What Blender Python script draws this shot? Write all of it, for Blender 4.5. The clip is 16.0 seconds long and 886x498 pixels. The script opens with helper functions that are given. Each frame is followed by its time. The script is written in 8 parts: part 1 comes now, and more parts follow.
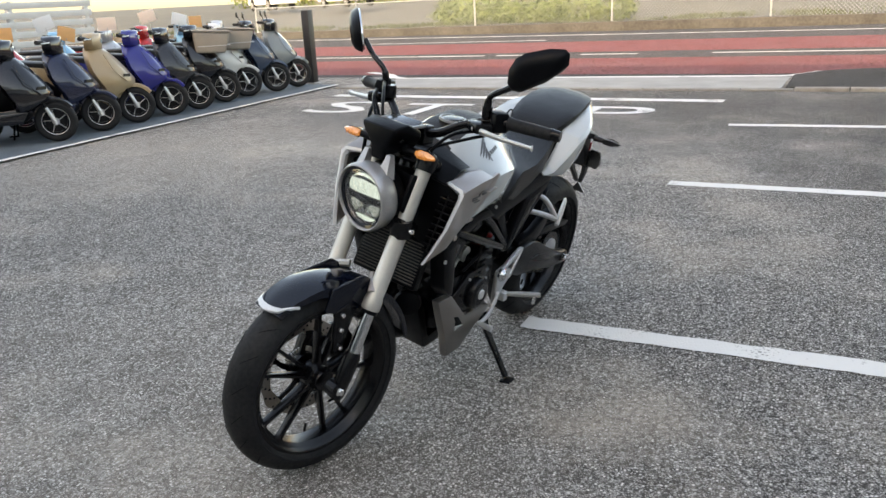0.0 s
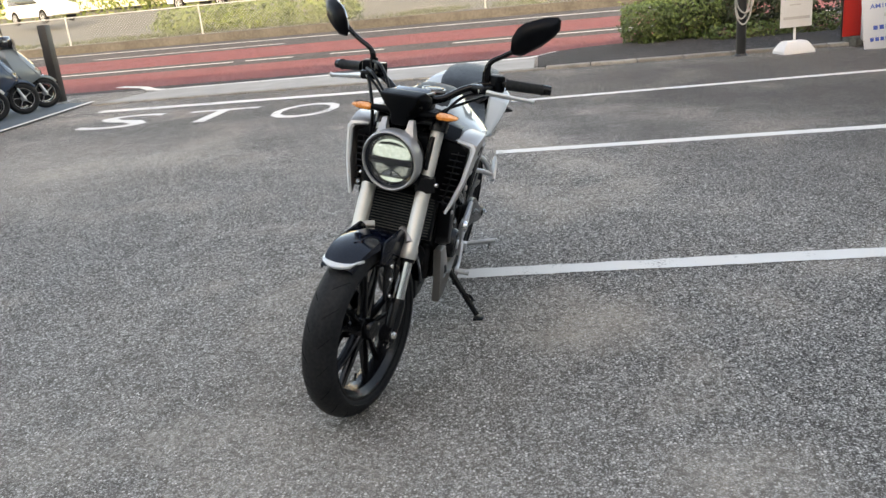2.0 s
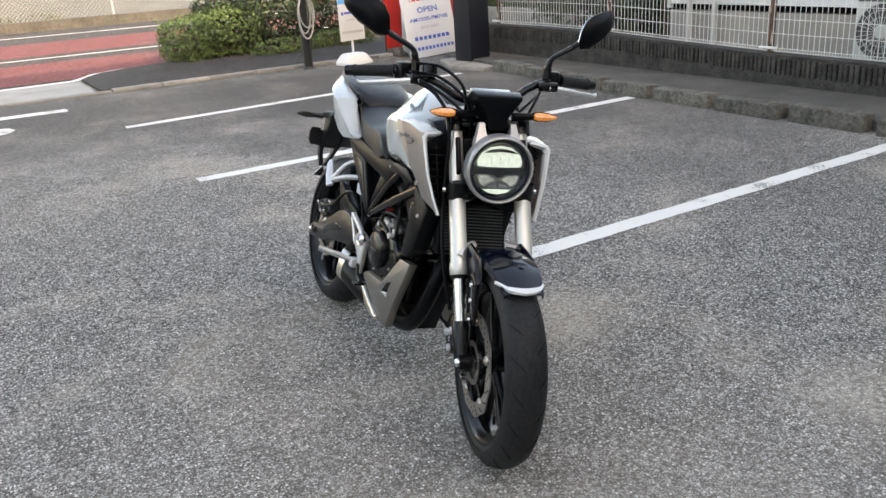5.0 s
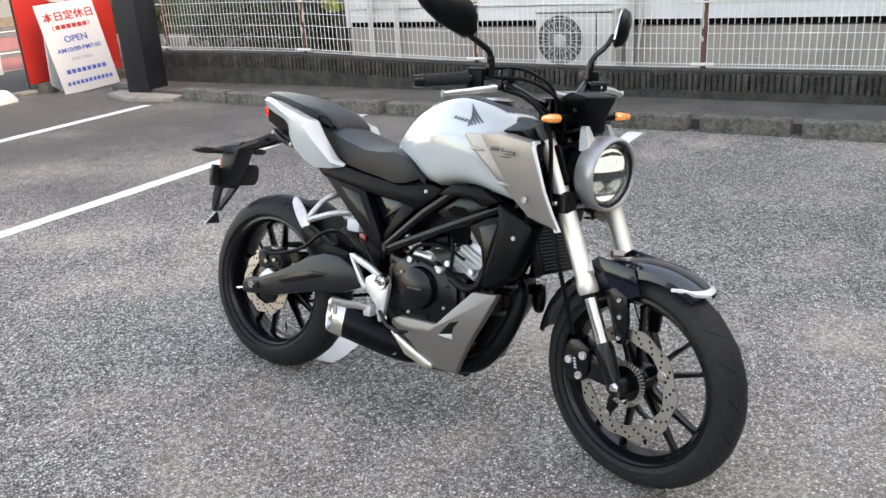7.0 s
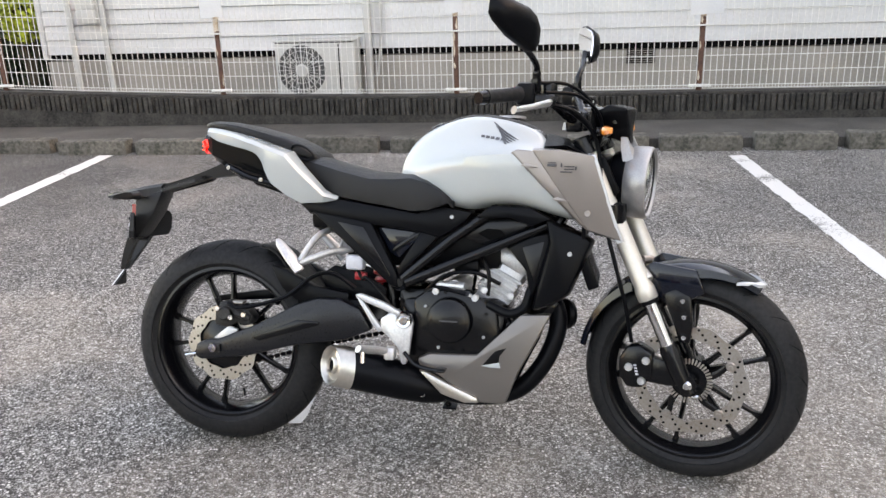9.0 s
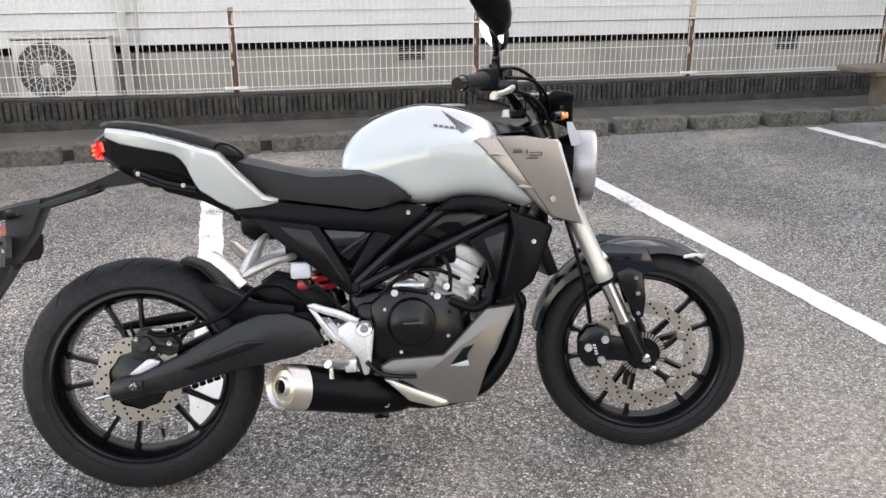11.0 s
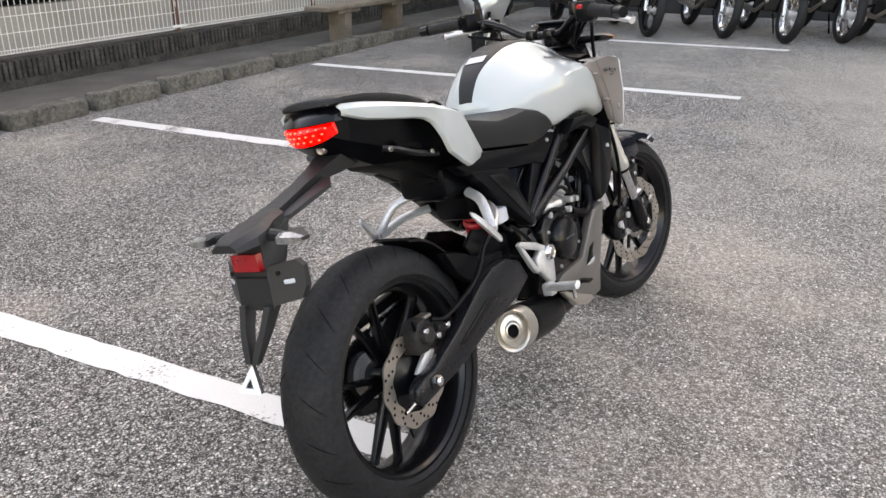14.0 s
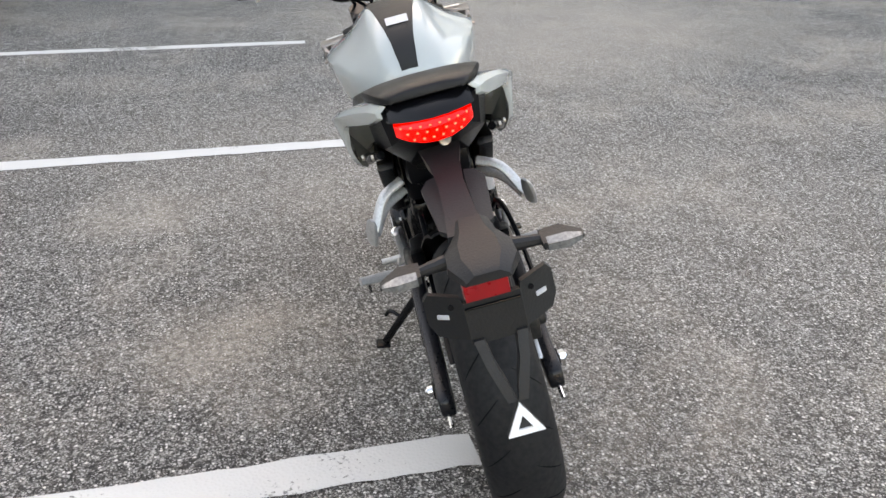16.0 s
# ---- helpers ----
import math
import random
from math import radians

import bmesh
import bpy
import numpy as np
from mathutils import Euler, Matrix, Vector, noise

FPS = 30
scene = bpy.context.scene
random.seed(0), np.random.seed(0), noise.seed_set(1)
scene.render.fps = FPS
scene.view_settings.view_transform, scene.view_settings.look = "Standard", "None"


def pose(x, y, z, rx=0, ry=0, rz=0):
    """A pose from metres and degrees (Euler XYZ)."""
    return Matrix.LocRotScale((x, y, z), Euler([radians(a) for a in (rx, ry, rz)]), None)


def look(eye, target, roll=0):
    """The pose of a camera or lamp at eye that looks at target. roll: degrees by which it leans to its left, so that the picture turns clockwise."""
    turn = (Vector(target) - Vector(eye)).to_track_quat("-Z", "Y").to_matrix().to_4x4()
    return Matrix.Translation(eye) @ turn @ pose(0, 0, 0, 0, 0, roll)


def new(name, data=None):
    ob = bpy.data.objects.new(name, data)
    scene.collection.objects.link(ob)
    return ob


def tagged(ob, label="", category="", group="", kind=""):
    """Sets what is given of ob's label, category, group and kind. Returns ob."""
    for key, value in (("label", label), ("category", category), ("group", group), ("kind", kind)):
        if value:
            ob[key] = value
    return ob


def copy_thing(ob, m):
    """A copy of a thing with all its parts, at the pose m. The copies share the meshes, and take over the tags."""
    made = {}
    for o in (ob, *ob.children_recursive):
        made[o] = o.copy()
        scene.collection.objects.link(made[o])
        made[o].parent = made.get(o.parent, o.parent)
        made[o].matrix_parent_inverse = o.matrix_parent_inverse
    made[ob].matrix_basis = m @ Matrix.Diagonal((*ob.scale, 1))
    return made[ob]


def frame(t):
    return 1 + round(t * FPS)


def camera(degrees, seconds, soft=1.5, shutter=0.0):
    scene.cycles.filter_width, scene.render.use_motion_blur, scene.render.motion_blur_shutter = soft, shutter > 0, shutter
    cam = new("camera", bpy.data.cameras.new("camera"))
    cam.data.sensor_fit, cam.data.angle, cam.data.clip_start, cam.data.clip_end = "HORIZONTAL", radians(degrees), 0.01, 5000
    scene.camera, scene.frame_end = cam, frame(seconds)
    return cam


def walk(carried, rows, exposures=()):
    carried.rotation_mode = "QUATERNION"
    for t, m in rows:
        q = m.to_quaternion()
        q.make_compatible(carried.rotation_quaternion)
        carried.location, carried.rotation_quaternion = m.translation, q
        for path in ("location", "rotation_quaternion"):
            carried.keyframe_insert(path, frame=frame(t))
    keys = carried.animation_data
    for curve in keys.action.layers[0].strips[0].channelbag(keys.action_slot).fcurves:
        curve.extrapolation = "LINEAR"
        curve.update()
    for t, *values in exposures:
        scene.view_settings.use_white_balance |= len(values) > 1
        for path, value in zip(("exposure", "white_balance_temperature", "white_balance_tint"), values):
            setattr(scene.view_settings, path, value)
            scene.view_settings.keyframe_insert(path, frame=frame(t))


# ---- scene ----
import collections
from mathutils.bvhtree import BVHTree

cam = camera(57.2, 16.0)
PATH = [
    (0, (2.863, 1.599, 1.312), (1.306, 0.493, 0.718), -3.0),
    (0.5, (3.122, 1.641, 1.331), (1.483, 0.66, 0.739), -3.5),
    (1, (3.357, 1.542, 1.363), (1.638, 0.715, 0.761), -4.2),
    (1.5, (3.609, 1.275, 1.37), (1.83, 0.6, 0.754), -4.9),
    (2, (3.562, 0.988, 1.317), (1.739, 0.457, 0.686), -5.6),
    (2.5, (3.625, 0.727, 1.379), (1.761, 0.386, 0.739), -5.5),
    (3, (3.646, 0.356, 1.38), (1.759, 0.209, 0.734), -5.1),
    (3.5, (3.519, 0.078, 1.352), (1.631, 0.154, 0.696), -4.7),
    (4, (3.446, -0.245, 1.374), (1.586, 0.056, 0.702), -4.2),
    (6.5, (2.41, -1.53, 1.373), (1.048, -0.236, 0.688), -3.8),
    (7, (2.132, -1.721, 1.362), (0.959, -0.253, 0.678), -3.5),
    (7.5, (1.857, -1.848, 1.362), (0.879, -0.24, 0.683), -3.1),
    (8, (1.558, -1.854, 1.34), (0.769, -0.142, 0.672), -2.7),
    (8.5, (1.313, -1.956, 1.336), (0.715, -0.165, 0.68), -2.2),
    (9, (1.172, -2.039, 1.348), (0.721, -0.2, 0.703), -1.8),
    (9.5, (1.144, -2.06, 1.344), (0.824, -0.191, 0.706), -1.4),
    (12, (-0.074, -1.797, 1.297), (0.58, -0.038, 0.604), 0.2),
    (12.5, (-0.413, -1.694, 1.303), (0.477, -0.049, 0.593), 0.1),
    (13, (-0.784, -1.613, 1.329), (0.324, -0.112, 0.607), -0.0),
    (13.5, (-1.026, -1.322, 1.299), (0.294, -0.012, 0.564), 0.1),
    (14, (-1.269, -1.032, 1.287), (0.24, 0.044, 0.537), -0.1),
    (14.5, (-1.423, -0.715, 1.29), (0.228, 0.104, 0.512), -0.5),
    (15, (-1.443, -0.361, 1.304), (0.309, 0.156, 0.489), -0.5),
    (15.5, (-1.478, -0.021, 1.296), (0.331, 0.121, 0.454), 0.5),
    (16, (-1.436, 0.294, 1.272), (0.365, 0.106, 0.423), 0.9),
]
walk(cam, [(t, look(eye, target, roll)) for t, eye, target, roll in PATH],
     exposures=[(0.0, 2.42, 9700, 13), (1.5, 2.39, 9700, 13), (4.0, 2.40, 9700, 13), (6.5, 2.96, 9600, 16), (8.0, 2.98, 10200, 17), (9.5, 2.98, 10500, 20), (12.0, 3.04, 11000, 20), (13.5, 3.01, 11100, 23), (14.5, 2.97, 10900, 18), (15.0, 2.95, 10800, 18), (16.0, 2.80, 10700, 17)])

# ---- light: open shade of the wall added behind, sunlit far side of the road ----
SUN_EL, SUN_AZ = 27.0, 8.0          # degrees; the azimuth is the way to the sun, from +x
world = bpy.data.worlds.new("sky")
scene.world = world
world.use_nodes = True
wn = world.node_tree
sky = wn.nodes.new("ShaderNodeTexSky")
sky.sky_type = "NISHITA"
sky.sun_disc = False
sky.sun_elevation = radians(SUN_EL)
sky.sun_rotation = radians(90 - SUN_AZ)
sky.air_density, sky.dust_density, sky.ozone_density = 1.0, 2.0, 1.0
bgn = wn.nodes["Background"]
bgn.inputs["Strength"].default_value = 0.15
wn.links.new(sky.outputs["Color"], bgn.inputs["Color"])
sun = new("sun", bpy.data.lights.new("sun", "SUN"))
sun.data.energy, sun.data.angle, sun.data.color = 1.2, radians(0.53), (1.0, 0.97, 0.92)
_d = Vector((math.cos(radians(SUN_EL)) * math.cos(radians(SUN_AZ)), math.cos(radians(SUN_EL)) * math.sin(radians(SUN_AZ)), math.sin(radians(SUN_EL))))
sun.matrix_world = look(_d * 60, (0, 0, 0))


# ---- materials ----
def material(name, base, rough=0.5, metal=0.0, second=None, scale=8.0, fine=90.0, bump=0.0, coat=0.0, spread=0.12, rough_var=0.1,
             emit=None, strength=0.0, transmission=0.0, island=0.0, random_tint=0.0, bump_scale=None, specular=None, alpha=None):
    m = bpy.data.materials.new(name)
    m.use_nodes = True
    nt = m.node_tree
    b = nt.nodes["Principled BSDF"]
    L = nt.links.new
    tc = nt.nodes.new("ShaderNodeTexCoord")
    big = nt.nodes.new("ShaderNodeTexNoise")
    big.inputs["Scale"].default_value, big.inputs["Detail"].default_value = scale, 5
    small = nt.nodes.new("ShaderNodeTexNoise")
    small.inputs["Scale"].default_value, small.inputs["Detail"].default_value = fine, 3
    L(tc.outputs["Object"], big.inputs["Vector"]), L(tc.outputs["Object"], small.inputs["Vector"])
    add = nt.nodes.new("ShaderNodeMath")
    add.operation = "ADD"
    half = nt.nodes.new("ShaderNodeMath")
    half.operation, half.inputs[1].default_value = "MULTIPLY", 0.5
    L(big.outputs["Fac"], add.inputs[0]), L(small.outputs["Fac"], add.inputs[1]), L(add.outputs[0], half.inputs[0])
    ramp = nt.nodes.new("ShaderNodeMapRange")
    ramp.inputs["From Min"].default_value, ramp.inputs["From Max"].default_value = 0.35, 0.65
    L(half.outputs[0], ramp.inputs["Value"])
    mix = nt.nodes.new("ShaderNodeMix")
    mix.data_type = "RGBA"
    lo = second or tuple(c * (1 - spread) for c in base)
    mix.inputs[6].default_value, mix.inputs[7].default_value = (*lo, 1), (*base, 1)
    L(ramp.outputs["Result"], mix.inputs["Factor"])
    out = mix.outputs[2]
    if random_tint or island:
        src = nt.nodes.new("ShaderNodeNewGeometry") if island else nt.nodes.new("ShaderNodeObjectInfo")
        hsv = nt.nodes.new("ShaderNodeHueSaturation")
        mr = nt.nodes.new("ShaderNodeMapRange")
        k = island or random_tint
        mr.inputs["To Min"].default_value, mr.inputs["To Max"].default_value = 1 - k, 1 + k
        L(src.outputs["Random Per Island" if island else "Random"], mr.inputs["Value"])
        L(mr.outputs["Result"], hsv.inputs["Value"]), L(out, hsv.inputs["Color"])
        out = hsv.outputs["Color"]
    L(out, b.inputs["Base Color"])
    rr = nt.nodes.new("ShaderNodeMapRange")
    rr.inputs["To Min"].default_value, rr.inputs["To Max"].default_value = max(0.02, rough - rough_var), min(1, rough + rough_var)
    L(small.outputs["Fac"], rr.inputs["Value"]), L(rr.outputs["Result"], b.inputs["Roughness"])
    b.inputs["Metallic"].default_value = metal
    b.inputs["Coat Weight"].default_value = coat
    b.inputs["Coat Roughness"].default_value = 0.05
    if specular is not None:
        b.inputs["Specular IOR Level"].default_value = specular
    if transmission:
        b.inputs["Transmission Weight"].default_value = transmission
    if alpha is not None:
        b.inputs["Alpha"].default_value = alpha
    if emit:
        b.inputs["Emission Color"].default_value, b.inputs["Emission Strength"].default_value = (*emit, 1), strength
    if bump:
        bp = nt.nodes.new("ShaderNodeBump")
        bp.inputs["Strength"].default_value, bp.inputs["Distance"].default_value = bump, 0.004
        if bump_scale:
            bn = nt.nodes.new("ShaderNodeTexNoise")
            bn.inputs["Scale"].default_value, bn.inputs["Detail"].default_value = bump_scale, 4
            L(tc.outputs["Object"], bn.inputs["Vector"]), L(bn.outputs["Fac"], bp.inputs["Height"])
        else:
            L(small.outputs["Fac"], bp.inputs["Height"])
        L(bp.outputs["Normal"], b.inputs["Normal"])
    return m


def asphalt_material(name, dark, light, patch, chip=110.0, chip_amount=0.85, worn=0.6, gap=0.95, stains=(), dark_zones=(), pale_zones=(), blotch=0.0, dust=0.0):
    """Rolled asphalt: bitumen with stone chips of many greys, sandy stains and dark patches."""
    m = bpy.data.materials.new(name)
    m.use_nodes = True
    nt = m.node_tree
    b, L = nt.nodes["Principled BSDF"], nt.links.new
    tc = nt.nodes.new("ShaderNodeTexCoord")

    def noise_node(scale, detail=4, rough=0.55):
        n = nt.nodes.new("ShaderNodeTexNoise")
        n.inputs["Scale"].default_value, n.inputs["Detail"].default_value, n.inputs["Roughness"].default_value = scale, detail, rough
        L(tc.outputs["Object"], n.inputs["Vector"])
        return n

    def ramp(src, a, c, lo=0.0, hi=1.0):
        r = nt.nodes.new("ShaderNodeMapRange")
        for key, v in (("From Min", a), ("From Max", c), ("To Min", lo), ("To Max", hi)):
            r.inputs[key].default_value = v
        L(src, r.inputs["Value"])
        return r.outputs["Result"]

    def mixed(fac, a, c):
        x = nt.nodes.new("ShaderNodeMix")
        x.data_type = "RGBA"
        L(fac, x.inputs["Factor"])
        for k, v in ((6, a), (7, c)):
            if isinstance(v, tuple):
                x.inputs[k].default_value = (*v, 1)
            else:
                L(v, x.inputs[k])
        return x.outputs[2]

    vor = nt.nodes.new("ShaderNodeTexVoronoi")
    vor.inputs["Scale"].default_value = chip
    L(tc.outputs["Object"], vor.inputs["Vector"])
    sep = nt.nodes.new("ShaderNodeSeparateColor")
    L(vor.outputs["Color"], sep.inputs["Color"])
    vor2 = nt.nodes.new("ShaderNodeTexVoronoi")
    vor2.inputs["Scale"].default_value = chip * 0.62
    L(tc.outputs["Object"], vor2.inputs["Vector"])
    sep2 = nt.nodes.new("ShaderNodeSeparateColor")
    L(vor2.outputs["Color"], sep2.inputs["Color"])
    large, mid = noise_node(0.85, 6, 0.5), noise_node(3.2, 5, 0.65)
    grit = noise_node(chip * 2.4, 3, 0.7)
    chips = ramp(sep.outputs["Red"], 0.32, 0.85, 0.0, chip_amount)
    big_chips = ramp(sep2.outputs["Green"], 0.76, 0.90, 0.0, 0.95)
    core = ramp(vor2.outputs["Distance"], 0.30, 0.42, 1.0, 0.0)
    spot = nt.nodes.new("ShaderNodeMath")
    spot.operation = "MULTIPLY"
    L(big_chips, spot.inputs[0]), L(core, spot.inputs[1])
    c = mixed(chips, dark, light)
    stain = nt.nodes.new("ShaderNodeMath")
    stain.operation = "MULTIPLY"
    L(ramp(large.outputs["Fac"], 0.47, 0.64), stain.inputs[0]), L(ramp(mid.outputs["Fac"], 0.30, 0.60, 0.25, worn), stain.inputs[1])
    for u, v, r, k in stains:
        far = nt.nodes.new("ShaderNodeVectorMath")
        far.operation = "DISTANCE"
        far.inputs[1].default_value = (u, v, 0)
        L(tc.outputs["Object"], far.inputs[0])
        soft = nt.nodes.new("ShaderNodeMath")
        soft.operation = "MULTIPLY_ADD"
        soft.inputs[1].default_value = r * 1.6
        L(mid.outputs["Fac"], soft.inputs[0]), L(far.outputs["Value"], soft.inputs[2])
        top = nt.nodes.new("ShaderNodeMath")
        top.operation = "MAXIMUM"
        L(stain.outputs[0], top.inputs[0]), L(ramp(soft.outputs[0], r * 1.75, r * 0.75, 0.0, k), top.inputs[1])
        stain = top
    c = mixed(stain.outputs[0], c, patch)
    dk = noise_node(1.1, 6, 0.6)
    c = mixed(ramp(dk.outputs["Fac"], 0.48, 0.70, 0.0, 0.48), c, tuple(v * 0.5 for v in dark))
    clump = noise_node(chip * 0.32, 3, 0.55)
    c = mixed(ramp(clump.outputs["Fac"], 0.52, 0.43, 0.0, 0.68), c, tuple(v * 0.25 for v in dark))
    c = mixed(ramp(clump.outputs["Fac"], 0.55, 0.64, 0.0, 0.54), c, light)
    blot = noise_node(chip * 0.055, 4, 0.6)
    c = mixed(ramp(blot.outputs["Fac"], 0.50, 0.36, 0.0, blotch), c, tuple(v * 0.35 for v in dark))
    c = mixed(ramp(blot.outputs["Fac"], 0.54, 0.70, 0.0, blotch * 0.6), c, light)
    # bitumen sunk between the stones, filled with dust in the stains, and a few pale stones
    sunk = nt.nodes.new("ShaderNodeMath")
    sunk.operation = "MULTIPLY_ADD"
    sunk.inputs[1].default_value, sunk.inputs[2].default_value = -0.50 * gap, gap
    L(stain.outputs[0], sunk.inputs[0])

    def faded(src):
        x = nt.nodes.new("ShaderNodeMath")
        x.operation = "MULTIPLY"
        L(src, x.inputs[0]), L(sunk.outputs[0], x.inputs[1])
        return x.outputs[0]

    c = mixed(faded(ramp(vor.outputs["Distance"], 0.32, 0.56)), c, tuple(v * 0.16 for v in dark))
    fine = nt.nodes.new("ShaderNodeTexVoronoi")
    fine.inputs["Scale"].default_value = chip * 1.75
    L(tc.outputs["Object"], fine.inputs["Vector"])
    sep3 = nt.nodes.new("ShaderNodeSeparateColor")
    L(fine.outputs["Color"], sep3.inputs["Color"])
    c = mixed(faded(ramp(sep3.outputs["Red"], 0.56, 0.22)), c, tuple(v * 0.22 for v in dark))
    c = mixed(ramp(sep3.outputs["Green"], 0.72, 0.98, 0.0, 0.65), c, light)
    c = mixed(spot.outputs[0], c, tuple(min(1, v * 1.1) for v in light))
    c = mixed(ramp(stain.outputs[0], 0.15, 0.95, 0.0, dust), c, tuple(v * 0.62 for v in patch))
    # broad soft zones, darker first and then paler, mixed over the finished colour
    for u, v, r, k, tone in [(*q, tuple(x * 0.42 for x in dark)) for q in dark_zones] + [(*q, patch) for q in pale_zones]:
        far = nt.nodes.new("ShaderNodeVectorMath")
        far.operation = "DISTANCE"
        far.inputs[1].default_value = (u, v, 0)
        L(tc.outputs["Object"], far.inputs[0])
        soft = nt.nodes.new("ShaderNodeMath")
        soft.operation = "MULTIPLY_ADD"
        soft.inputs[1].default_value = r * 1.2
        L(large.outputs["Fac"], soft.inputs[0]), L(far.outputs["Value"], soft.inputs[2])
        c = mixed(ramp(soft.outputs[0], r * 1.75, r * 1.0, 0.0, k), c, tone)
    L(c, b.inputs["Base Color"])
    b.inputs["Specular IOR Level"].default_value = 0.12
    L(ramp(mid.outputs["Fac"], 0.3, 0.7, 0.80, 0.95), b.inputs["Roughness"])
    hgt = nt.nodes.new("ShaderNodeMath")
    hgt.operation = "MULTIPLY_ADD"
    hgt.inputs[1].default_value = -0.8
    L(grit.outputs["Fac"], hgt.inputs[0]), L(vor.outputs["Distance"], hgt.inputs[2])
    bp = nt.nodes.new("ShaderNodeBump")
    bp.inputs["Strength"].default_value, bp.inputs["Distance"].default_value, bp.invert = 1.0, 0.006, True
    L(hgt.outputs[0], bp.inputs["Height"])
    L(bp.outputs["Normal"], b.inputs["Normal"])
    return m


def paint_line_material(name, white, under, wear=0.55, chip=110.0):
    """Road paint, worn through to the stones in spots."""
    m = bpy.data.materials.new(name)
    m.use_nodes = True
    nt = m.node_tree
    b, L = nt.nodes["Principled BSDF"], nt.links.new
    tc = nt.nodes.new("ShaderNodeTexCoord")
    n1, n2 = nt.nodes.new("ShaderNodeTexNoise"), nt.nodes.new("ShaderNodeTexNoise")
    n1.inputs["Scale"].default_value, n1.inputs["Detail"].default_value = 3.0, 6
    n2.inputs["Scale"].default_value, n2.inputs["Detail"].default_value = 95.0, 3
    vor = nt.nodes.new("ShaderNodeTexVoronoi")
    vor.inputs["Scale"].default_value = chip
    for n in (n1, n2, vor):
        L(tc.outputs["Object"], n.inputs["Vector"])
    s = nt.nodes.new("ShaderNodeMath")
    s.operation = "MULTIPLY_ADD"
    s.inputs[1].default_value = 0.6
    L(n2.outputs["Fac"], s.inputs[0]), L(n1.outputs["Fac"], s.inputs[2])
    r = nt.nodes.new("ShaderNodeMapRange")
    r.inputs["From Min"].default_value, r.inputs["From Max"].default_value = 1.06 - 0.3 * wear, 1.10 - 0.2 * wear
    L(s.outputs[0], r.inputs["Value"])
    x = nt.nodes.new("ShaderNodeMix")
    x.data_type = "RGBA"
    x.inputs[6].default_value, x.inputs[7].default_value = (*white, 1), (*under, 1)
    L(r.outputs["Result"], x.inputs["Factor"])
    y = nt.nodes.new("ShaderNodeMix")
    y.data_type, y.blend_type = "RGBA", "MULTIPLY"
    y.inputs["Factor"].default_value = 0.35
    L(x.outputs[2], y.inputs[6]), L(n1.outputs["Color"], y.inputs[7])
    L(x.outputs[2], b.inputs["Base Color"])
    b.inputs["Roughness"].default_value = 0.75
    bp = nt.nodes.new("ShaderNodeBump")
    bp.inputs["Strength"].default_value, bp.inputs["Distance"].default_value = 0.4, 0.003
    L(vor.outputs["Distance"], bp.inputs["Height"]), L(bp.outputs["Normal"], b.inputs["Normal"])
    return m


# ---- shape helpers ----
def link_mesh(name, bm, mat, smooth=32.0):
    """A mesh object from bm; edges sharper than smooth degrees stay sharp."""
    bmesh.ops.recalc_face_normals(bm, faces=bm.faces)
    lim = radians(smooth)
    for f in bm.faces:
        f.smooth = smooth > 0
    for e in bm.edges:
        if len(e.link_faces) == 2:
            e.smooth = e.calc_face_angle(0) < lim
    me = bpy.data.meshes.new(name)
    bm.to_mesh(me)
    bm.free()
    me.materials.append(mat)
    return new(name, me)


def part(name, bm, mat, parent, label="", m=None, smooth=32.0):
    ob = link_mesh(name, bm, mat, smooth)
    ob.parent = parent
    if m is not None:
        ob.matrix_basis = m
    return tagged(ob, label)


def empty(name, m=None):
    ob = new(name)
    ob.empty_display_size = 0.1
    if m is not None:
        ob.matrix_basis = m
    return ob


def rounded(bm, width, segments=2, angle=25.0, geom=None):
    es = [e for e in (geom or bm.edges) if len(e.link_faces) == 2 and e.calc_face_angle(0) > radians(angle)]
    if es and width > 0:
        bmesh.ops.bevel(bm, geom=es, offset=width, segments=segments, affect="EDGES", profile=0.5, clamp_overlap=True)
    return bm


def merged(*bms):
    """One bmesh out of several."""
    out = bmesh.new()
    for b in bms:
        me = bpy.data.meshes.new("tmp")
        b.to_mesh(me)
        b.free()
        out.from_mesh(me)
        bpy.data.meshes.remove(me)
    return out


def moved(bm, m):
    bm.transform(m)
    return bm


def box(cx, cy, cz, sx, sy, sz, bevel=0.0, m=None, segments=2):
    bm = bmesh.new()
    bmesh.ops.create_cube(bm, size=1, matrix=Matrix.LocRotScale((cx, cy, cz), None, (sx, sy, sz)))
    if bevel:
        rounded(bm, bevel, segments)
    if m is not None:
        bm.transform(m)
    return bm


def prism(outline, y0, y1, bevel=0.0, axis="y", inner=None, segments=2):
    """An outline (x, z) drawn out from y0 to y1; inner: the outline at y1, where it differs. axis 'z': outline (x, y) from z0 to z1; 'x': (y, z)."""
    bm = bmesh.new()

    def at(p, d):
        return (p[0], d, p[1]) if axis == "y" else (p[0], p[1], d) if axis == "z" else (d, p[0], p[1])
    a = [bm.verts.new(at(p, y0)) for p in outline]
    b = [bm.verts.new(at(p, y1)) for p in (inner or outline)]
    bm.faces.new(a), bm.faces.new(b[::-1])
    n = len(a)
    for i in range(n):
        bm.faces.new((a[i], a[(i + 1) % n], b[(i + 1) % n], b[i]))
    bmesh.ops.recalc_face_normals(bm, faces=bm.faces)
    if bevel:
        rounded(bm, bevel, segments)
    return bm


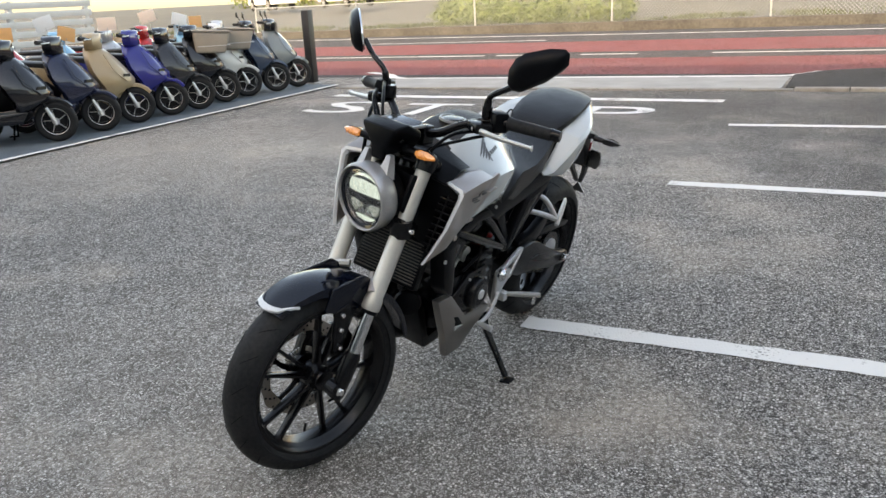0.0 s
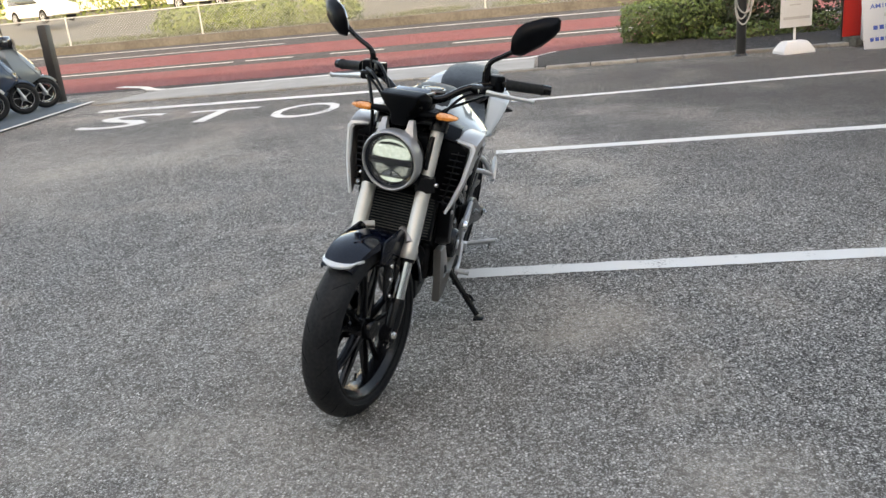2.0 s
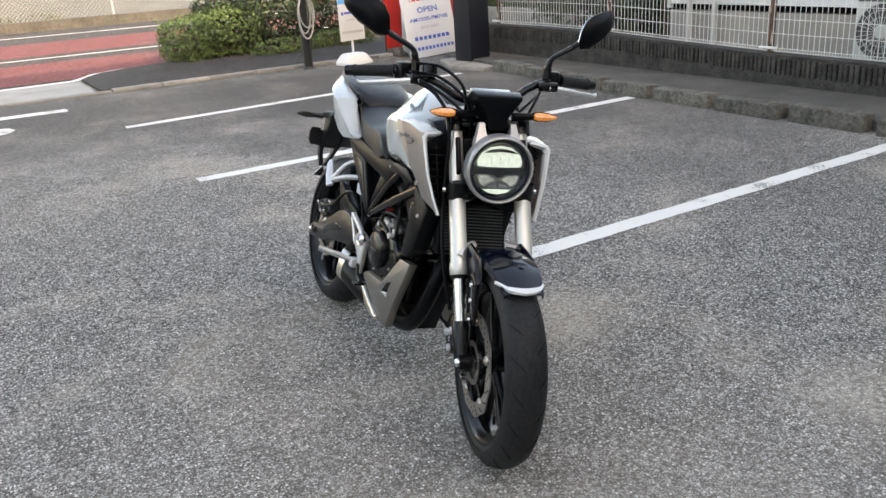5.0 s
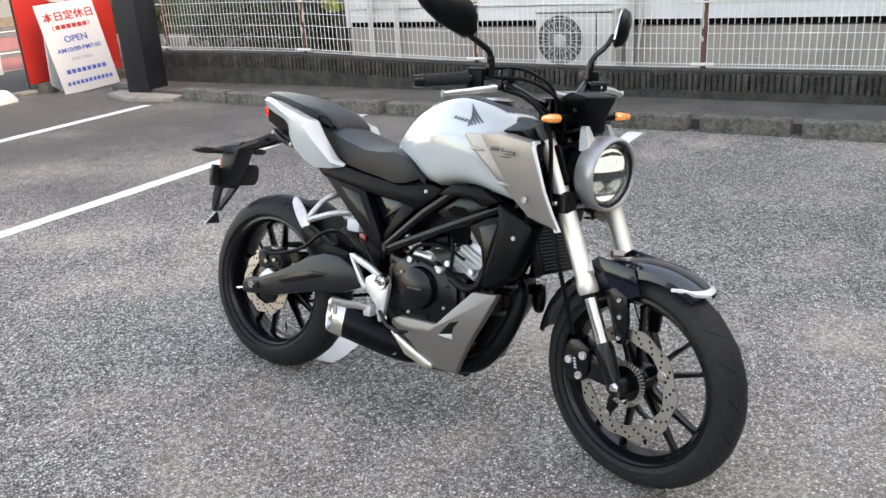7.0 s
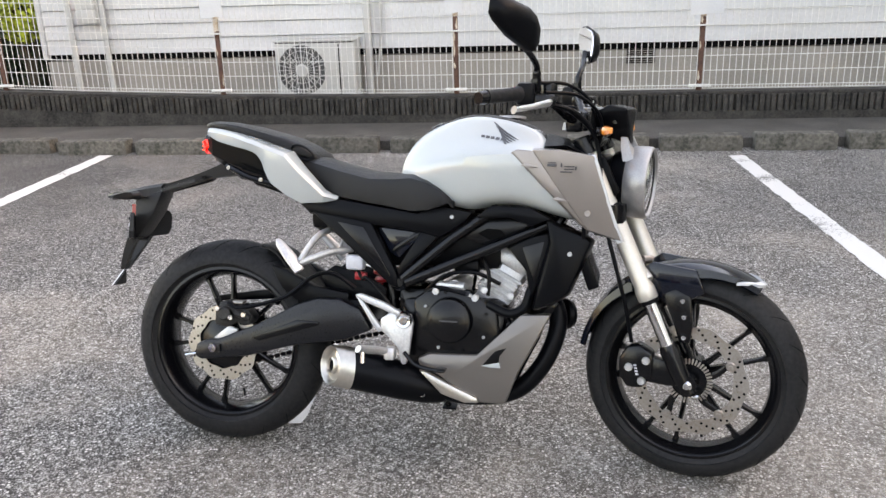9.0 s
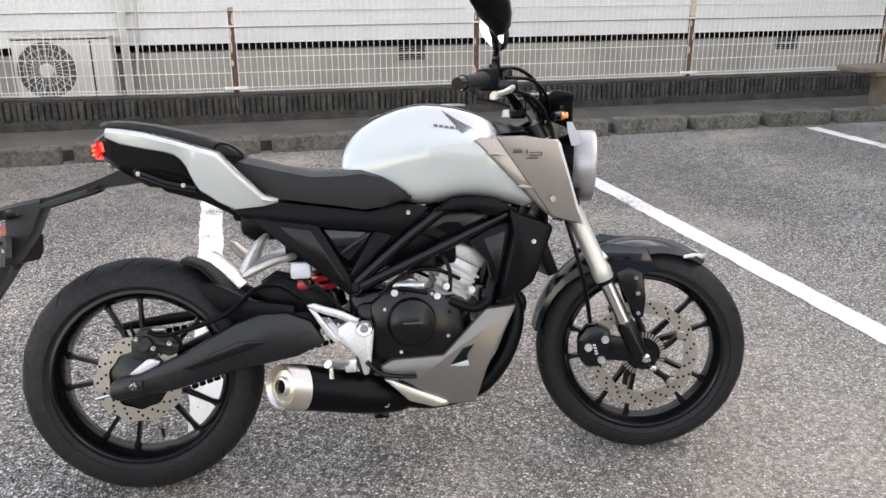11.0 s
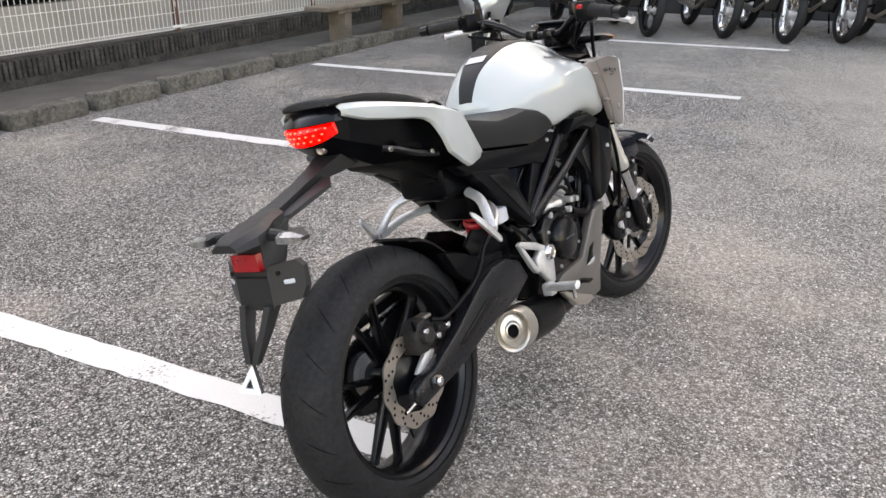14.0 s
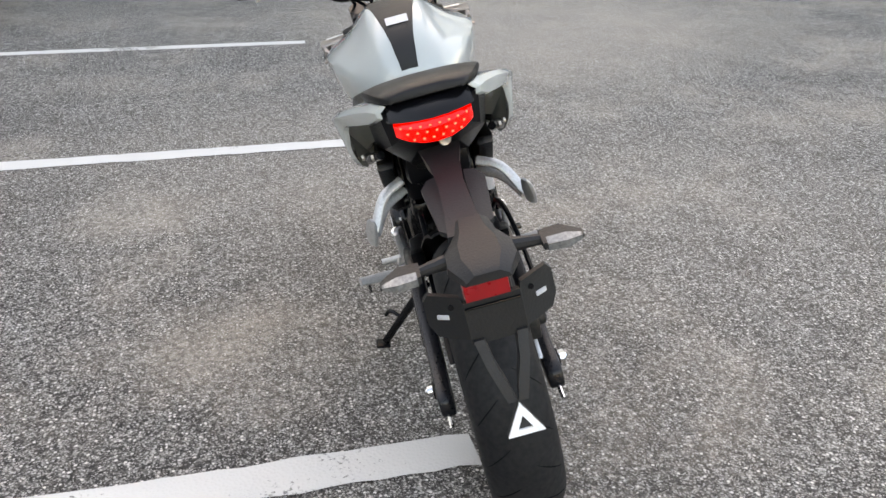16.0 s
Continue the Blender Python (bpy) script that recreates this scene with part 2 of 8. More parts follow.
def tube(pts, r, n=10, closed=False, flat=1.0):
    """A round bar along pts; r: one radius or one for each point. flat squeezes it across."""
    bm = bmesh.new()
    P = [Vector(p) for p in pts]
    rs = list(r) if isinstance(r, (list, tuple)) else [r] * len(P)
    up, rings = None, []
    for i, p in enumerate(P):
        if closed:
            d = (P[(i + 1) % len(P)] - P[i - 1]).normalized()
        else:
            d = (P[min(i + 1, len(P) - 1)] - P[max(i - 1, 0)]).normalized()
        if up is None:
            up = d.orthogonal().normalized()
        up = (up - d * up.dot(d)).normalized()
        side = d.cross(up)
        rings.append([bm.verts.new(p + rs[i] * (math.cos(2 * math.pi * k / n) * up + flat * math.sin(2 * math.pi * k / n) * side)) for k in range(n)])
    count = len(rings) if closed else len(rings) - 1
    for i in range(count):
        a, b = rings[i], rings[(i + 1) % len(rings)]
        for k in range(n):
            bm.faces.new((a[k], a[(k + 1) % n], b[(k + 1) % n], b[k]))
    if not closed:
        bm.faces.new(rings[0][::-1]), bm.faces.new(rings[-1])
    return bm


def curve(pts, steps=6):
    """A smooth line through pts (Catmull-Rom)."""
    P = [Vector(p) for p in pts]
    Q = [2 * P[0] - P[1]] + P + [2 * P[-1] - P[-2]]
    out = []
    for i in range(1, len(Q) - 2):
        a, b, c, d = Q[i - 1:i + 3]
        for s in range(steps):
            t = s / steps
            out.append(0.5 * ((2 * b) + (c - a) * t + (2 * a - 5 * b + 4 * c - d) * t * t + (3 * b - a - 3 * c + d) * t ** 3))
    return out + [P[-1]]


def lathe(profile, n=48, m=None, closed=False):
    """(r, y) turned round the y axis."""
    bm = bmesh.new()
    rings = []
    for r, y in profile:
        rings.append([bm.verts.new((r * math.cos(2 * math.pi * k / n), y, r * math.sin(2 * math.pi * k / n))) for k in range(n)] if r > 1e-6 else [bm.verts.new((0, y, 0))])
    pairs = list(zip(rings, rings[1:])) + ([(rings[-1], rings[0])] if closed else [])
    for a, b in pairs:
        for k in range(n):
            k2 = (k + 1) % n
            if len(a) == 1 and len(b) > 1:
                bm.faces.new((a[0], b[k2], b[k]))
            elif len(b) == 1 and len(a) > 1:
                bm.faces.new((a[k], a[k2], b[0]))
            elif len(a) > 1:
                bm.faces.new((a[k], a[k2], b[k2], b[k]))
    if not closed:
        for ring, flip in ((rings[0], 1), (rings[-1], 0)):
            if len(ring) > 1:
                bm.faces.new(ring[::-1] if flip else ring)
    if m is not None:
        bm.transform(m)
    return bm


def loft(rings, caps=True, ring_closed=True):
    """Skin over rings of equally many points."""
    bm = bmesh.new()
    V = [[bm.verts.new(p) for p in ring] for ring in rings]
    n = len(V[0])
    for a, b in zip(V, V[1:]):
        for k in range(n if ring_closed else n - 1):
            k2 = (k + 1) % n
            bm.faces.new((a[k], a[k2], b[k2], b[k]))
    if caps and ring_closed:
        bm.faces.new(V[0][::-1]), bm.faces.new(V[-1])
    bmesh.ops.remove_doubles(bm, verts=bm.verts, dist=1e-5)
    bmesh.ops.recalc_face_normals(bm, faces=bm.faces)
    return bm


def bolt(x, y, z, r=0.008, h=0.006, side=-1):
    """A screw head with a recess, facing along y."""
    return lathe([(0, side * h * 0.5), (r * 0.45, side * h * 0.5), (r * 0.5, side * h), (r * 0.85, side * h), (r, side * h * 0.6), (r, 0), (0, 0)], 12, pose(x, y, z))


def text_bm(words, size, thick=0.002, bold=0.0):
    """Flat letters in the xy plane."""
    cu = bpy.data.curves.new("letters", "FONT")
    cu.body, cu.size, cu.extrude, cu.resolution_u, cu.offset = words, size, thick, 3, bold
    ob = bpy.data.objects.new("letters", cu)
    scene.collection.objects.link(ob)
    bpy.context.view_layer.update()
    me = bpy.data.meshes.new_from_object(ob.evaluated_get(bpy.context.evaluated_depsgraph_get()))
    bm = bmesh.new()
    bm.from_mesh(me)
    bpy.data.objects.remove(ob)
    bpy.data.curves.remove(cu)
    bpy.data.meshes.remove(me)
    return bm


LOT = pose(0, 0, 0, 0, 0, 7.4)        # the car park's own axes: u along the kerb, v towards the wall

# ---- the setting's materials ----
ASPHALT = asphalt_material("car park asphalt", (0.192, 0.182, 0.172), (0.785, 0.753, 0.710), (0.66, 0.575, 0.49), chip=145, chip_amount=0.95, worn=0.60, gap=0.72, blotch=0.42, dust=0.45, pale_zones=((1.74, -0.82, 1.9, 0.12), (2.47, 0.61, 1.2, 0.10), (6.3, -2.2, 2.4, 0.36), (4.2, -1.6, 1.2, 0.18), (-2.7, -4.6, 1.9, 0.16)),
                           dark_zones=((-5.6, 3.4, 3.0, 0.70), (-6.4, 0.6, 2.9, 0.58), (-6.4, -2.8, 2.9, 0.46), (-3.4, 3.9, 1.5, 0.42), (-1.9, 3.9, 1.3, 0.46), (-2.9, 2.1, 1.7, 0.36), (-1.2, 2.9, 1.0, 0.26), (5.0, 3.5, 1.2, 0.3), (2.7, 2.5, 1.2, 0.26), (0.0, 2.9, 1.0, 0.22)),
                           stains=((0.72, 0.61, 0.5, 0.95), (1.81, 0.92, 0.45, 0.69), (1.92, -0.46, 0.55, 0.75), (-3.2, 0.05, 0.5, 0.62), (0.64, 3.78, 0.28, 0.88), (1.62, 1.72, 0.4, 0.62), (2.5, -2.4, 0.6, 0.62), (-2.0, 0.6, 0.4, 0.62)))
ROAD_ASPHALT = asphalt_material("road asphalt", (0.07, 0.068, 0.07), (0.14, 0.135, 0.135), (0.11, 0.104, 0.101), chip=60, gap=0.3)
RED_ASPHALT = asphalt_material("red road surface", (0.245, 0.078, 0.080), (0.31, 0.125, 0.122), (0.22, 0.12, 0.118), chip=60, worn=0.7, gap=0.3)
WALK_ASPHALT = asphalt_material("pavement asphalt", (0.095, 0.093, 0.094), (0.185, 0.180, 0.177), (0.14, 0.134, 0.128), chip=130)
LINE_PAINT = paint_line_material("white road paint", (0.62, 0.61, 0.585), (0.17, 0.165, 0.155), 0.50)
OLD_PAINT = paint_line_material("old white road paint", (0.50, 0.50, 0.48), (0.16, 0.15, 0.145), 0.62)
CONCRETE = material("old concrete", (0.30, 0.285, 0.26), 0.9, second=(0.15, 0.14, 0.125), scale=5, fine=60, bump=0.5, random_tint=0.2)
KERB_CONCRETE = material("kerb concrete", (0.150, 0.138, 0.120), 0.92, second=(0.026, 0.027, 0.020), scale=9, fine=45, bump=0.8, random_tint=0.18)
GUTTER_CONCRETE = material("light gutter concrete", (0.32, 0.32, 0.31), 0.9, second=(0.22, 0.22, 0.21), scale=2.5, fine=60, bump=0.3)
DARK_BLOCK = material("dark wall block", (0.064, 0.059, 0.053), 0.9, second=(0.010, 0.0095, 0.009), scale=9, fine=48, bump=1.0, random_tint=0.2, island=0.25)
DIRT = material("dusty dirt strip", (0.095, 0.088, 0.079), 0.98, second=(0.036, 0.034, 0.030), scale=3, fine=90, bump=0.6)
BLUE_SLAB = material("blue-grey painted slab", (0.095, 0.122, 0.142), 0.85, second=(0.058, 0.074, 0.088), scale=3, fine=50, bump=0.3)
WHITE_WIRE = material("white coated wire", (0.78, 0.78, 0.76), 0.5, second=(0.60, 0.58, 0.54), scale=9, fine=80)
RUST = material("rusty brown steel", (0.16, 0.075, 0.05), 0.85, second=(0.06, 0.03, 0.025), scale=12, fine=120, bump=0.4)
PEELING = material("peeling white paint on rusty steel", (0.70, 0.66, 0.58), 0.7, second=(0.42, 0.27, 0.16), scale=14, fine=90, bump=0.4)
SIDING = material("white metal siding", (0.63, 0.63, 0.63), 0.45, second=(0.53, 0.53, 0.52), scale=1.5, fine=40, random_tint=0.03)
FOUNDATION = material("rendered foundation", (0.38, 0.347, 0.312), 0.9, second=(0.24, 0.22, 0.195), scale=1.6, fine=60, bump=0.3)
GAP_DARK = material("dark gap", (0.004, 0.004, 0.0042), 0.9, specular=0.1)
FAN_GREY = material("grey fan recess", (0.085, 0.085, 0.083), 0.7, second=(0.05, 0.05, 0.05), scale=12)
UNIT_WHITE = material("off-white casing", (0.56, 0.555, 0.53), 0.45, second=(0.46, 0.455, 0.43), scale=4)
PLASTIC_BLACK = material("black plastic", (0.007, 0.007, 0.008), 0.45, second=(0.012, 0.012, 0.013), scale=10, fine=220, bump=0.08)
NAVY_PANEL = material("dark navy metal panel", (0.006, 0.008, 0.014), 0.4, second=(0.010, 0.012, 0.019), scale=3)
RED_PANEL = material("red sign panel", (0.55, 0.03, 0.022), 0.4, second=(0.46, 0.024, 0.02), scale=3)
BOARD_WHITE = material("white sign board", (0.66, 0.67, 0.68), 0.5, second=(0.58, 0.59, 0.60), scale=3)
SIGN_BLUE = material("blue print", (0.06, 0.12, 0.45), 0.5)
SIGN_SKY = material("sky blue print", (0.10, 0.38, 0.75), 0.5)
SIGN_RED = material("red print", (0.62, 0.05, 0.05), 0.5)
SIGN_GREY = material("grey print", (0.45, 0.45, 0.45), 0.5)
ROPE = material("grey rope", (0.45, 0.44, 0.42), 0.9, second=(0.2, 0.2, 0.19), fine=160, bump=0.5)
LEAF = material("leaf", (0.100, 0.145, 0.034), 0.55, second=(0.040, 0.072, 0.017), scale=3, fine=30, island=0.4)
LEAF_DARK = material("dark leaf", (0.027, 0.050, 0.017), 0.5, second=(0.013, 0.025, 0.009), scale=3, fine=30, island=0.4)
LEAF_YELLOW = material("yellow-green leaf", (0.135, 0.165, 0.035), 0.6, second=(0.07, 0.105, 0.025), scale=3, fine=30, island=0.3)
LEAF_MID = material("hedge leaf", (0.075, 0.115, 0.030), 0.55, second=(0.028, 0.050, 0.014), scale=3, fine=30, island=0.4)
LEAF_LIME = material("lime leaf", (0.42, 0.46, 0.03), 0.6, second=(0.26, 0.31, 0.03), scale=3, fine=30, island=0.3)
TWIG = material("twig", (0.10, 0.075, 0.05), 0.9, bump=0.4)
GRASS = material("verge grass", (0.048, 0.066, 0.024), 0.8, second=(0.060, 0.064, 0.030), scale=1.2, fine=30, island=0.3)
WOOD = material("weathered wood", (0.20, 0.165, 0.13), 0.85, second=(0.09, 0.072, 0.056), scale=6, fine=70, bump=0.4)
GALV = material("galvanised mesh", (0.42, 0.43, 0.42), 0.5, 0.6, second=(0.32, 0.33, 0.32), scale=8)
CREAM = material("cream rendered wall", (0.50, 0.445, 0.35), 0.85, second=(0.44, 0.39, 0.30), scale=1.5, fine=40, bump=0.2)
SHOP_DARK = material("dark shop front", (0.03, 0.03, 0.032), 0.6, second=(0.05, 0.05, 0.05), scale=2)
PLAIN_WHITE = material("plain white", (0.78, 0.77, 0.75), 0.8, second=(0.70, 0.69, 0.67), scale=2)
GLASS_DARK = material("dark window glass", (0.02, 0.025, 0.03), 0.06, specular=0.8, rough_var=0.02)


def structure(name, bm, mat, label, category, smooth=32.0):
    ob = link_mesh(name, bm, mat, smooth)
    ob.matrix_basis = LOT
    return tagged(ob, label, category, kind="structure")


def sheet(points, z):
    bm = bmesh.new()
    bm.faces.new([bm.verts.new((x, y, z)) for x, y in points])
    bmesh.ops.recalc_face_normals(bm, faces=bm.faces)
    if bm.faces[:][0].normal.z < 0:
        bmesh.ops.reverse_faces(bm, faces=bm.faces)
    return bm


def strip(line, width, z, steps=1, ragged=0.0, seed=3):
    """A flat painted band along a line of (u, v)."""
    rnd = random.Random(seed)
    P = [Vector((*p, 0)) for p in line]
    fine = []
    for a, b in zip(P, P[1:]):
        k = max(1, int((b - a).length / 0.06)) if ragged else steps
        fine += [a.lerp(b, i / k) for i in range(k)]
    fine.append(P[-1])
    bm = bmesh.new()
    rows = []
    for i, p in enumerate(fine):
        d = (fine[min(i + 1, len(fine) - 1)] - fine[max(i - 1, 0)]).normalized()
        s = Vector((-d.y, d.x, 0))
        e = d * rnd.uniform(-1, 1) * ragged if i in (0, len(fine) - 1) else Vector()
        rows.append([bm.verts.new((*(p + e + s * (width / 2 + rnd.uniform(-1, 1) * ragged)).xy, z)), bm.verts.new((*(p + e - s * (width / 2 + rnd.uniform(-1, 1) * ragged)).xy, z))])
    for a, b in zip(rows, rows[1:]):
        bm.faces.new((a[0], b[0], b[1], a[1]))
    bmesh.ops.recalc_face_normals(bm, faces=bm.faces)
    if bm.faces[:][0].normal.z < 0:
        bmesh.ops.reverse_faces(bm, faces=bm.faces)
    return bm


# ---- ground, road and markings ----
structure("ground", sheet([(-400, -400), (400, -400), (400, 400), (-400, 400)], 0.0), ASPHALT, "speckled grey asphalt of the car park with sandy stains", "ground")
structure("road", sheet([(-9.25, -120), (-9.45, 120), (-22.4, 120), (-22.6, 3), (-22.9, -5), (-23.3, -14), (-26.5, -120)][::-1], 0.004), ROAD_ASPHALT, "grey asphalt road with red lanes and white lines", "road")
structure("road_lane_1", sheet([(-9.72, -120), (-9.72, 120), (-12.72, 120), (-12.72, -120)], 0.008), RED_ASPHALT, "red surfaced lane of worn asphalt", "road")
structure("road_lane_2", sheet([(-14.38, -120), (-14.38, 120), (-17.9, 120), (-17.9, -120)], 0.008), RED_ASPHALT, "red surfaced lane of worn asphalt", "road")
for n, (pts, w, mat) in enumerate([
    ([(-5.08, 0.05), (-5.32, 3.96)], 0.125, LINE_PAINT), ([(-2.53, 0.05), (-2.56, 4.09)], 0.125, LINE_PAINT), ([(0.128, 0.025), (0.045, 3.98)], 0.118, LINE_PAINT),
    ([(2.58, 0.06), (2.42, 3.91)], 0.120, LINE_PAINT), ([(5.24, 0.06), (5.03, 3.98)], 0.125, LINE_PAINT), ([(8.06, 0.03), (7.86, 3.95)], 0.125, LINE_PAINT)]):
    structure(f"parking_line_{n + 1}", strip(pts, w, 0.004, ragged=0.006, seed=n), mat, "worn white parking bay line on asphalt", "line")
structure("stop_line", strip([(-6.90, -5.70), (-6.76, -0.24)], 0.22, 0.005, ragged=0.008), LINE_PAINT, "white stop line before the road", "line")
structure("edge_line", strip([(-9.10, -5.82), (-9.42, 0.16), (-9.62, 0.36), (-9.98, 0.56), (-10.22, 0.95), (-10.36, 1.45), (-10.50, 2.2), (-10.6, 50)], 0.17, 0.010), LINE_PAINT, "white line along the road edge", "line")
structure("edge_hook", strip([(-9.10, -5.80), (-9.30, -6.12), (-9.75, -6.48), (-10.16, -7.16)], 0.17, 0.010), LINE_PAINT, "curved white line at the entrance", "line")
for n, (v0, v1) in enumerate(((-50, -15), (-10.9, -6.38), (-6.10, -5.02), (-4.20, -3.0), (-1.55, 11), (14, 40))):
    structure(f"centre_line_{n + 1}", strip([(-13.68, v0), (-13.66, v1)], 0.17, 0.010), OLD_PAINT, "worn white centre line of the road", "line")
structure("lane_line", strip([(-18.75, -12.5), (-18.7, -6.8)], 0.17, 0.010), OLD_PAINT, "worn white lane line", "line")
structure("far_line", strip([(-25.5, -60), (-21.6, -14), (-20.75, -5), (-20.15, 3), (-19.8, 60)], 0.20, 0.012), LINE_PAINT, "white line along the far kerb", "line")
structure("gutter", prism([(-7.88, -6.30), (-7.86, 0.24), (-9.30, 0.24), (-9.06, -5.85)], -0.05, 0.012, axis="z"), GUTTER_CONCRETE, "light concrete gutter slab between car park and road", "gutter")
structure("pavement", prism([(-7.86, 0.30), (-7.80, 52), (-10.45, 52), (-10.32, 1.9), (-10.20, 1.35), (-10.06, 0.95), (-9.86, 0.62), (-9.55, 0.40), (-9.32, 0.28)], -0.05, 0.035, axis="z"), WALK_ASPHALT, "dark asphalt pavement with a rounded corner", "pavement")
for k in range(24):
    structure(f"pavement_edge_{k + 1}", box(-7.77, -6.0 + 0.61 * k, 0.004 if k < 11 else 0.012, 0.15, 0.595, 0.04 if k < 11 else 0.06, 0.008), CONCRETE, "narrow concrete edging stone", "kerb")

LETTERS = (("S", -5.28, -5.20, 0.85, 1.02), ("T", -5.27, -4.03, 0.90, 0.93), ("O", -5.08, -2.77, 0.79, 1.03), ("P", -5.20, -1.66, 0.83, 0.97))
for ch, u, v, wid, hei in LETTERS:
    lm = text_bm(ch, 1.0, 0.0005)
    xs, ys = [q.co.x for q in lm.verts], [q.co.y for q in lm.verts]
    x0, y0, sx, sy = min(xs), min(ys), max(xs) - min(xs), max(ys) - min(ys)
    for q in lm.verts:
        a, b2 = (q.co.x - x0) / sx, (q.co.y - y0) / sy
        q.co = (u - hei * b2, v + wid * a, 0.005 + q.co.z)
    structure(f"stop_letter_{ch.lower()}", lm, LINE_PAINT, f"white letter {ch} of the word STOP painted on asphalt", "letter")

# ---- slab under the scooters ----
structure("scooter_slab", rounded(prism([(1.0, -5.97), (-8.14, -6.54), (-8.3, -14), (1.0, -14)], -0.05, 0.018, axis="z"), 0.004), BLUE_SLAB, "low blue-grey painted slab under the scooters", "slab")
structure("slab_line", strip([(1.0, -5.93), (-8.12, -6.50)], 0.085, 0.022, ragged=0.004), LINE_PAINT, "white painted edge of the scooter slab", "line")

# ---- kerb, wall and fence along the car park ----
structure("kerb_strip", prism([(-5.1, 4.38), (-2.5, 4.22), (16, 4.20), (16, 5.07), (-6.6, 5.07), (-6.6, 4.55)], -0.05, 0.075, axis="z"), DIRT, "dusty strip between kerb and wall", "ground")
KERB = empty("kerb", LOT)
tagged(KERB, "row of weathered concrete kerb stones with open joints", "kerb", kind="structure")
rnd = random.Random(5)
shared = []
for k in range(4):
    bm = box(0, 0, 0, 0.63 - 0.012 * k, 0.15, 0.20, 0.016, segments=2)
    for q in bm.verts:
        q.co += Vector((noise.noise(q.co * 9 + Vector((k * 7, 0, 0))), noise.noise(q.co * 9 + Vector((0, k * 5, 3))), noise.noise(q.co * 11 + Vector((1, 2, k * 3))))) * 0.007
    ob = link_mesh("kerb_stone", bm, KERB_CONCRETE)
    shared.append(ob.data)
    bpy.data.objects.remove(ob)
for k in range(22):
    ob = new("kerb_stone", shared[k % 4])
    ob.parent = KERB
    ob.matrix_basis = pose(-4.80 + 0.70 * k, 4.17 + 0.08 * max(0, 2.3 - 0.70 * k) + rnd.uniform(-0.012, 0.012), 0.020 + rnd.uniform(-0.008, 0.008), rnd.uniform(-2, 2), rnd.uniform(-0.8, 0.8), rnd.uniform(-1.2, 1.2))

WALL = empty("boundary_wall", LOT)
tagged(WALL, "low dark ribbed block wall, weathered and stained", "wall", kind="structure")


def rise(u):
    """The wall climbs a little towards the pillar."""
    return float(np.interp(u, [-6.6, -5.0, -4.0, -3.15, -1.95, -0.2], [0.115, 0.115, 0.10, 0.065, 0.025, 0.0]))


STEPS = [-6.6, -5.8, -5.0, -4.5, -4.0, -3.6, -3.15, -2.6, -1.95, -1.2, -0.6, -0.2, 4.0, 14.6]
part("footing", loft([[(u, 5.040, -0.03), (u, 5.190, -0.03), (u, 5.190, 0.15 + rise(u)), (u, 5.046, 0.15 + rise(u)), (u, 5.040, 0.144 + rise(u))] for u in STEPS]), DARK_BLOCK, WALL)
part("coping", loft([[(u, 5.060, 0.289 + rise(u)), (u, 5.190, 0.289 + rise(u)), (u, 5.190, 0.311 + rise(u)), (u, 5.065, 0.311 + rise(u)), (u, 5.060, 0.306 + rise(u))] for u in STEPS]), DARK_BLOCK, WALL)


def rib_block(seed):
    """A split-rib wall block: a back slab with uneven upright ribs."""
    r = random.Random(seed)
    bms = [box(0, 0.02, 0, 0.393, 0.11, 0.150)]
    for i in range(8):
        d = r.uniform(0.028, 0.042)
        bms.append(box(-0.172 + 0.049 * i + r.uniform(-0.003, 0.003), -0.035 - d / 2, r.uniform(-0.003, 0.003), 0.037 + r.uniform(-0.005, 0.004), d, 0.146, 0.006, segments=1))
    return merged(*bms)


blocks = []
for k in range(4):
    ob = link_mesh("wall_block", rib_block(k), DARK_BLOCK)
    blocks.append(ob.data)
    bpy.data.objects.remove(ob)
for k in range(53):
    ob = new("wall_block", blocks[(k * 7 + k // 3) % 4])
    ob.parent = WALL
    ob.matrix_basis = pose(-6.35 + 0.40 * k, 5.105, 0.212 + rise(-6.35 + 0.40 * k))

FENCE_V = 5.145


def fence_panel(u0, u1, z0, z1):
    bms = []
    n = max(2, int(round((u1 - u0) / 0.053)))
    for i in range(n + 1):
        u = u0 + (u1 - u0) * i / n
        bms.append(tube([(u, 0, z0), (u, 0, z1)], 0.0034, 5))
    for z in [z0 + 0.005, z0 + 0.032] + [z0 + 0.032 + 0.125 * k for k in range(1, 8)] + [z1]:
        bms.append(tube([(u0 + (u1 - u0) * f / 4, -0.005, z) for f in range(5)], 0.0036, 5))
    for i in range(n):
        u = u0 + (u1 - u0) * (i + 0.5) / n
        bms.append(tube([(u, 0, z0 + 0.003), (u, 0, z0 + 0.034)], 0.0028, 4))
    bm = merged(*bms)
    for q in bm.verts:
        q.co.z += rise(q.co.x)
    return bm


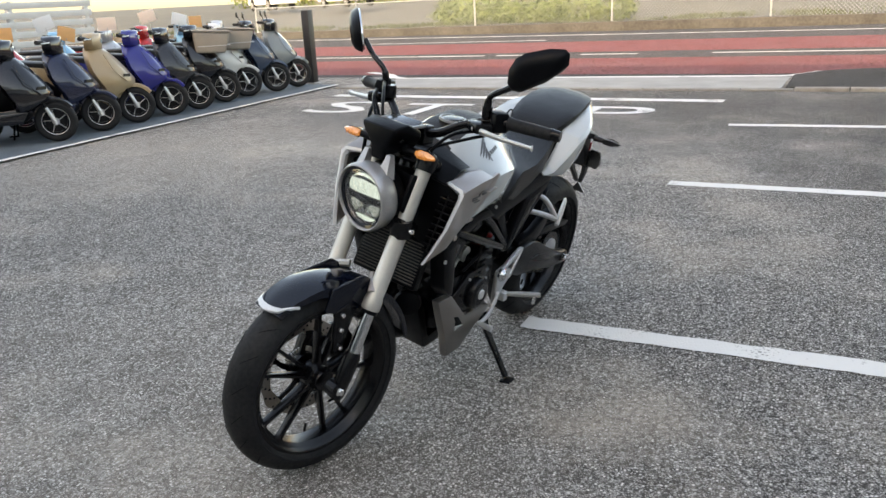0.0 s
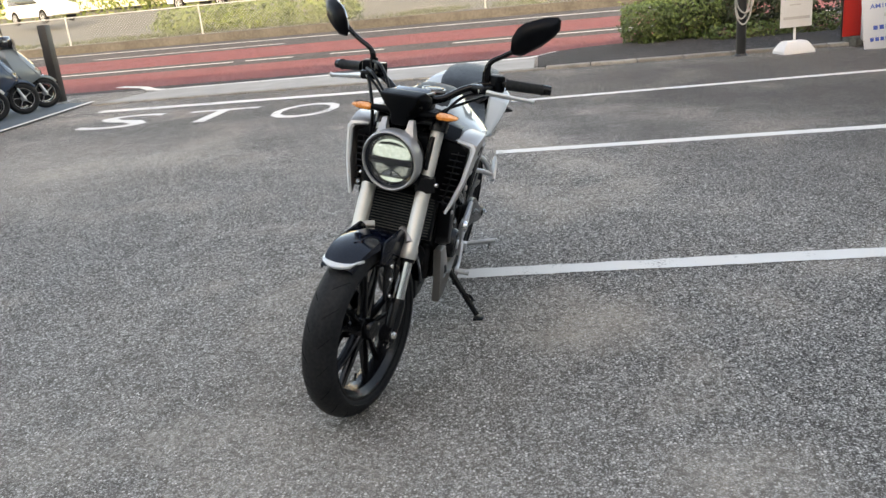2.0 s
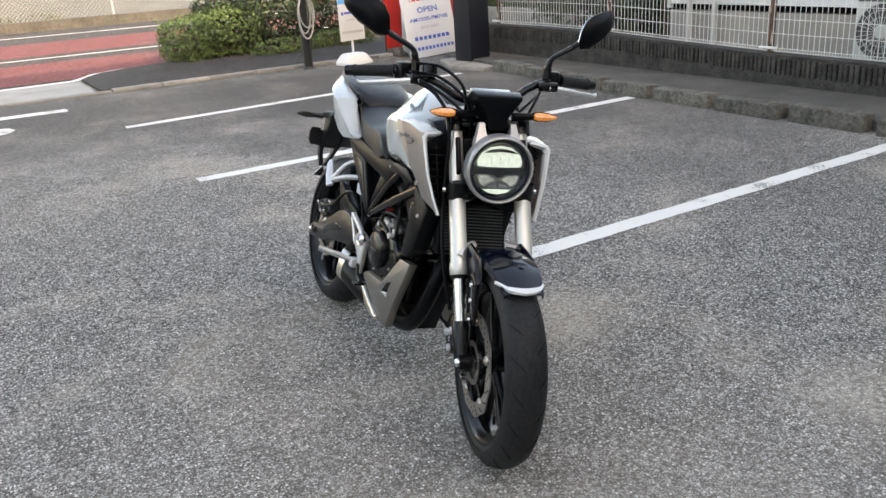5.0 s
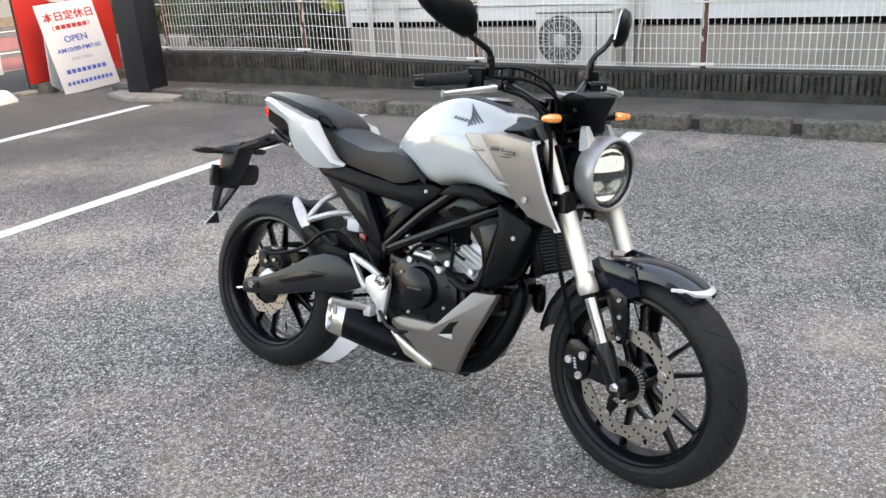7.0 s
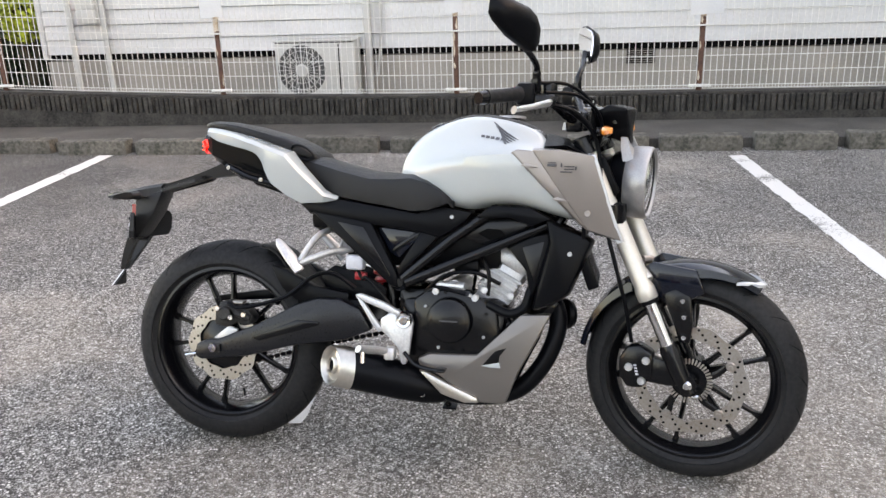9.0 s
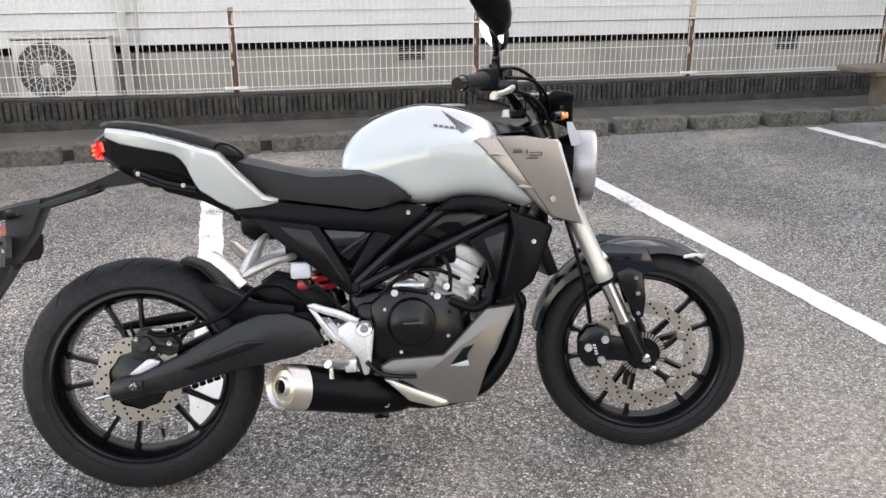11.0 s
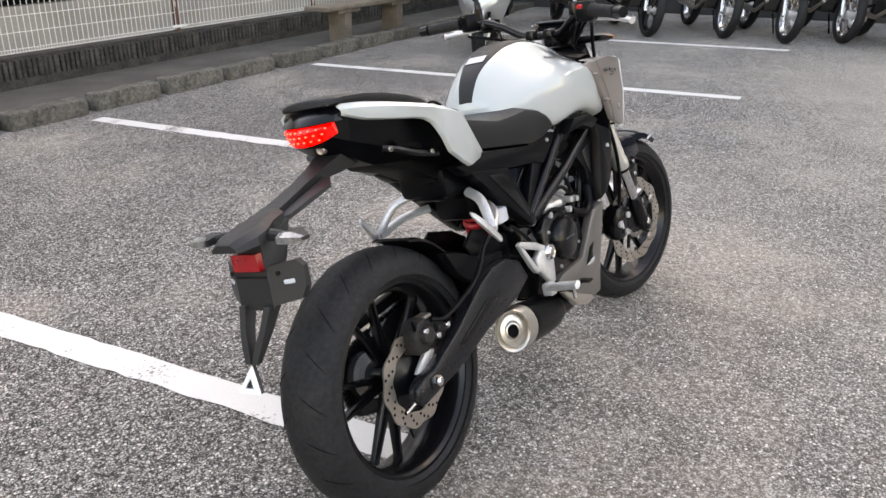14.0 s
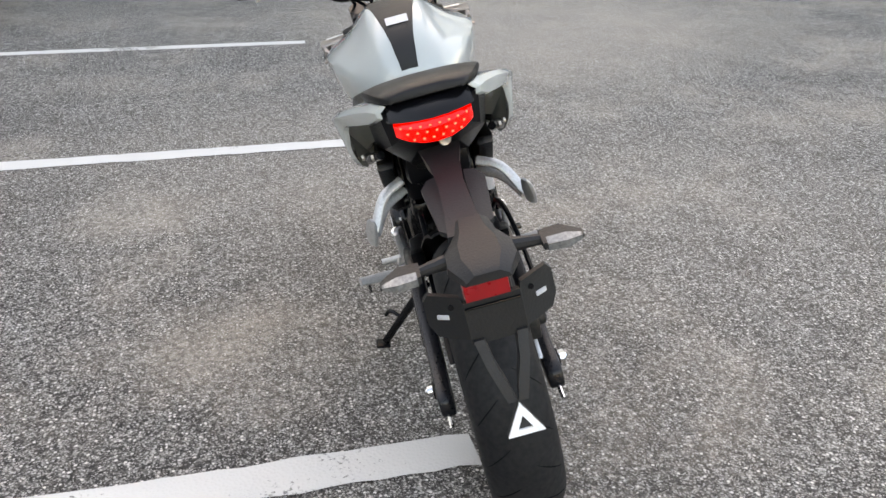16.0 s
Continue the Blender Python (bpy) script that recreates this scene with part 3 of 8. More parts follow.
FENCE = empty("mesh_fence", LOT)
tagged(FENCE, "white welded wire fence on rusty posts along the wall", "fence", kind="structure")
posts = [-6.20, -4.03, -1.91, 0.25, 2.36, 4.48, 6.65, 8.80, 10.95, 13.1]
for k, u in enumerate(posts):
    split = 0.98 - 0.05 * (k % 3)
    post = part("post", box(0, 0, (0.29 + split) / 2, 0.042, 0.042, split - 0.29, 0.006), RUST, FENCE, "brown rusted post", pose(u, FENCE_V + 0.012, rise(u)))
    part("painted_length", box(0, 0, (split + 1.165) / 2, 0.044, 0.044, 1.165 - split, 0.006), PEELING, post, "length with peeling white paint")
    rf = random.Random(40 + k)
    for z in (0.42, 0.55, 0.68, 0.80, 0.90)[k % 2::1 + (k + 1) % 2]:
        h, w = rf.uniform(0.03, 0.09), rf.uniform(0.006, 0.012)
        q = rf.choice((-1, 1))
        part("paint_flake", prism([(q * (.020 - 2 * w), z), (q * (.020 - w), z + h), (q * .020, z + h * 1.2), (q * .020, z - h * .3), (q * (.020 - w), z - h * .5)], -0.0225, -0.0205, axis="y"), PEELING, post)
    for z in (0.355, 0.86):
        part("clamp", box(0, -0.028, z, 0.19 if z < 0.5 else 0.10, 0.02, 0.024 if z < 0.5 else 0.014, 0.004), WHITE_WIRE, FENCE, m=pose(u, FENCE_V, rise(u)))
    part("cap", box(0, 0, 1.17, 0.046, 0.046, 0.012, 0.003), WHITE_WIRE, FENCE, m=pose(u, FENCE_V + 0.012, rise(u)))
for a, b in zip(posts, posts[1:]):
    part("panel", fence_panel(a + 0.03, b - 0.03, 0.325, 1.235), WHITE_WIRE, FENCE, m=pose(0, FENCE_V - 0.01, 0), smooth=0)
for u, z, w, h in ((2.38, 0.95, 0.27, 0.28), (0.24, 1.01, 0.15, 0.23), (-1.93, 1.00, 0.20, 0.24)):
    paper = empty("notice_sheet", LOT @ pose(u, FENCE_V - 0.03, z + rise(u)))
    rows = []
    for i in range(7):
        f = i / 6 - 0.5
        bow = 0.006 * math.cos(math.pi * f) + 0.003 * math.sin(9 * f + u)
        rows.append([(w * f, -bow, 0.0 + 0.006 * math.sin(5 * f)), (w * f, -bow - 0.004, h * .5), (w * f, -bow, h), (w * f, -bow + 0.002, h), (w * f, -bow - 0.002, h * .5), (w * f, -bow + 0.002, 0.006 * math.sin(5 * f))])
    part("sheet", loft(rows), BOARD_WHITE, paper)
    for q in (-1, 1):
        part("tie", tube([(q * w * .42, -0.008, h * .92), (q * w * .42, 0.018, h * .92)], 0.003, 6), WHITE_WIRE, paper)
    tagged(paper, "white plastic sheet tied to the fence", "sheet", "sheets on the fence")

# ---- low white building behind the fence ----
BV = 6.35
house = empty("white_building", LOT)
tagged(house, "low white building with metal siding on a rendered base", "building", kind="structure")
part("foundation", box(4.9, BV + 0.10, 0.24, 18.4, 0.20, 0.62), FOUNDATION, house)
part("gap", box(4.9, BV + 0.11, 0.595, 18.4, 0.18, 0.07), GAP_DARK, house)
part("back_wall", box(4.9, BV + 0.24, 2.0, 18.4, 0.06, 2.9), SIDING, house)
for k in range(18):
    z = 0.62 + 0.152 * k
    part("siding_board", prism([(BV - 0.02, z + 0.004), (BV + 0.0, z + 0.150), (BV + 0.2, z + 0.150), (BV + 0.2, z + 0.004)], -4.28, 14.0, 0.002, axis="x", segments=1), SIDING, house)
part("corner_trim", box(-4.30, BV + 0.07, 1.95, 0.06, 0.20, 2.75, 0.005), SIDING, house)
part("side_wall", box(-4.20, BV + 3.2, 1.6, 0.12, 6.0, 3.2), SIDING, house)
part("roof", box(4.9, BV + 3.0, 3.42, 19.0, 7.4, 0.14, 0.02), PLAIN_WHITE, house)
for k, (u, z) in enumerate(((2.01, 0.49), (6.4, 0.49))):
    v_ = part("vent", box(u, BV - 0.004, z, 0.28, 0.012, 0.14, 0.002), GAP_DARK, house)
    for j in range(6):
        part("slat", box(u, BV - 0.013, z - 0.055 + 0.022 * j, 0.27, 0.008, 0.006), FOUNDATION, v_)
for u in (-3.92, -3.55):
    part("downpipe", tube([(u, BV - 0.09, 0.02), (u, BV - 0.09, 3.0)], 0.030, 12), UNIT_WHITE, house)
for z in (1.02, 1.16):
    part("meter_box", box(-3.70, BV - 0.10, z, 0.22, 0.12, 0.15, 0.02), UNIT_WHITE, house)
part("cable", tube(curve([(-0.62, BV - 0.05, 1.9), (-0.60, BV - 0.06, 1.2), (-0.62, BV - 0.06, 0.75), (-0.66, BV - 0.08, 0.35)], 8), 0.012, 8), UNIT_WHITE, house)

unit = empty("air_conditioner", LOT @ pose(-1.24, BV - 0.24, 0.07))
tagged(unit, "off-white outdoor air conditioner unit with round fan grille", "air conditioner")
part("casing", box(0, 0.0, 0.38, 0.82, 0.28, 0.56, 0.014), UNIT_WHITE, unit)
part("top_lid", box(0, 0.0, 0.668, 0.84, 0.30, 0.018, 0.006), UNIT_WHITE, unit)
fan = part("fan_opening", lathe([(0, 0), (0.245, 0), (0.245, 0.004), (0, 0.004)], 40, pose(-0.14, -0.146, 0.385)), FAN_GREY, unit)
for k in range(28):
    a = 2 * math.pi * k / 28
    part("grille_bar", tube([(-0.14 + 0.06 * math.cos(a), -0.158, 0.385 + 0.06 * math.sin(a)), (-0.14 + 0.250 * math.cos(a), -0.154, 0.385 + 0.250 * math.sin(a))], 0.0030, 5), UNIT_WHITE, fan)
for r in (0.250, 0.190, 0.13):
    part("grille_ring", tube([(-0.14 + r * math.cos(2 * math.pi * k / 36), -0.155, 0.385 + r * math.sin(2 * math.pi * k / 36)) for k in range(36)], 0.0032, 5, closed=True), UNIT_WHITE, fan)
part("hub", lathe([(0, -0.012), (0.05, -0.012), (0.062, -0.004), (0.062, 0.006), (0, 0.006)], 28, pose(-0.14, -0.158, 0.385)), UNIT_WHITE, fan)
for x in (-0.3, 0.3):
    part("foot", box(x, 0, 0.015, 0.10, 0.34, 0.17, 0.01), CONCRETE, unit)
part("panel_joint", box(0.245, -0.1405, 0.385, 0.012, 0.004, 0.50, 0.001), GAP_DARK, unit)
part("lid_shadow_gap", box(0, -0.1405, 0.652, 0.80, 0.004, 0.008), GAP_DARK, unit)
part("pipe_cover", box(0.50, 0.14, 0.75, 0.07, 0.06, 1.3, 0.01), UNIT_WHITE, unit)

# ---- unseen wall, added to block the sun and bounce skylight, and the shop front ----
structure("sun_block_wall", box(13.5, 0, 6.2, 0.6, 60, 12.4), PLAIN_WHITE, "tall white wall, unseen, added to block the sun", "wall")
structure("shop_front", box(12.2, -3.0, 1.6, 2.0, 22, 3.2, 0.02), SHOP_DARK, "dark shop front behind the parked motorcycles", "wall")

# ---- the motorcycle: x ahead from the rear axle, y to its left, z up, then leaned over on its side stand ----
PEARL = material("pearl white paint", (0.425, 0.455, 0.45), 0.22, 0.0, second=(0.40, 0.43, 0.425), scale=3, fine=400, coat=1.0, rough_var=0.04)
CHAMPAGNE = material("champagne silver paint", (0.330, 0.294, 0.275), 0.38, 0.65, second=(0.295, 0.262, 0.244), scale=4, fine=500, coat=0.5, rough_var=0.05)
# the same champagne, its colour darkened for the shade on the low belly panel
CHAMPAGNE_SHADED = material("champagne paint with shade put in", (0.185, 0.170, 0.158), 0.38, 0.60, second=(0.155, 0.142, 0.131), scale=4, fine=500, coat=0.3, rough_var=0.05)
FIN_GREY = material("dull radiator metal", (0.10, 0.10, 0.10), 0.5, 0.6, second=(0.05, 0.05, 0.05), scale=20)
BRUSHED = material("brushed grey metal", (0.325, 0.318, 0.318), 0.34, 0.6, second=(0.44, 0.43, 0.42), scale=6, fine=300, rough_var=0.08)
ARM_GREY = material("worn dark swingarm paint", (0.0075, 0.0080, 0.0105), 0.30, 0.0, second=(0.0045, 0.0050, 0.0066), scale=7, fine=200, bump=0.05, specular=0.36)
ARM_PLASTIC = material("grey-black grained plastic", (0.016, 0.0165, 0.0175), 0.5, 0.0, second=(0.010, 0.0102, 0.011), scale=8, fine=260, bump=0.2, specular=0.35)
DEEP = material("unlit black plastic", (0.0022, 0.0022, 0.0024), 0.6, 0.0, second=(0.004, 0.004, 0.0042), scale=9, fine=200, bump=0.1, specular=0.12)
LIP_WHITE = material("bright white paint", (0.66, 0.675, 0.68), 0.25, second=(0.60, 0.615, 0.62), scale=4, fine=400, coat=0.8, rough_var=0.04)
SATIN = material("satin black paint", (0.0020, 0.0023, 0.0034), 0.22, 0.0, second=(0.004, 0.004, 0.0046), scale=9, fine=250, bump=0.05, specular=0.30)
MATTE = material("matte black plastic", (0.0016, 0.0019, 0.0028), 0.32, 0.0, second=(0.0030, 0.0034, 0.0046), scale=8, fine=320, bump=0.10, specular=0.11)
GLOSS = material("gloss blue-black paint", (0.003, 0.005, 0.011), 0.10, 0.0, coat=0.0, scale=5, rough_var=0.03, specular=0.42)
RUBBER = material("tyre rubber", (0.0100, 0.0104, 0.0116), 0.55, 0.0, second=(0.022, 0.0222, 0.0230), scale=7, fine=90, bump=0.12, specular=0.15)
LEATHER = material("grained seat vinyl", (0.0050, 0.0053, 0.0062), 0.36, 0.0, second=(0.0080, 0.0082, 0.0092), scale=6, fine=420, bump=0.30, specular=0.27)
ALLOY = material("cast aluminium", (0.68, 0.68, 0.68), 0.40, 0.65, second=(0.46, 0.46, 0.46), scale=10, fine=200, bump=0.15)
BRIGHT_ALLOY = material("bright aluminium", (0.74, 0.74, 0.73), 0.35, 0.7, second=(0.66, 0.66, 0.65), scale=10, fine=200)
FORK_ALU = material("champagne anodised fork tube", (0.62, 0.60, 0.555), 0.36, 0.6, second=(0.54, 0.52, 0.48), scale=5, fine=260, rough_var=0.06)
CHROME = material("chromed steel", (0.72, 0.72, 0.72), 0.12, 1.0, scale=6, rough_var=0.04)
STEEL = material("worn disc steel", (0.50, 0.47, 0.44), 0.32, 0.9, second=(0.38, 0.33, 0.285), scale=9, fine=180, rough_var=0.1)
NICKEL = material("warm silencer steel", (0.60, 0.565, 0.51), 0.32, 0.92, second=(0.52, 0.48, 0.425), scale=8, rough_var=0.06)
CAST_GREY = material("dirty cast grey metal", (0.045, 0.044, 0.043), 0.5, 0.6, second=(0.015, 0.015, 0.015), scale=25, fine=150, bump=0.2)
RED_SPRING = material("red spring paint", (0.55, 0.015, 0.02), 0.35, coat=0.4)
RED_LENS = material("lit red lens", (0.55, 0.004, 0.006), 0.15, second=(0.30, 0.002, 0.004), scale=60, emit=(1.0, 0.008, 0.006), strength=0.17, coat=0.15)
RED_DIODE = material("red diode", (0.9, 0.08, 0.06), 0.2, emit=(1.0, 0.11, 0.07), strength=0.36)
RED_REFLECTOR = material("red reflector", (0.34, 0.004, 0.008), 0.30, coat=0.25)
AMBER = material("lit amber lens", (0.62, 0.31, 0.12), 0.10, second=(0.30, 0.12, 0.04), scale=60, fine=200, emit=(1.0, 0.36, 0.06), strength=0.06, coat=0.8)
CLEAR_LENS = material("clear indicator lens", (0.24, 0.24, 0.235), 0.15, 0.3, second=(0.12, 0.12, 0.118), scale=60, fine=200, coat=0.8)
LAMP_LENS = material("lamp glass", (0.10, 0.12, 0.12), 0.08, 0.0, second=(0.05, 0.06, 0.06), scale=20, coat=1.0, rough_var=0.02)
LAMP_LIT = material("lit lamp reflector", (0.52, 0.54, 0.53), 0.12, 0.7, second=(0.12, 0.13, 0.13), emit=(0.66, 0.92, 1.0), strength=0.16, scale=55)
LAMP_DIM = material("dimly lit lamp reflector", (0.50, 0.52, 0.51), 0.12, 0.7, second=(0.14, 0.15, 0.15), emit=(0.70, 0.92, 1.0), strength=0.05, scale=90)
LAMP_MIRROR = material("lamp reflector", (0.60, 0.62, 0.61), 0.18, 0.9, second=(0.35, 0.37, 0.37), scale=40)
CLEAR_GLASS = material("clear lamp glass", (1, 1, 1), 0.03, transmission=1.0, spread=0.0, rough_var=0.01)
MIRROR = material("mirror glass", (0.9, 0.9, 0.9), 0.02, 1.0, rough_var=0.01)
SCREEN = material("display", (0.03, 0.035, 0.04), 0.10, coat=1.0)
MILKY = material("milky plastic", (0.56, 0.57, 0.60), 0.35, second=(0.46, 0.47, 0.50), scale=9)
DECAL = material("dark grey decal", (0.05, 0.05, 0.055), 0.4)
REFLECT_WHITE = material("white reflector", (0.82, 0.82, 0.82), 0.3)

LEAN_DEG = 14.3
bike = empty("motorcycle", pose(0, -0.050, -0.001, 0, 0, 1.5) @ Matrix.Rotation(radians(-LEAN_DEG), 4, "X"))
tagged(bike, "white and silver naked motorcycle leaning on its side stand", "motorcycle")
RAKE = radians(24.0)
_axis = Vector((-math.sin(RAKE), 0, math.cos(RAKE)))
_p = Vector((1.304, 0, 0.30))
STEER = Matrix.Translation(_p) @ Matrix.Rotation(radians(-13.0), 4, _axis) @ Matrix.Translation(-_p)


def fork_x(z):
    return 1.342 + (0.30 - z) * math.tan(RAKE)


def pt(name, bm, mat, label="", parent=None, smooth=32.0, steer=False):
    return part(name, bm, mat, parent or bike, label, STEER if steer and parent is None else None, smooth)


# wheels
def tyre_bm(R, half, rim_r):
    prof = []
    for k in range(21):
        a = radians(-92 + 184 * k / 20)
        prof.append((R - half * 0.86 + half * 0.86 * math.cos(a), half * math.sin(a)))
    prof += [(rim_r + 0.024, half * 0.90), (rim_r + 0.012, half * 0.80), (rim_r + 0.006, half * 0.66), (rim_r + 0.006, -half * 0.66), (rim_r + 0.012, -half * 0.80), (rim_r + 0.024, -half * 0.90)]
    return lathe(prof, 96, closed=True)


def tread_cuts(R, half, n, seed):
    """Slanted sipes sunk along the shoulders, as thin raised-edge slits."""
    out = []
    for k in range(n):
        for s in (-1, 1):
            a0 = 2 * math.pi * (k + (0.5 if s > 0 else 0)) / n
            pts = []
            for i in range(7):
                f = i / 6
                th = radians(14 + 46 * f)
                rad = R - half * 0.86 + half * 0.86 * math.cos(th) + 0.0002
                an = a0 + 0.16 * f
                pts.append((rad * math.cos(an), s * half * math.sin(th), rad * math.sin(an)))
            out.append(tube(pts, [0.0003, 0.0009, 0.0011, 0.0011, 0.0011, 0.0008, 0.0003], 4))
    return merged(*out)


def rim_bm(r, half):
    return lathe([(r + 0.012, half), (r + 0.013, half - 0.004), (r + 0.006, half - 0.012), (r - 0.006, half * 0.5), (r - 0.008, 0), (r - 0.006, -half * 0.5), (r + 0.006, -half + 0.012),
                  (r + 0.013, -half + 0.004), (r + 0.012, -half), (r + 0.004, -half - 0.001), (r - 0.002, -half + 0.004), (r - 0.006, -half + 0.012), (r - 0.015, -half * 0.5), (r - 0.018, 0), (r - 0.015, half * 0.5), (r - 0.006, half - 0.012), (r - 0.002, half - 0.004), (r + 0.004, half + 0.001)], 96, closed=True)


def spoke_bm(r0, r1, a0, a1, w0, w1, t0, t1):
    """A blade from the hub to the rim; a: angles at both ends."""
    rings = []
    for f in (0, 0.12, 0.5, 0.88, 1.0):
        r = r0 + (r1 - r0) * f
        a = a0 + (a1 - a0) * f
        flare = 1.0 + (0.9 if f in (0, 1.0) else 0)
        w, t = (w0 + (w1 - w0) * f) * flare, (t0 + (t1 - t0) * f)
        c, s = math.cos(a), math.sin(a)
        ring = []
        for dx, dy in ((-1, -0.6), (-0.6, -1), (0.6, -1), (1, -0.6), (1, 0.6), (0.6, 1), (-0.6, 1), (-1, 0.6)):
            ring.append((r * c - dx * w * s, dy * t, r * s + dx * w * c))
        rings.append(ring)
    return loft(rings)


def disc_bm(r0, r1, y, waves, depth, n_holes, thick=0.004):
    """A wavy brake disc with drilled holes."""
    bm = bmesh.new()
    N = waves * 8
    rows = []
    for yy in (y - thick / 2, y + thick / 2):
        o = [bm.verts.new(((r1 + depth * math.cos(waves * 2 * math.pi * k / N)) * math.cos(2 * math.pi * k / N), yy, (r1 + depth * math.cos(waves * 2 * math.pi * k / N)) * math.sin(2 * math.pi * k / N))) for k in range(N)]
        i = [bm.verts.new(((r0 - depth * 0.6 * math.cos(waves * 2 * math.pi * k / N)) * math.cos(2 * math.pi * k / N), yy, (r0 - depth * 0.6 * math.cos(waves * 2 * math.pi * k / N)) * math.sin(2 * math.pi * k / N))) for k in range(N)]
        rows.append((o, i))
    for k in range(N):
        q = (k + 1) % N
        (o0, i0), (o1, i1) = rows
        bm.faces.new((o0[k], o0[q], i0[q], i0[k])), bm.faces.new((o1[k], i1[k], i1[q], o1[q]))
        bm.faces.new((o0[k], o1[k], o1[q], o0[q])), bm.faces.new((i0[k], i0[q], i1[q], i1[k]))
    return bm


def hole_dots(r0, r1, y, n, thick):
    out = []
    for k in range(n):
        for j, f in enumerate((0.22, 0.52, 0.80)):
            a = 2 * math.pi * (k + 0.28 * j) / n
            r = r0 + (r1 - r0) * f
            out.append(lathe([(0, -thick), (0.0036, -thick), (0.0036, thick), (0, thick)], 8, pose(r * math.cos(a), y, r * math.sin(a))))
    return merged(*out)


def wheel(name, at, R, half, disc_r, disc_in, disc_y, front):
    rim_r = 0.2159
    steer = STEER if front else Matrix.Identity(4)
    w = part(name, rim_bm(rim_r, half * 0.80), SATIN, bike, "satin black cast alloy wheel", steer @ pose(*at))
    part("tyre", tyre_bm(R, half, rim_r), RUBBER, w, "worn black road tyre", smooth=50)
    tagged(part("tread", tread_cuts(R, half, 20, 1), GAP_DARK, w), kind="stuff")
    hub_w = 0.045 if front else 0.07
    part("hub", lathe([(0, hub_w), (0.030, hub_w), (0.034, hub_w - 0.006), (0.036, 0.02), (0.046, 0.012), (0.046, -0.012), (0.036, -0.02), (0.034, -hub_w + 0.006), (0.030, -hub_w), (0, -hub_w)], 40), SATIN, w)
    for k in range(5):
        for s in (-1, 1):
            a = 2 * math.pi * k / 5 + 0.55
            part("spoke", spoke_bm(0.036, rim_r - 0.012, a + s * 0.20, a + s * 0.215, 0.0075, 0.0052, 0.018, 0.011), SATIN, w)
    d = part("brake_disc", disc_bm(disc_in, disc_r, disc_y, 10, 0.0035, 30), STEEL, w, "drilled steel brake disc with a rusty tint")
    part("drilling", hole_dots(disc_in, disc_r, disc_y, 20 if front else 15, 0.0026), GAP_DARK, d)
    part("valve", tube([(0.18 * math.cos(4.9), 0, 0.18 * math.sin(4.9)), (0.155 * math.cos(4.9), 0, 0.155 * math.sin(4.9))], 0.004, 8), MATTE, w)
    return w


FA, RA = (1.352, 0, 0.2985), (0, 0, 0.311)
fw = wheel("front_wheel", FA, 0.291, 0.056, 0.148, 0.113, -0.062, True)
rw = wheel("rear_wheel", RA, 0.306, 0.076, 0.110, 0.076, -0.076, False)
# front disc carrier with five arms
arms = [lathe([(0, -0.066), (0.044, -0.066), (0.048, -0.058), (0.048, -0.046), (0, -0.046)], 36)]
for k in range(5):
    a = 2 * math.pi * k / 5 + 0.2
    arms.append(moved(spoke_bm(0.042, 0.114, a, a + 0.30, 0.010, 0.007, 0.004, 0.004), pose(0, -0.060, 0)))
part("disc_carrier", merged(*arms), SATIN, fw)
for k in range(5):
    a = 2 * math.pi * k / 5 + 0.45
    part("rivet", lathe([(0, -0.010), (0.004, -0.010), (0.0045, -0.007), (0.010, -0.007), (0.0125, -0.004), (0.013, 0), (0, 0)], 18, pose(0.115 * math.cos(a), -0.062, 0.115 * math.sin(a))), STEEL, fw)
part("sensor_ring", merged(*[moved(box(0.054, 0, 0, 0.014, 0.004, 0.0042), pose(0, -0.069, 0, 0, math.degrees(a), 0)) for a in [2 * math.pi * k / 40 for k in range(40)]]), STEEL, fw)
part("carrier", lathe([(0, -0.080), (0.045, -0.080), (0.060, -0.072), (0.080, -0.070), (0.080, -0.064), (0.040, -0.060), (0, -0.060)], 40), SATIN, rw)
# sprocket on the left of the rear wheel
N = 44
outer = [(0.097 if k % 2 else 0.089) for k in range(2 * N)]
ring = [(o * math.cos(math.pi * k / N), o * math.sin(math.pi * k / N)) for k, o in enumerate(outer)]
part("sprocket", merged(prism(ring, 0.062, 0.069)), SATIN, rw)
part("sprocket_carrier", lathe([(0, 0.045), (0.055, 0.045), (0.055, 0.075), (0.030, 0.080), (0, 0.080)], 30), ALLOY, rw)


# chain run and guard, on the left
def chain(points, y):
    links = []
    P = curve(points, 14)
    for i in range(0, len(P) - 1):
        a, b = Vector(P[i]), Vector(P[i + 1])
        mid, d = (a + b) / 2, (b - a)
        ang = math.degrees(math.atan2(d.z, d.x))
        links.append(box(0, 0, 0, d.length * 0.86, 0.012 if i % 2 else 0.008, 0.013, 0.003, pose(mid.x, y, mid.z, 0, -ang, 0), segments=1))
    return merged(*links)


pt("chain", merged(chain([(0.0, 0, 0.404), (0.28, 0, 0.435), (0.56, 0, 0.43)], 0.066), chain([(0.0, 0, 0.218), (0.28, 0, 0.300), (0.56, 0, 0.37)], 0.066),
                   chain([(0, 0, 0.218), (-0.066, 0, 0.245), (-0.093, 0, 0.311), (-0.066, 0, 0.377), (0, 0, 0.404)], 0.066)), MATTE, "dark drive chain")
pt("chain_guard", prism([(-0.10, 0.43), (0.05, 0.455), (0.30, 0.475), (0.33, 0.455), (0.05, 0.425), (-0.08, 0.415)], 0.062, 0.088, 0.004), MATTE)

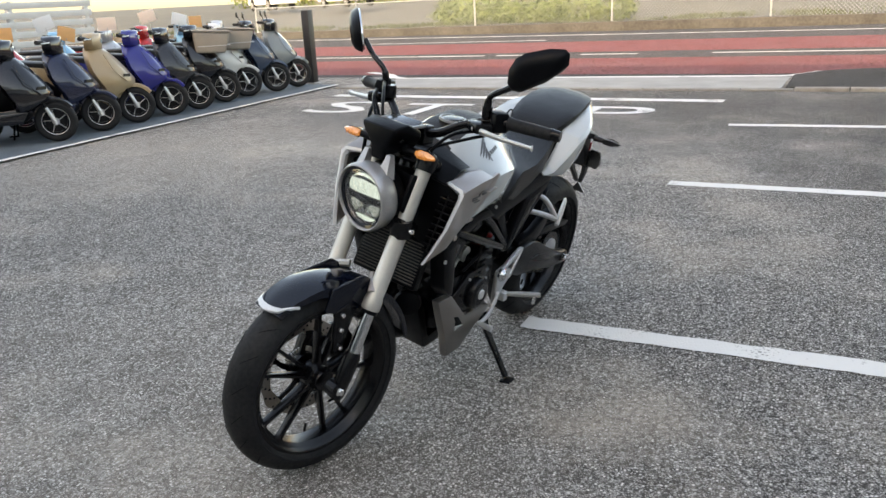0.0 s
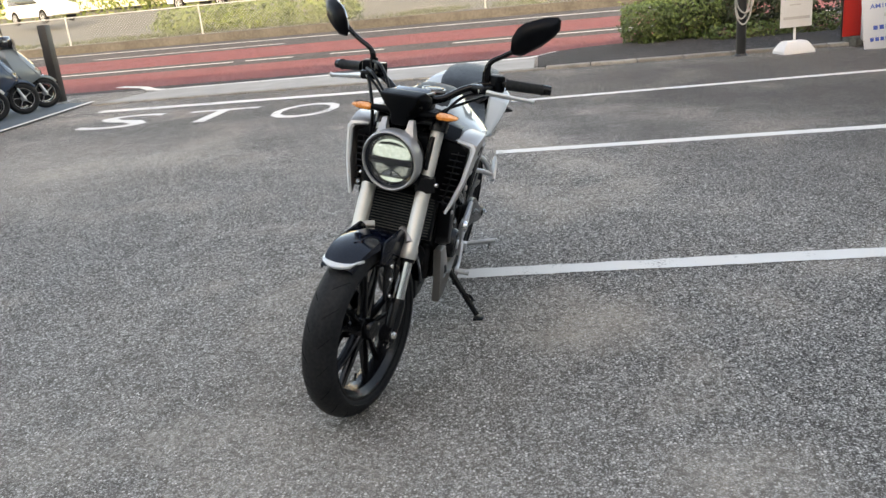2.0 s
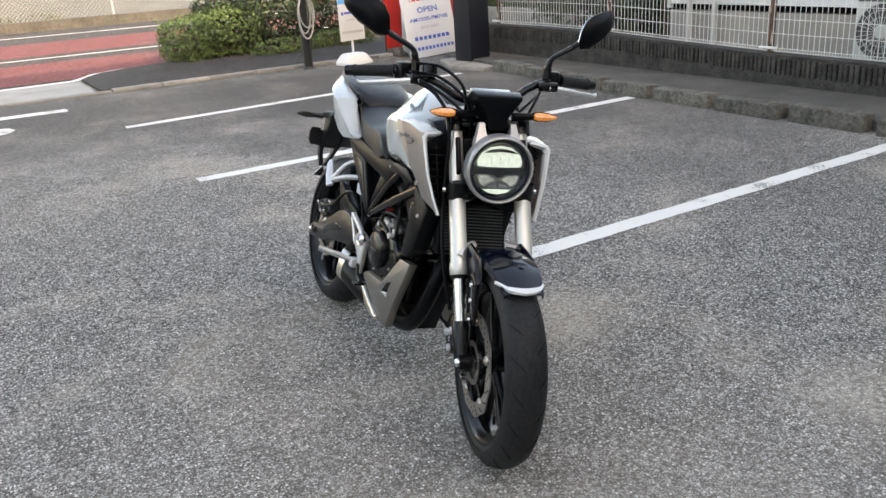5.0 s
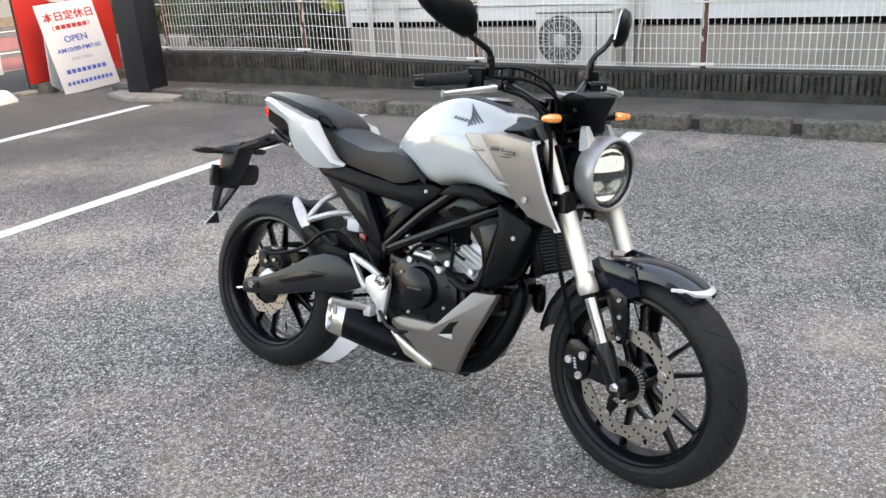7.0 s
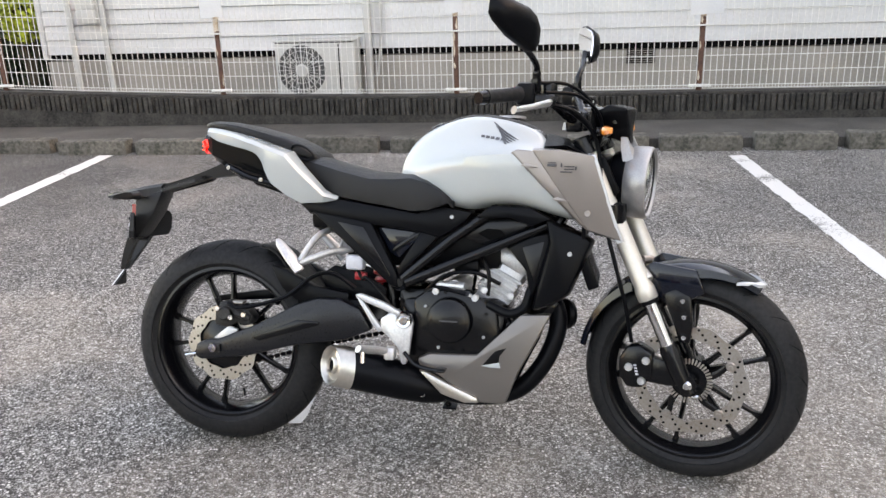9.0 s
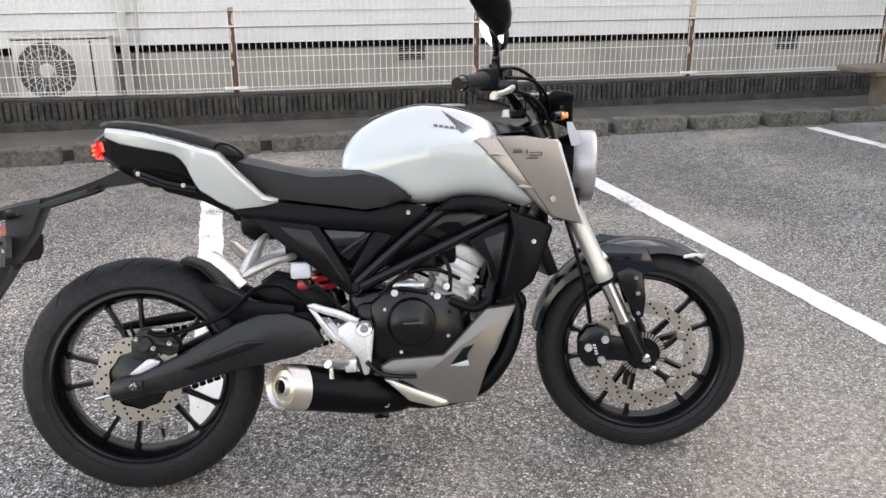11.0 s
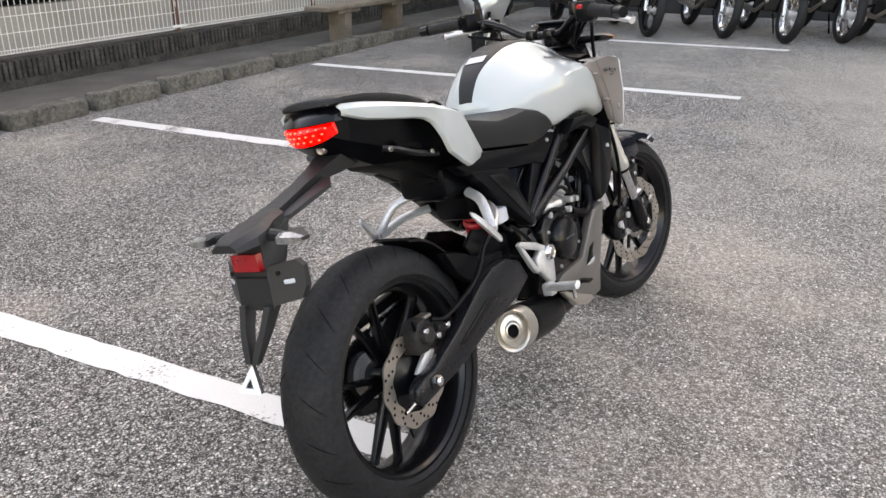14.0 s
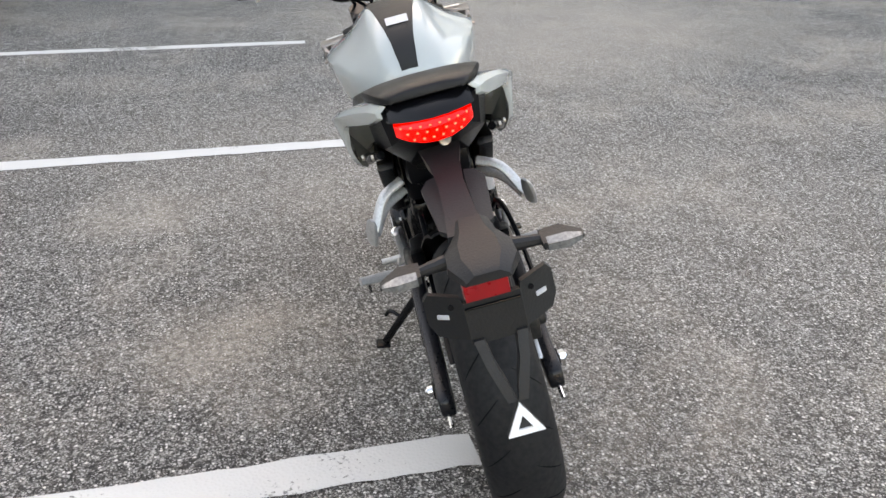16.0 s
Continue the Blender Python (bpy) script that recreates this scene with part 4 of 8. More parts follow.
# swingarm
for s in (-1, 1):
    o = [(-0.064, 0.292), (-0.058, 0.318), (-0.030, 0.330), (0.009, 0.334), (0.13, 0.385), (0.251, 0.449), (0.316, 0.470), (0.380, 0.470), (0.44, 0.445), (0.475, 0.388), (0.40, 0.355), (0.252, 0.331), (0.10, 0.290), (-0.043, 0.271), (-0.060, 0.276)]
    arm = pt("swingarm", prism(o, s * 0.100, s * 0.134, 0.010), ARM_GREY)
    part("arm_recess", prism([(0.115, 0.346), (0.255, 0.405), (0.325, 0.402), (0.318, 0.392), (0.140, 0.338)], s * 0.132, s * 0.138, 0.003), SATIN, arm)
    part("axle_plate", box(0.002, s * 0.137, 0.309, 0.034, 0.005, 0.026, 0.002), CAST_GREY, arm)
    part("axle_nut", lathe([(0, s * 0.155), (0.006, s * 0.155), (0.008, s * 0.150), (0.013, s * 0.150), (0.0135, s * 0.138), (0, s * 0.138)], 6 if s < 0 else 12, pose(0.0, 0, 0.311)), CHROME, arm)
    part("adjuster", tube([(-0.065, s * 0.118, 0.285), (-0.10, s * 0.118, 0.278)], 0.005, 8), CHROME, arm)
pt("swingarm_bridge", box(0.40, 0, 0.43, 0.12, 0.20, 0.075, 0.012), MATTE)

# rear brake caliper, hose
cal = pt("rear_caliper", merged(
    prism([(-0.010, 0.372), (-0.008, 0.420), (0.010, 0.442), (0.042, 0.446), (0.052, 0.430), (0.094, 0.424), (0.112, 0.402), (0.106, 0.380), (0.080, 0.372), (0.060, 0.384), (0.030, 0.366)], -0.114, -0.066, 0.007),
    lathe([(0, -0.132), (0.014, -0.132), (0.020, -0.128), (0.022, -0.112), (0, -0.112)], 22, pose(0.026, 0, 0.408)),
    tube([(0.060, -0.118, 0.412), (0.104, -0.116, 0.398)], [0.011, 0.009], 10)), CAST_GREY)
part("pad_spring", box(0.050, -0.090, 0.440, 0.050, 0.030, 0.008, 0.003), STEEL, cal)
part("bleed_nipple", tube([(0.002, -0.108, 0.430), (-0.006, -0.112, 0.452)], [0.005, 0.004], 8), MATTE, cal)
for x, z in ((0.01, 0.425), (0.09, 0.41), (0.05, 0.40)):
    part("pin", bolt(x, -0.13, z, 0.008), CHROME, cal)
part("caliper_bracket", prism([(-0.02, 0.330), (0.03, 0.37), (0.06, 0.36), (0.03, 0.325)], -0.104, -0.092, 0.003), ALLOY, cal)
pt("brake_hose", tube(curve([(0.04, -0.128, 0.44), (0.09, -0.138, 0.432), (0.22, -0.140, 0.47), (0.30, -0.13, 0.53), (0.36, -0.12, 0.54), (0.42, -0.11, 0.50)], 8), 0.006, 8), MATTE)

# hugger over the rear tyre
rings = []
for k in range(13):
    a = radians(69 - 63 * k / 12)
    rad = 0.322 + 0.006 * math.sin(k)
    hw = 0.058 + 0.028 * min(1, k / 4)
    rings.append([(rad * math.cos(a) * (1 if abs(y) < 0.9 else 0.985), y * hw, 0.311 + rad * math.sin(a) * (1 if abs(y) < 0.9 else 0.985)) for y in (-1, -0.8, -0.3, 0.3, 0.8, 1)] +
                 [((rad - 0.005) * math.cos(a) * (1 if abs(y) < 0.9 else 0.985), y * hw, 0.311 + (rad - 0.005) * math.sin(a) * (1 if abs(y) < 0.9 else 0.985)) for y in (1, 0.8, 0.3, -0.3, -0.8, -1)])
pt("rear_hugger", loft(rings), MATTE)
for s in (-1, 1):
    pt("hugger_side", prism([(0.165, 0.555), (0.21, 0.545), (0.30, 0.50), (0.40, 0.485), (0.40, 0.455), (0.25, 0.452), (0.20, 0.49)], s * 0.082, s * 0.112, 0.004), MATTE)

# tank
SECT = [
    (0.528, [(0, .846), (.030, .846), (.050, .842), (.065, .835), (.074, .822), (.072, .805), (.060, .79)]),
    (0.562, [(0, .918), (.034, .917), (.060, .900), (.086, .868), (.102, .830), (.098, .795), (.080, .768)]),
    (0.622, [(0, .959), (.045, .957), (.072, .938), (.110, .893), (.146, .846), (.136, .785), (.100, .748)]),
    (0.690, [(0, .984), (.056, .982), (.078, .963), (.116, .918), (.172, .864), (.160, .782), (.138, .730)]),
    (0.735, [(0, .993), (.064, .990), (.084, .970), (.124, .926), (.192, .872), (.174, .775), (.152, .722)]),
    (0.770, [(0, .994), (.068, .991), (.088, .971), (.127, .928), (.202, .876), (.186, .780), (.158, .724)]),
    (0.830, [(0, .986), (.070, .983), (.092, .964), (.128, .926), (.209, .881), (.202, .795), (.168, .738)]),
    (0.890, [(0, .970), (.070, .966), (.095, .948), (.128, .914), (.211, .880), (.206, .790), (.172, .734)]),
    (0.930, [(0, .950), (.068, .946), (.092, .930), (.124, .903), (.204, .868), (.198, .775), (.172, .726)]),
    (0.955, [(0, .915), (.060, .911), (.092, .898), (.124, .882), (.192, .846), (.190, .768), (.170, .718)]),
    (1.000, [(0, .870), (.050, .870), (.090, .864), (.124, .852), (.180, .802), (.178, .755), (.164, .708)]),
    (1.046, [(0, .850), (.050, .850), (.085, .842), (.120, .828), (.165, .778), (.166, .738), (.158, .696)]),
]


def tank_rings(grow=0.0):
    out = []
    for x, half in SECT:
        out.append([(x, -y - grow * (y > 0), z + grow) for y, z in half[::-1]] + [(x, y + grow * (y > 0), z + grow) for y, z in half[1:]])
    return out


tank_bm = loft(tank_rings())
_crease = tank_bm.edges.layers.float.new("crease_edge")
for e in tank_bm.edges:
    va, vb = e.verts
    for (xa, ha), (xb, hb_) in zip(SECT[2:], SECT[3:]):
        for k, hard in ((4, 0.45), (2, 0.25)):
            if all(min((q.co - Vector((xx, sg * hh[k][0], hh[k][1]))).length for sg in (-1, 1)) < 1e-4 for q, xx, hh in ((va, xa, ha), (vb, xb, hb_))) or all(min((q.co - Vector((xx, sg * hh[k][0], hh[k][1]))).length for sg in (-1, 1)) < 1e-4 for q, xx, hh in ((vb, xa, ha), (va, xb, hb_))):
                e[_crease] = hard
tank = pt("tank", tank_bm, PEARL, "pearl white fuel tank", smooth=60)
mod = tank.modifiers.new("round", "SUBSURF")
mod.levels = mod.render_levels = 2
bpy.context.view_layer.update()
_tank_mesh = tank.evaluated_get(bpy.context.evaluated_depsgraph_get()).to_mesh()
_tank_bvh = BVHTree.FromPolygons([v.co.copy() for v in _tank_mesh.vertices], [tuple(p.vertices) for p in _tank_mesh.polygons])
# dark strip along the top, laid on the tank
STRIP = material("dark grey textured strip", (0.016, 0.016, 0.0165), 0.45, 0.0, second=(0.010, 0.010, 0.0105), scale=14, fine=380, bump=0.3, specular=0.3)
strip_rings = []
for x, hw in ((0.536, .021), (0.545, .023), (0.556, .026), (0.575, .029), (0.61, .036), (0.65, .044), (0.70, .053), (0.735, .060), (0.775, .066), (0.82, .070), (0.86, .072), (0.90, .072), (0.94, .068), (0.962, .060)):
    tops = []
    for f in (-1, -0.75, -0.4, 0, 0.4, 0.75, 1):
        hit, normal, _, _ = _tank_bvh.ray_cast(Vector((x, hw * f, 1.3)), Vector((0, 0, -1)))
        if hit:
            tops.append(hit + Vector((0, 0, 0.0035 if abs(f) < 1 else 0.0022)))
    if len(tops) == 7:
        strip_rings.append([tuple(p) for p in tops] + [(p.x, p.y * 0.97, p.z - 0.012) for p in tops[::-1]])
part("tank_strip", loft(strip_rings), STRIP, tank, "dark textured strip", smooth=45)
_hit, _normal, _, _ = _tank_bvh.ray_cast(Vector((0.628, 0, 1.3)), Vector((0, 0, -1)))
part("warning_label", box(0, 0, 0, 0.030, 0.056, 0.0012), MILKY, tank, m=pose(0.628, 0, _hit.z + 0.0046, 0, -math.degrees(math.atan2(-_normal.x if _normal.z > 0 else _normal.x, abs(_normal.z))), 0))
part("fuel_cap", lathe([(0, 0.006), (0.022, 0.006), (0.034, 0.004), (0.038, -0.004), (0, -0.004)], 36, pose(0.835, 0, 0.988, 90, 0, 0) @ pose(0, 0, 0, 6, 0, 0)), SATIN, tank)
part("cap_ring", lathe([(0.036, 0.003), (0.041, 0.003), (0.042, -0.004), (0.036, -0.004)], 40, pose(0.835, 0, 0.988, 90, 0, 0), closed=True), BRUSHED, tank)


def on_tank(x, z, s, lift=0.0012):
    """The point of the tank's side at (x, z)."""
    hit, normal, _, _ = _tank_bvh.ray_cast(Vector((x, s * 0.6, z)), Vector((0, -s, 0)))
    return hit + normal * lift * (1 if normal.y * s > 0 else -1) if hit else Vector((x, s * 0.12, z))


def decal(rows, s):
    """A thin print that follows the tank; rows: pairs of (x, z)."""
    bm = bmesh.new()
    V = [[bm.verts.new(on_tank(x, z, s)) for x, z in pair] for pair in rows]
    for a, b in zip(V, V[1:]):
        bm.faces.new((a[0], a[1], b[1], b[0]))
    return bm


for s in (-1, 1):
    # wing emblem: five swept feathers over a row of small bars
    for k in range(5):
        a, b = Vector((0.800 + 0.008 * k, 0.968 - 0.0115 * k)), Vector((0.872 - 0.007 * k, 0.918 - 0.0030 * k))
        rows = []
        for i in range(7):
            f = i / 6
            c = a.lerp(b, f) + Vector((0, -0.004 * math.sin(math.pi * f)))
            w = 0.0017 * math.sin(math.pi * min(1, f * 0.85 + 0.12)) + 0.0004
            rows.append(((c.x + w * .6, c.y + w), (c.x - w * .6, c.y - w)))
        part("emblem_feather", decal(rows, s), DECAL, tank, smooth=0)
    for k in range(5):
        x = 0.772 + 0.0135 * k
        part("emblem_bar", decal([((x, 0.932 - .0022 * k), (x, 0.925 - .0022 * k)), ((x + 0.010, 0.931 - .0022 * k), (x + 0.010, 0.924 - .0022 * k))], s), DECAL, tank, smooth=0)

# shrouds at the sides of the tank
def shell(points, faces, thick, s):
    """A bent panel: corner points (x, y, z) of the left side, drawn in by thick, mirrored for s = -1."""
    bm = bmesh.new()
    vo = [bm.verts.new((x, s * y, z)) for x, y, z in points]
    vi = [bm.verts.new((x - thick * 0.3, s * (y - thick), z - thick * 0.25)) for x, y, z in points]
    count = collections.Counter()
    for f in faces:
        bm.faces.new([vo[k] for k in f]), bm.faces.new([vi[k] for k in f[::-1]])
        for k in range(len(f)):
            count[frozenset((f[k], f[(k + 1) % len(f)]))] += 1
    for f in faces:
        for k in range(len(f)):
            i, j = f[k], f[(k + 1) % len(f)]
            if count[frozenset((i, j))] == 1:
                bm.faces.new((vo[i], vo[j], vi[j], vi[i]))
    bmesh.ops.recalc_face_normals(bm, faces=bm.faces)
    return rounded(bm, 0.0035, 2, 14)


for s in (-1, 1):
    sh = pt("shroud", shell([(.918, .217, .890), (.985, .222, .892), (1.072, .216, .877), (1.108, .200, .770), (1.146, .168, .664), (1.062, .181, .690), (.990, .206, .788), (.918, .170, .898), (.990, .152, .896), (1.062, .152, .882)],
                            [(0, 1, 2, 3, 6), (6, 3, 4, 5), (0, 7, 8, 1), (1, 8, 9, 2)], 0.012, s), CHAMPAGNE, "champagne silver side shroud", smooth=20)
    part("shroud_rear", shell([(.862, .208, .886), (.878, .209, .893), (.920, .213, .889), (.990, .202, .787), (1.062, .177, .690), (1.046, .176, .702), (.985, .194, .762), (.905, .213, .842)],
                              [(0, 1, 2, 7), (7, 2, 3, 6), (6, 3, 4, 5)], 0.012, s), CHAMPAGNE, sh, smooth=20)
    pt("front_cover", shell([(.944, .040, .944), (.944, .150, .903), (1.000, .152, .906), (1.064, .156, .874), (1.064, .050, .890), (1.000, .040, .930)], [(0, 1, 2, 5), (5, 2, 3, 4)], 0.020, s), MATTE, smooth=20)
    for (x, y, z) in ((0.912, 0.208, 0.850), (0.992, 0.190, 0.766)):
        part("fin", prism([(x - 0.024, z + 0.002), (x - 0.010, z + 0.006), (x + 0.022, z - 0.002), (x + 0.008, z - 0.005), (x - 0.012, z - 0.004)], s * y, s * (y + 0.012), 0.002), CHAMPAGNE, sh)
    part("shroud_bolt", bolt(1.060, s * 0.200, 0.732, 0.009, 0.005, s), CHAMPAGNE, sh)
    for k, (x, z, w, h) in enumerate(((.968, .853, .024, .007), (.968, .859, .020, .002), (.992, .853, .004, .010), (1.012, .850, .026, .003), (1.012, .843, .026, .003), (1.028, .846, .004, .010), (1.004, .836, .030, .003))):
        part("badge_bar", box(x, s * 0.2195, z, w, 0.003, h, 0.0008), DECAL, sh)
    # white lip facing ahead, with the black grille inside
    lip = [((1.060, .152, .886), (1.058, .150, .874)), ((1.074, .206, .882), (1.070, .194, .866)), ((1.080, .2165, .868), (1.080, .200, .854)), ((1.110, .201, .770), (1.109, .187, .758)), ((1.134, .180, .700), (1.132, .168, .694)), ((1.150, .166, .660), (1.144, .156, .662))]
    part("shroud_lip", loft([[(x, s * y, z), (x + .004, s * (y + (u - y) * .5), z + (w - z) * .5), (v, s * u, w), (v - .014, s * u, w), (x - .014, s * (y - .004), z - .004)] for (x, y, z), (v, u, w) in lip]), LIP_WHITE, sh, "white lip", smooth=25)
    part("grille_panel", prism([(s * 0.010, .880), (s * 0.150, .874), (s * 0.188, .848), (s * 0.182, .75), (s * 0.160, .664), (s * 0.115, .66), (s * 0.020, .70)], 1.046, 1.056, 0.003, axis="x"), MATTE, sh)
    for k in range(9):
        z = 0.838 - 0.020 * k
        part("grille_slat", box(1.060 + .0035 * k, s * (0.160 - 0.0022 * k), z, 0.020, 0.046, 0.005, 0.001, segments=1), SATIN, sh)
    part("grille_upright", tube([(1.062, s * .160, .846), (1.080, s * .150, .76), (1.098, s * .138, .672)], 0.004, 6), SATIN, sh)

# black radiator side panels
for s in (-1, 1):
    o = [(.950, .722), (.985, .702), (1.055, .678), (1.084, .662), (1.022, .512), (.975, .480), (.917, .462), (.930, .540), (.958, .655)]
    i = [(.952, .715), (.987, .694), (1.048, .672), (1.070, .656), (1.014, .520), (.970, .490), (.926, .476), (.940, .545), (.966, .650)]
    if s > 0:
        o, i = [[(x - 0.045 * max(0, (x - 0.93) / 0.15), z) for x, z in q] for q in (o, i)]
    pan = pt("radiator_panel", prism(o, s * 0.110, s * 0.160, 0.008, inner=i), MATTE)
    part("inner_panel", prism([(.852, .632), (.905, .662), (.962, .676), (.962, .640), (.932, .530), (.915, .500), (.900, .575)], s * 0.104, s * 0.134, 0.006), MATTE, pan)
    part("panel_ridge", prism([(.890, .636), (.950, .655), (.924, .540), (.918, .560)], s * 0.132, s * 0.138, 0.003), SATIN, pan)
    part("panel_bolt", bolt(1.017, s * 0.160, 0.624, 0.0064, 0.005, s), ALLOY, pan)
radi = pt("radiator", box(1.055, 0, 0.60, 0.030, 0.23, 0.15, 0.004, pose(1.055, 0, 0.60, 0, -20, 0) @ pose(-1.055, 0, -0.60)), MATTE)
for k in range(14):
    part("radiator_fin", box(1.071, 0, 0.538 + 0.0095 * k, 0.006, 0.21, 0.0035, 0, pose(1.055, 0, 0.60, 0, -20, 0) @ pose(-1.055, 0, -0.60)), FIN_GREY, radi)

# frame tubes, side covers
for s in (-1, 1):
    fr = pt("frame_tube", tube([(0.560, s * 0.118, 0.535), (0.70, s * 0.128, 0.652), (0.825, s * 0.125, 0.742)], 0.0145, 12), SATIN)
    pt("frame_tube", tube([(0.570, s * 0.118, 0.525), (0.78, s * 0.135, 0.618), (0.965, s * 0.130, 0.702)], 0.0145, 12), SATIN)
    pt("tank_trim", prism([(.764, .712), (.812, .746), (.908, .744), (.968, .714), (.915, .694), (.862, .714)], s * 0.128, s * 0.171, 0.006), MATTE)
    plate = pt("frame_plate", prism([(.700, .664), (.760, .706), (.865, .718), (.915, .696), (.851, .656), (.790, .634)], s * 0.104, s * 0.120, 0.004), SATIN)
    part("plate_pocket", prism([(.768, .668), (.792, .682), (.830, .680), (.842, .665), (.800, .651)], s * 0.1195, s * 0.1215, 0.001), GAP_DARK, plate)
    pt("frame_pivot", lathe([(0, s * 0.132), (0.012, s * 0.132), (0.014, s * 0.126), (0.020, s * 0.130), (0.024, s * 0.124), (0.024, s * 0.09), (0, s * 0.09)], 24, pose(0.552, 0, 0.525)), SATIN)
    top = pt("side_cover", prism([(.250, .742), (.312, .742), (.367, .752), (.48, .735), (.599, .719), (.667, .740), (.752, .724), (.735, .700), (.690, .668), (.660, .652), (.625, .664), (.468, .684), (.33, .700), (.29, .712)], s * 0.095, s * 0.132, 0.005), MATTE)
    part("cover_leg", prism([(.296, .716), (.470, .688), (.543, .556), (.552, .508), (.528, .516), (.43, .600)], s * 0.100, s * 0.136, 0.006), MATTE, top)
    part("leg_ridge", prism([(.372, .690), (.450, .676), (.530, .545), (.524, .540)], s * 0.134, s * 0.139, 0.002), SATIN, top)
    part("cover_brace", prism([(.610, .668), (.662, .658), (.553, .544), (.541, .556)], s * 0.098, s * 0.127, 0.005), MATTE, top)
    part("recess_panel", prism([(.478, .676), (.612, .664), (.545, .590), (.520, .604)], s * 0.088, s * 0.104, 0.004), GLOSS, top)
    part("recess_rib", prism([(.520, .612), (.530, .604), (.604, .660), (.590, .664)], s * 0.102, s * 0.108, 0.002), SATIN, top)
    part("cover_bolt", bolt(0.698, s * 0.132, 0.711, 0.0058, 0.005, s), ALLOY, top)
pt("air_box", merged(box(0.62, 0, 0.64, 0.42, 0.17, 0.15, 0.02), box(0.50, 0, 0.70, 0.46, 0.15, 0.08, 0.02)), MATTE)
pt("head_pipe", tube([(1.02, 0, 0.93), (1.10, 0, 0.74)], 0.034, 18), SATIN)
for s in (-1, 1):
    pt("down_tube", tube([(1.05, s * 0.03, 0.80), (0.98, s * 0.09, 0.70), (0.93, s * 0.10, 0.56), (0.90, s * 0.09, 0.46)], 0.014, 10), SATIN)

# engine
eng = pt("engine", merged(
    box(0.70, 0, 0.385, 0.30, 0.215, 0.20, 0.03), box(0.62, 0, 0.46, 0.16, 0.18, 0.10, 0.02), box(0.80, 0, 0.36, 0.14, 0.18, 0.16, 0.03),
    box(0.94, 0.0, 0.47, 0.10, 0.12, 0.06, 0.02)), SATIN, "black engine with silver cylinder")
CYL = pose(0.827, 0, 0.530, 0, 28, 0)
cyl = part("cylinder", box(0, 0, -0.01, 0.092, 0.128, 0.12, 0.004, CYL), ALLOY, eng)
for k in range(6):
    part("cooling_fin", box(0, 0, -0.055 + 0.016 * k, 0.088 + 0.010 * (k % 3), 0.150 if k % 2 else 0.136, 0.008, 0.002, CYL, segments=1), ALLOY, cyl)
part("cylinder_head", box(0, 0, 0.070, 0.100, 0.150, 0.045, 0.010, CYL), ALLOY, eng)
part("valve_cover", box(0, 0, 0.118, 0.095, 0.125, 0.04, 0.012, CYL), SATIN, eng)
for s, r in ((-1, 0.062), (1, 0.056)):
    cx, cz = (0.697, 0.428) if s < 0 else (0.715, 0.40)
    cov = part("engine_cover", prism([(cx - 0.10, cz - 0.10), (cx - 0.105, cz + 0.05), (cx - 0.06, cz + 0.085), (cx + 0.05, cz + 0.085), (cx + 0.13, cz + 0.03), (cx + 0.14, cz - 0.06), (cx + 0.08, cz - 0.105)], s * 0.100, s * 0.124, 0.010), SATIN, eng)
    part("round_cover", lathe([(0, s * 0.152), (r * 0.70, s * 0.152), (r * 0.78, s * 0.149), (r * 0.94, s * 0.147), (r, s * 0.140), (r * 1.04, s * 0.118), (0, s * 0.118)], 44, pose(cx, 0, cz)), SATIN, eng)
    for k in range(8):
        a = 2 * math.pi * k / 8 + 0.3
        part("cover_bolt", bolt(cx + 0.012 + (r + 0.030) * math.cos(a), s * 0.123, cz - 0.004 + (r + 0.022) * math.sin(a), 0.0046, 0.007, s), ALLOY if k % 2 else SATIN, eng)
    part("cover_mark", box(cx, s * 0.1525, cz, 0.05, 0.001, 0.004) if s < 0 else lathe([(0, 0.156), (0.016, 0.156), (0.018, 0.152), (0, 0.152)], 20, pose(cx, 0, cz)), ALLOY if s > 0 else DECAL, eng)
part("water_pipe", tube(curve([(0.80, -0.115, 0.475), (0.86, -0.128, 0.455), (0.90, -0.125, 0.475), (0.915, -0.12, 0.52), (0.94, -0.10, 0.56)], 8), 0.013, 10), MATTE, eng)
part("starter", lathe([(0, -0.10), (0.026, -0.10), (0.028, -0.09), (0.028, 0.06), (0, 0.06)], 22, pose(0.70, 0, 0.510, 0, 0, 0)), ALLOY, eng)
part("throttle_body", merged(tube([(0.70, -0.03, 0.60), (0.80, -0.03, 0.585)], 0.030, 18), box(0.735, -0.085, 0.575, 0.07, 0.04, 0.04, 0.008)), MATTE, eng)
for pts in ([(0.62, -0.10, 0.50), (0.68, -0.12, 0.55), (0.76, -0.115, 0.56), (0.83, -0.10, 0.53)], [(0.60, -0.105, 0.48), (0.66, -0.125, 0.515), (0.74, -0.125, 0.50)], [(0.77, -0.105, 0.62), (0.80, -0.12, 0.56), (0.80, -0.122, 0.50)],
            [(0.84, -0.10, 0.64), (0.92, -0.11, 0.58), (0.925, -0.11, 0.50), (0.90, -0.115, 0.46)], [(0.60, 0.10, 0.50), (0.70, 0.12, 0.54), (0.80, 0.11, 0.50)], [(0.66, 0.10, 0.60), (0.72, 0.12, 0.55), (0.72, 0.115, 0.48)]):
    part("hose", tube(curve(pts, 6), 0.0055, 8), MATTE, eng)
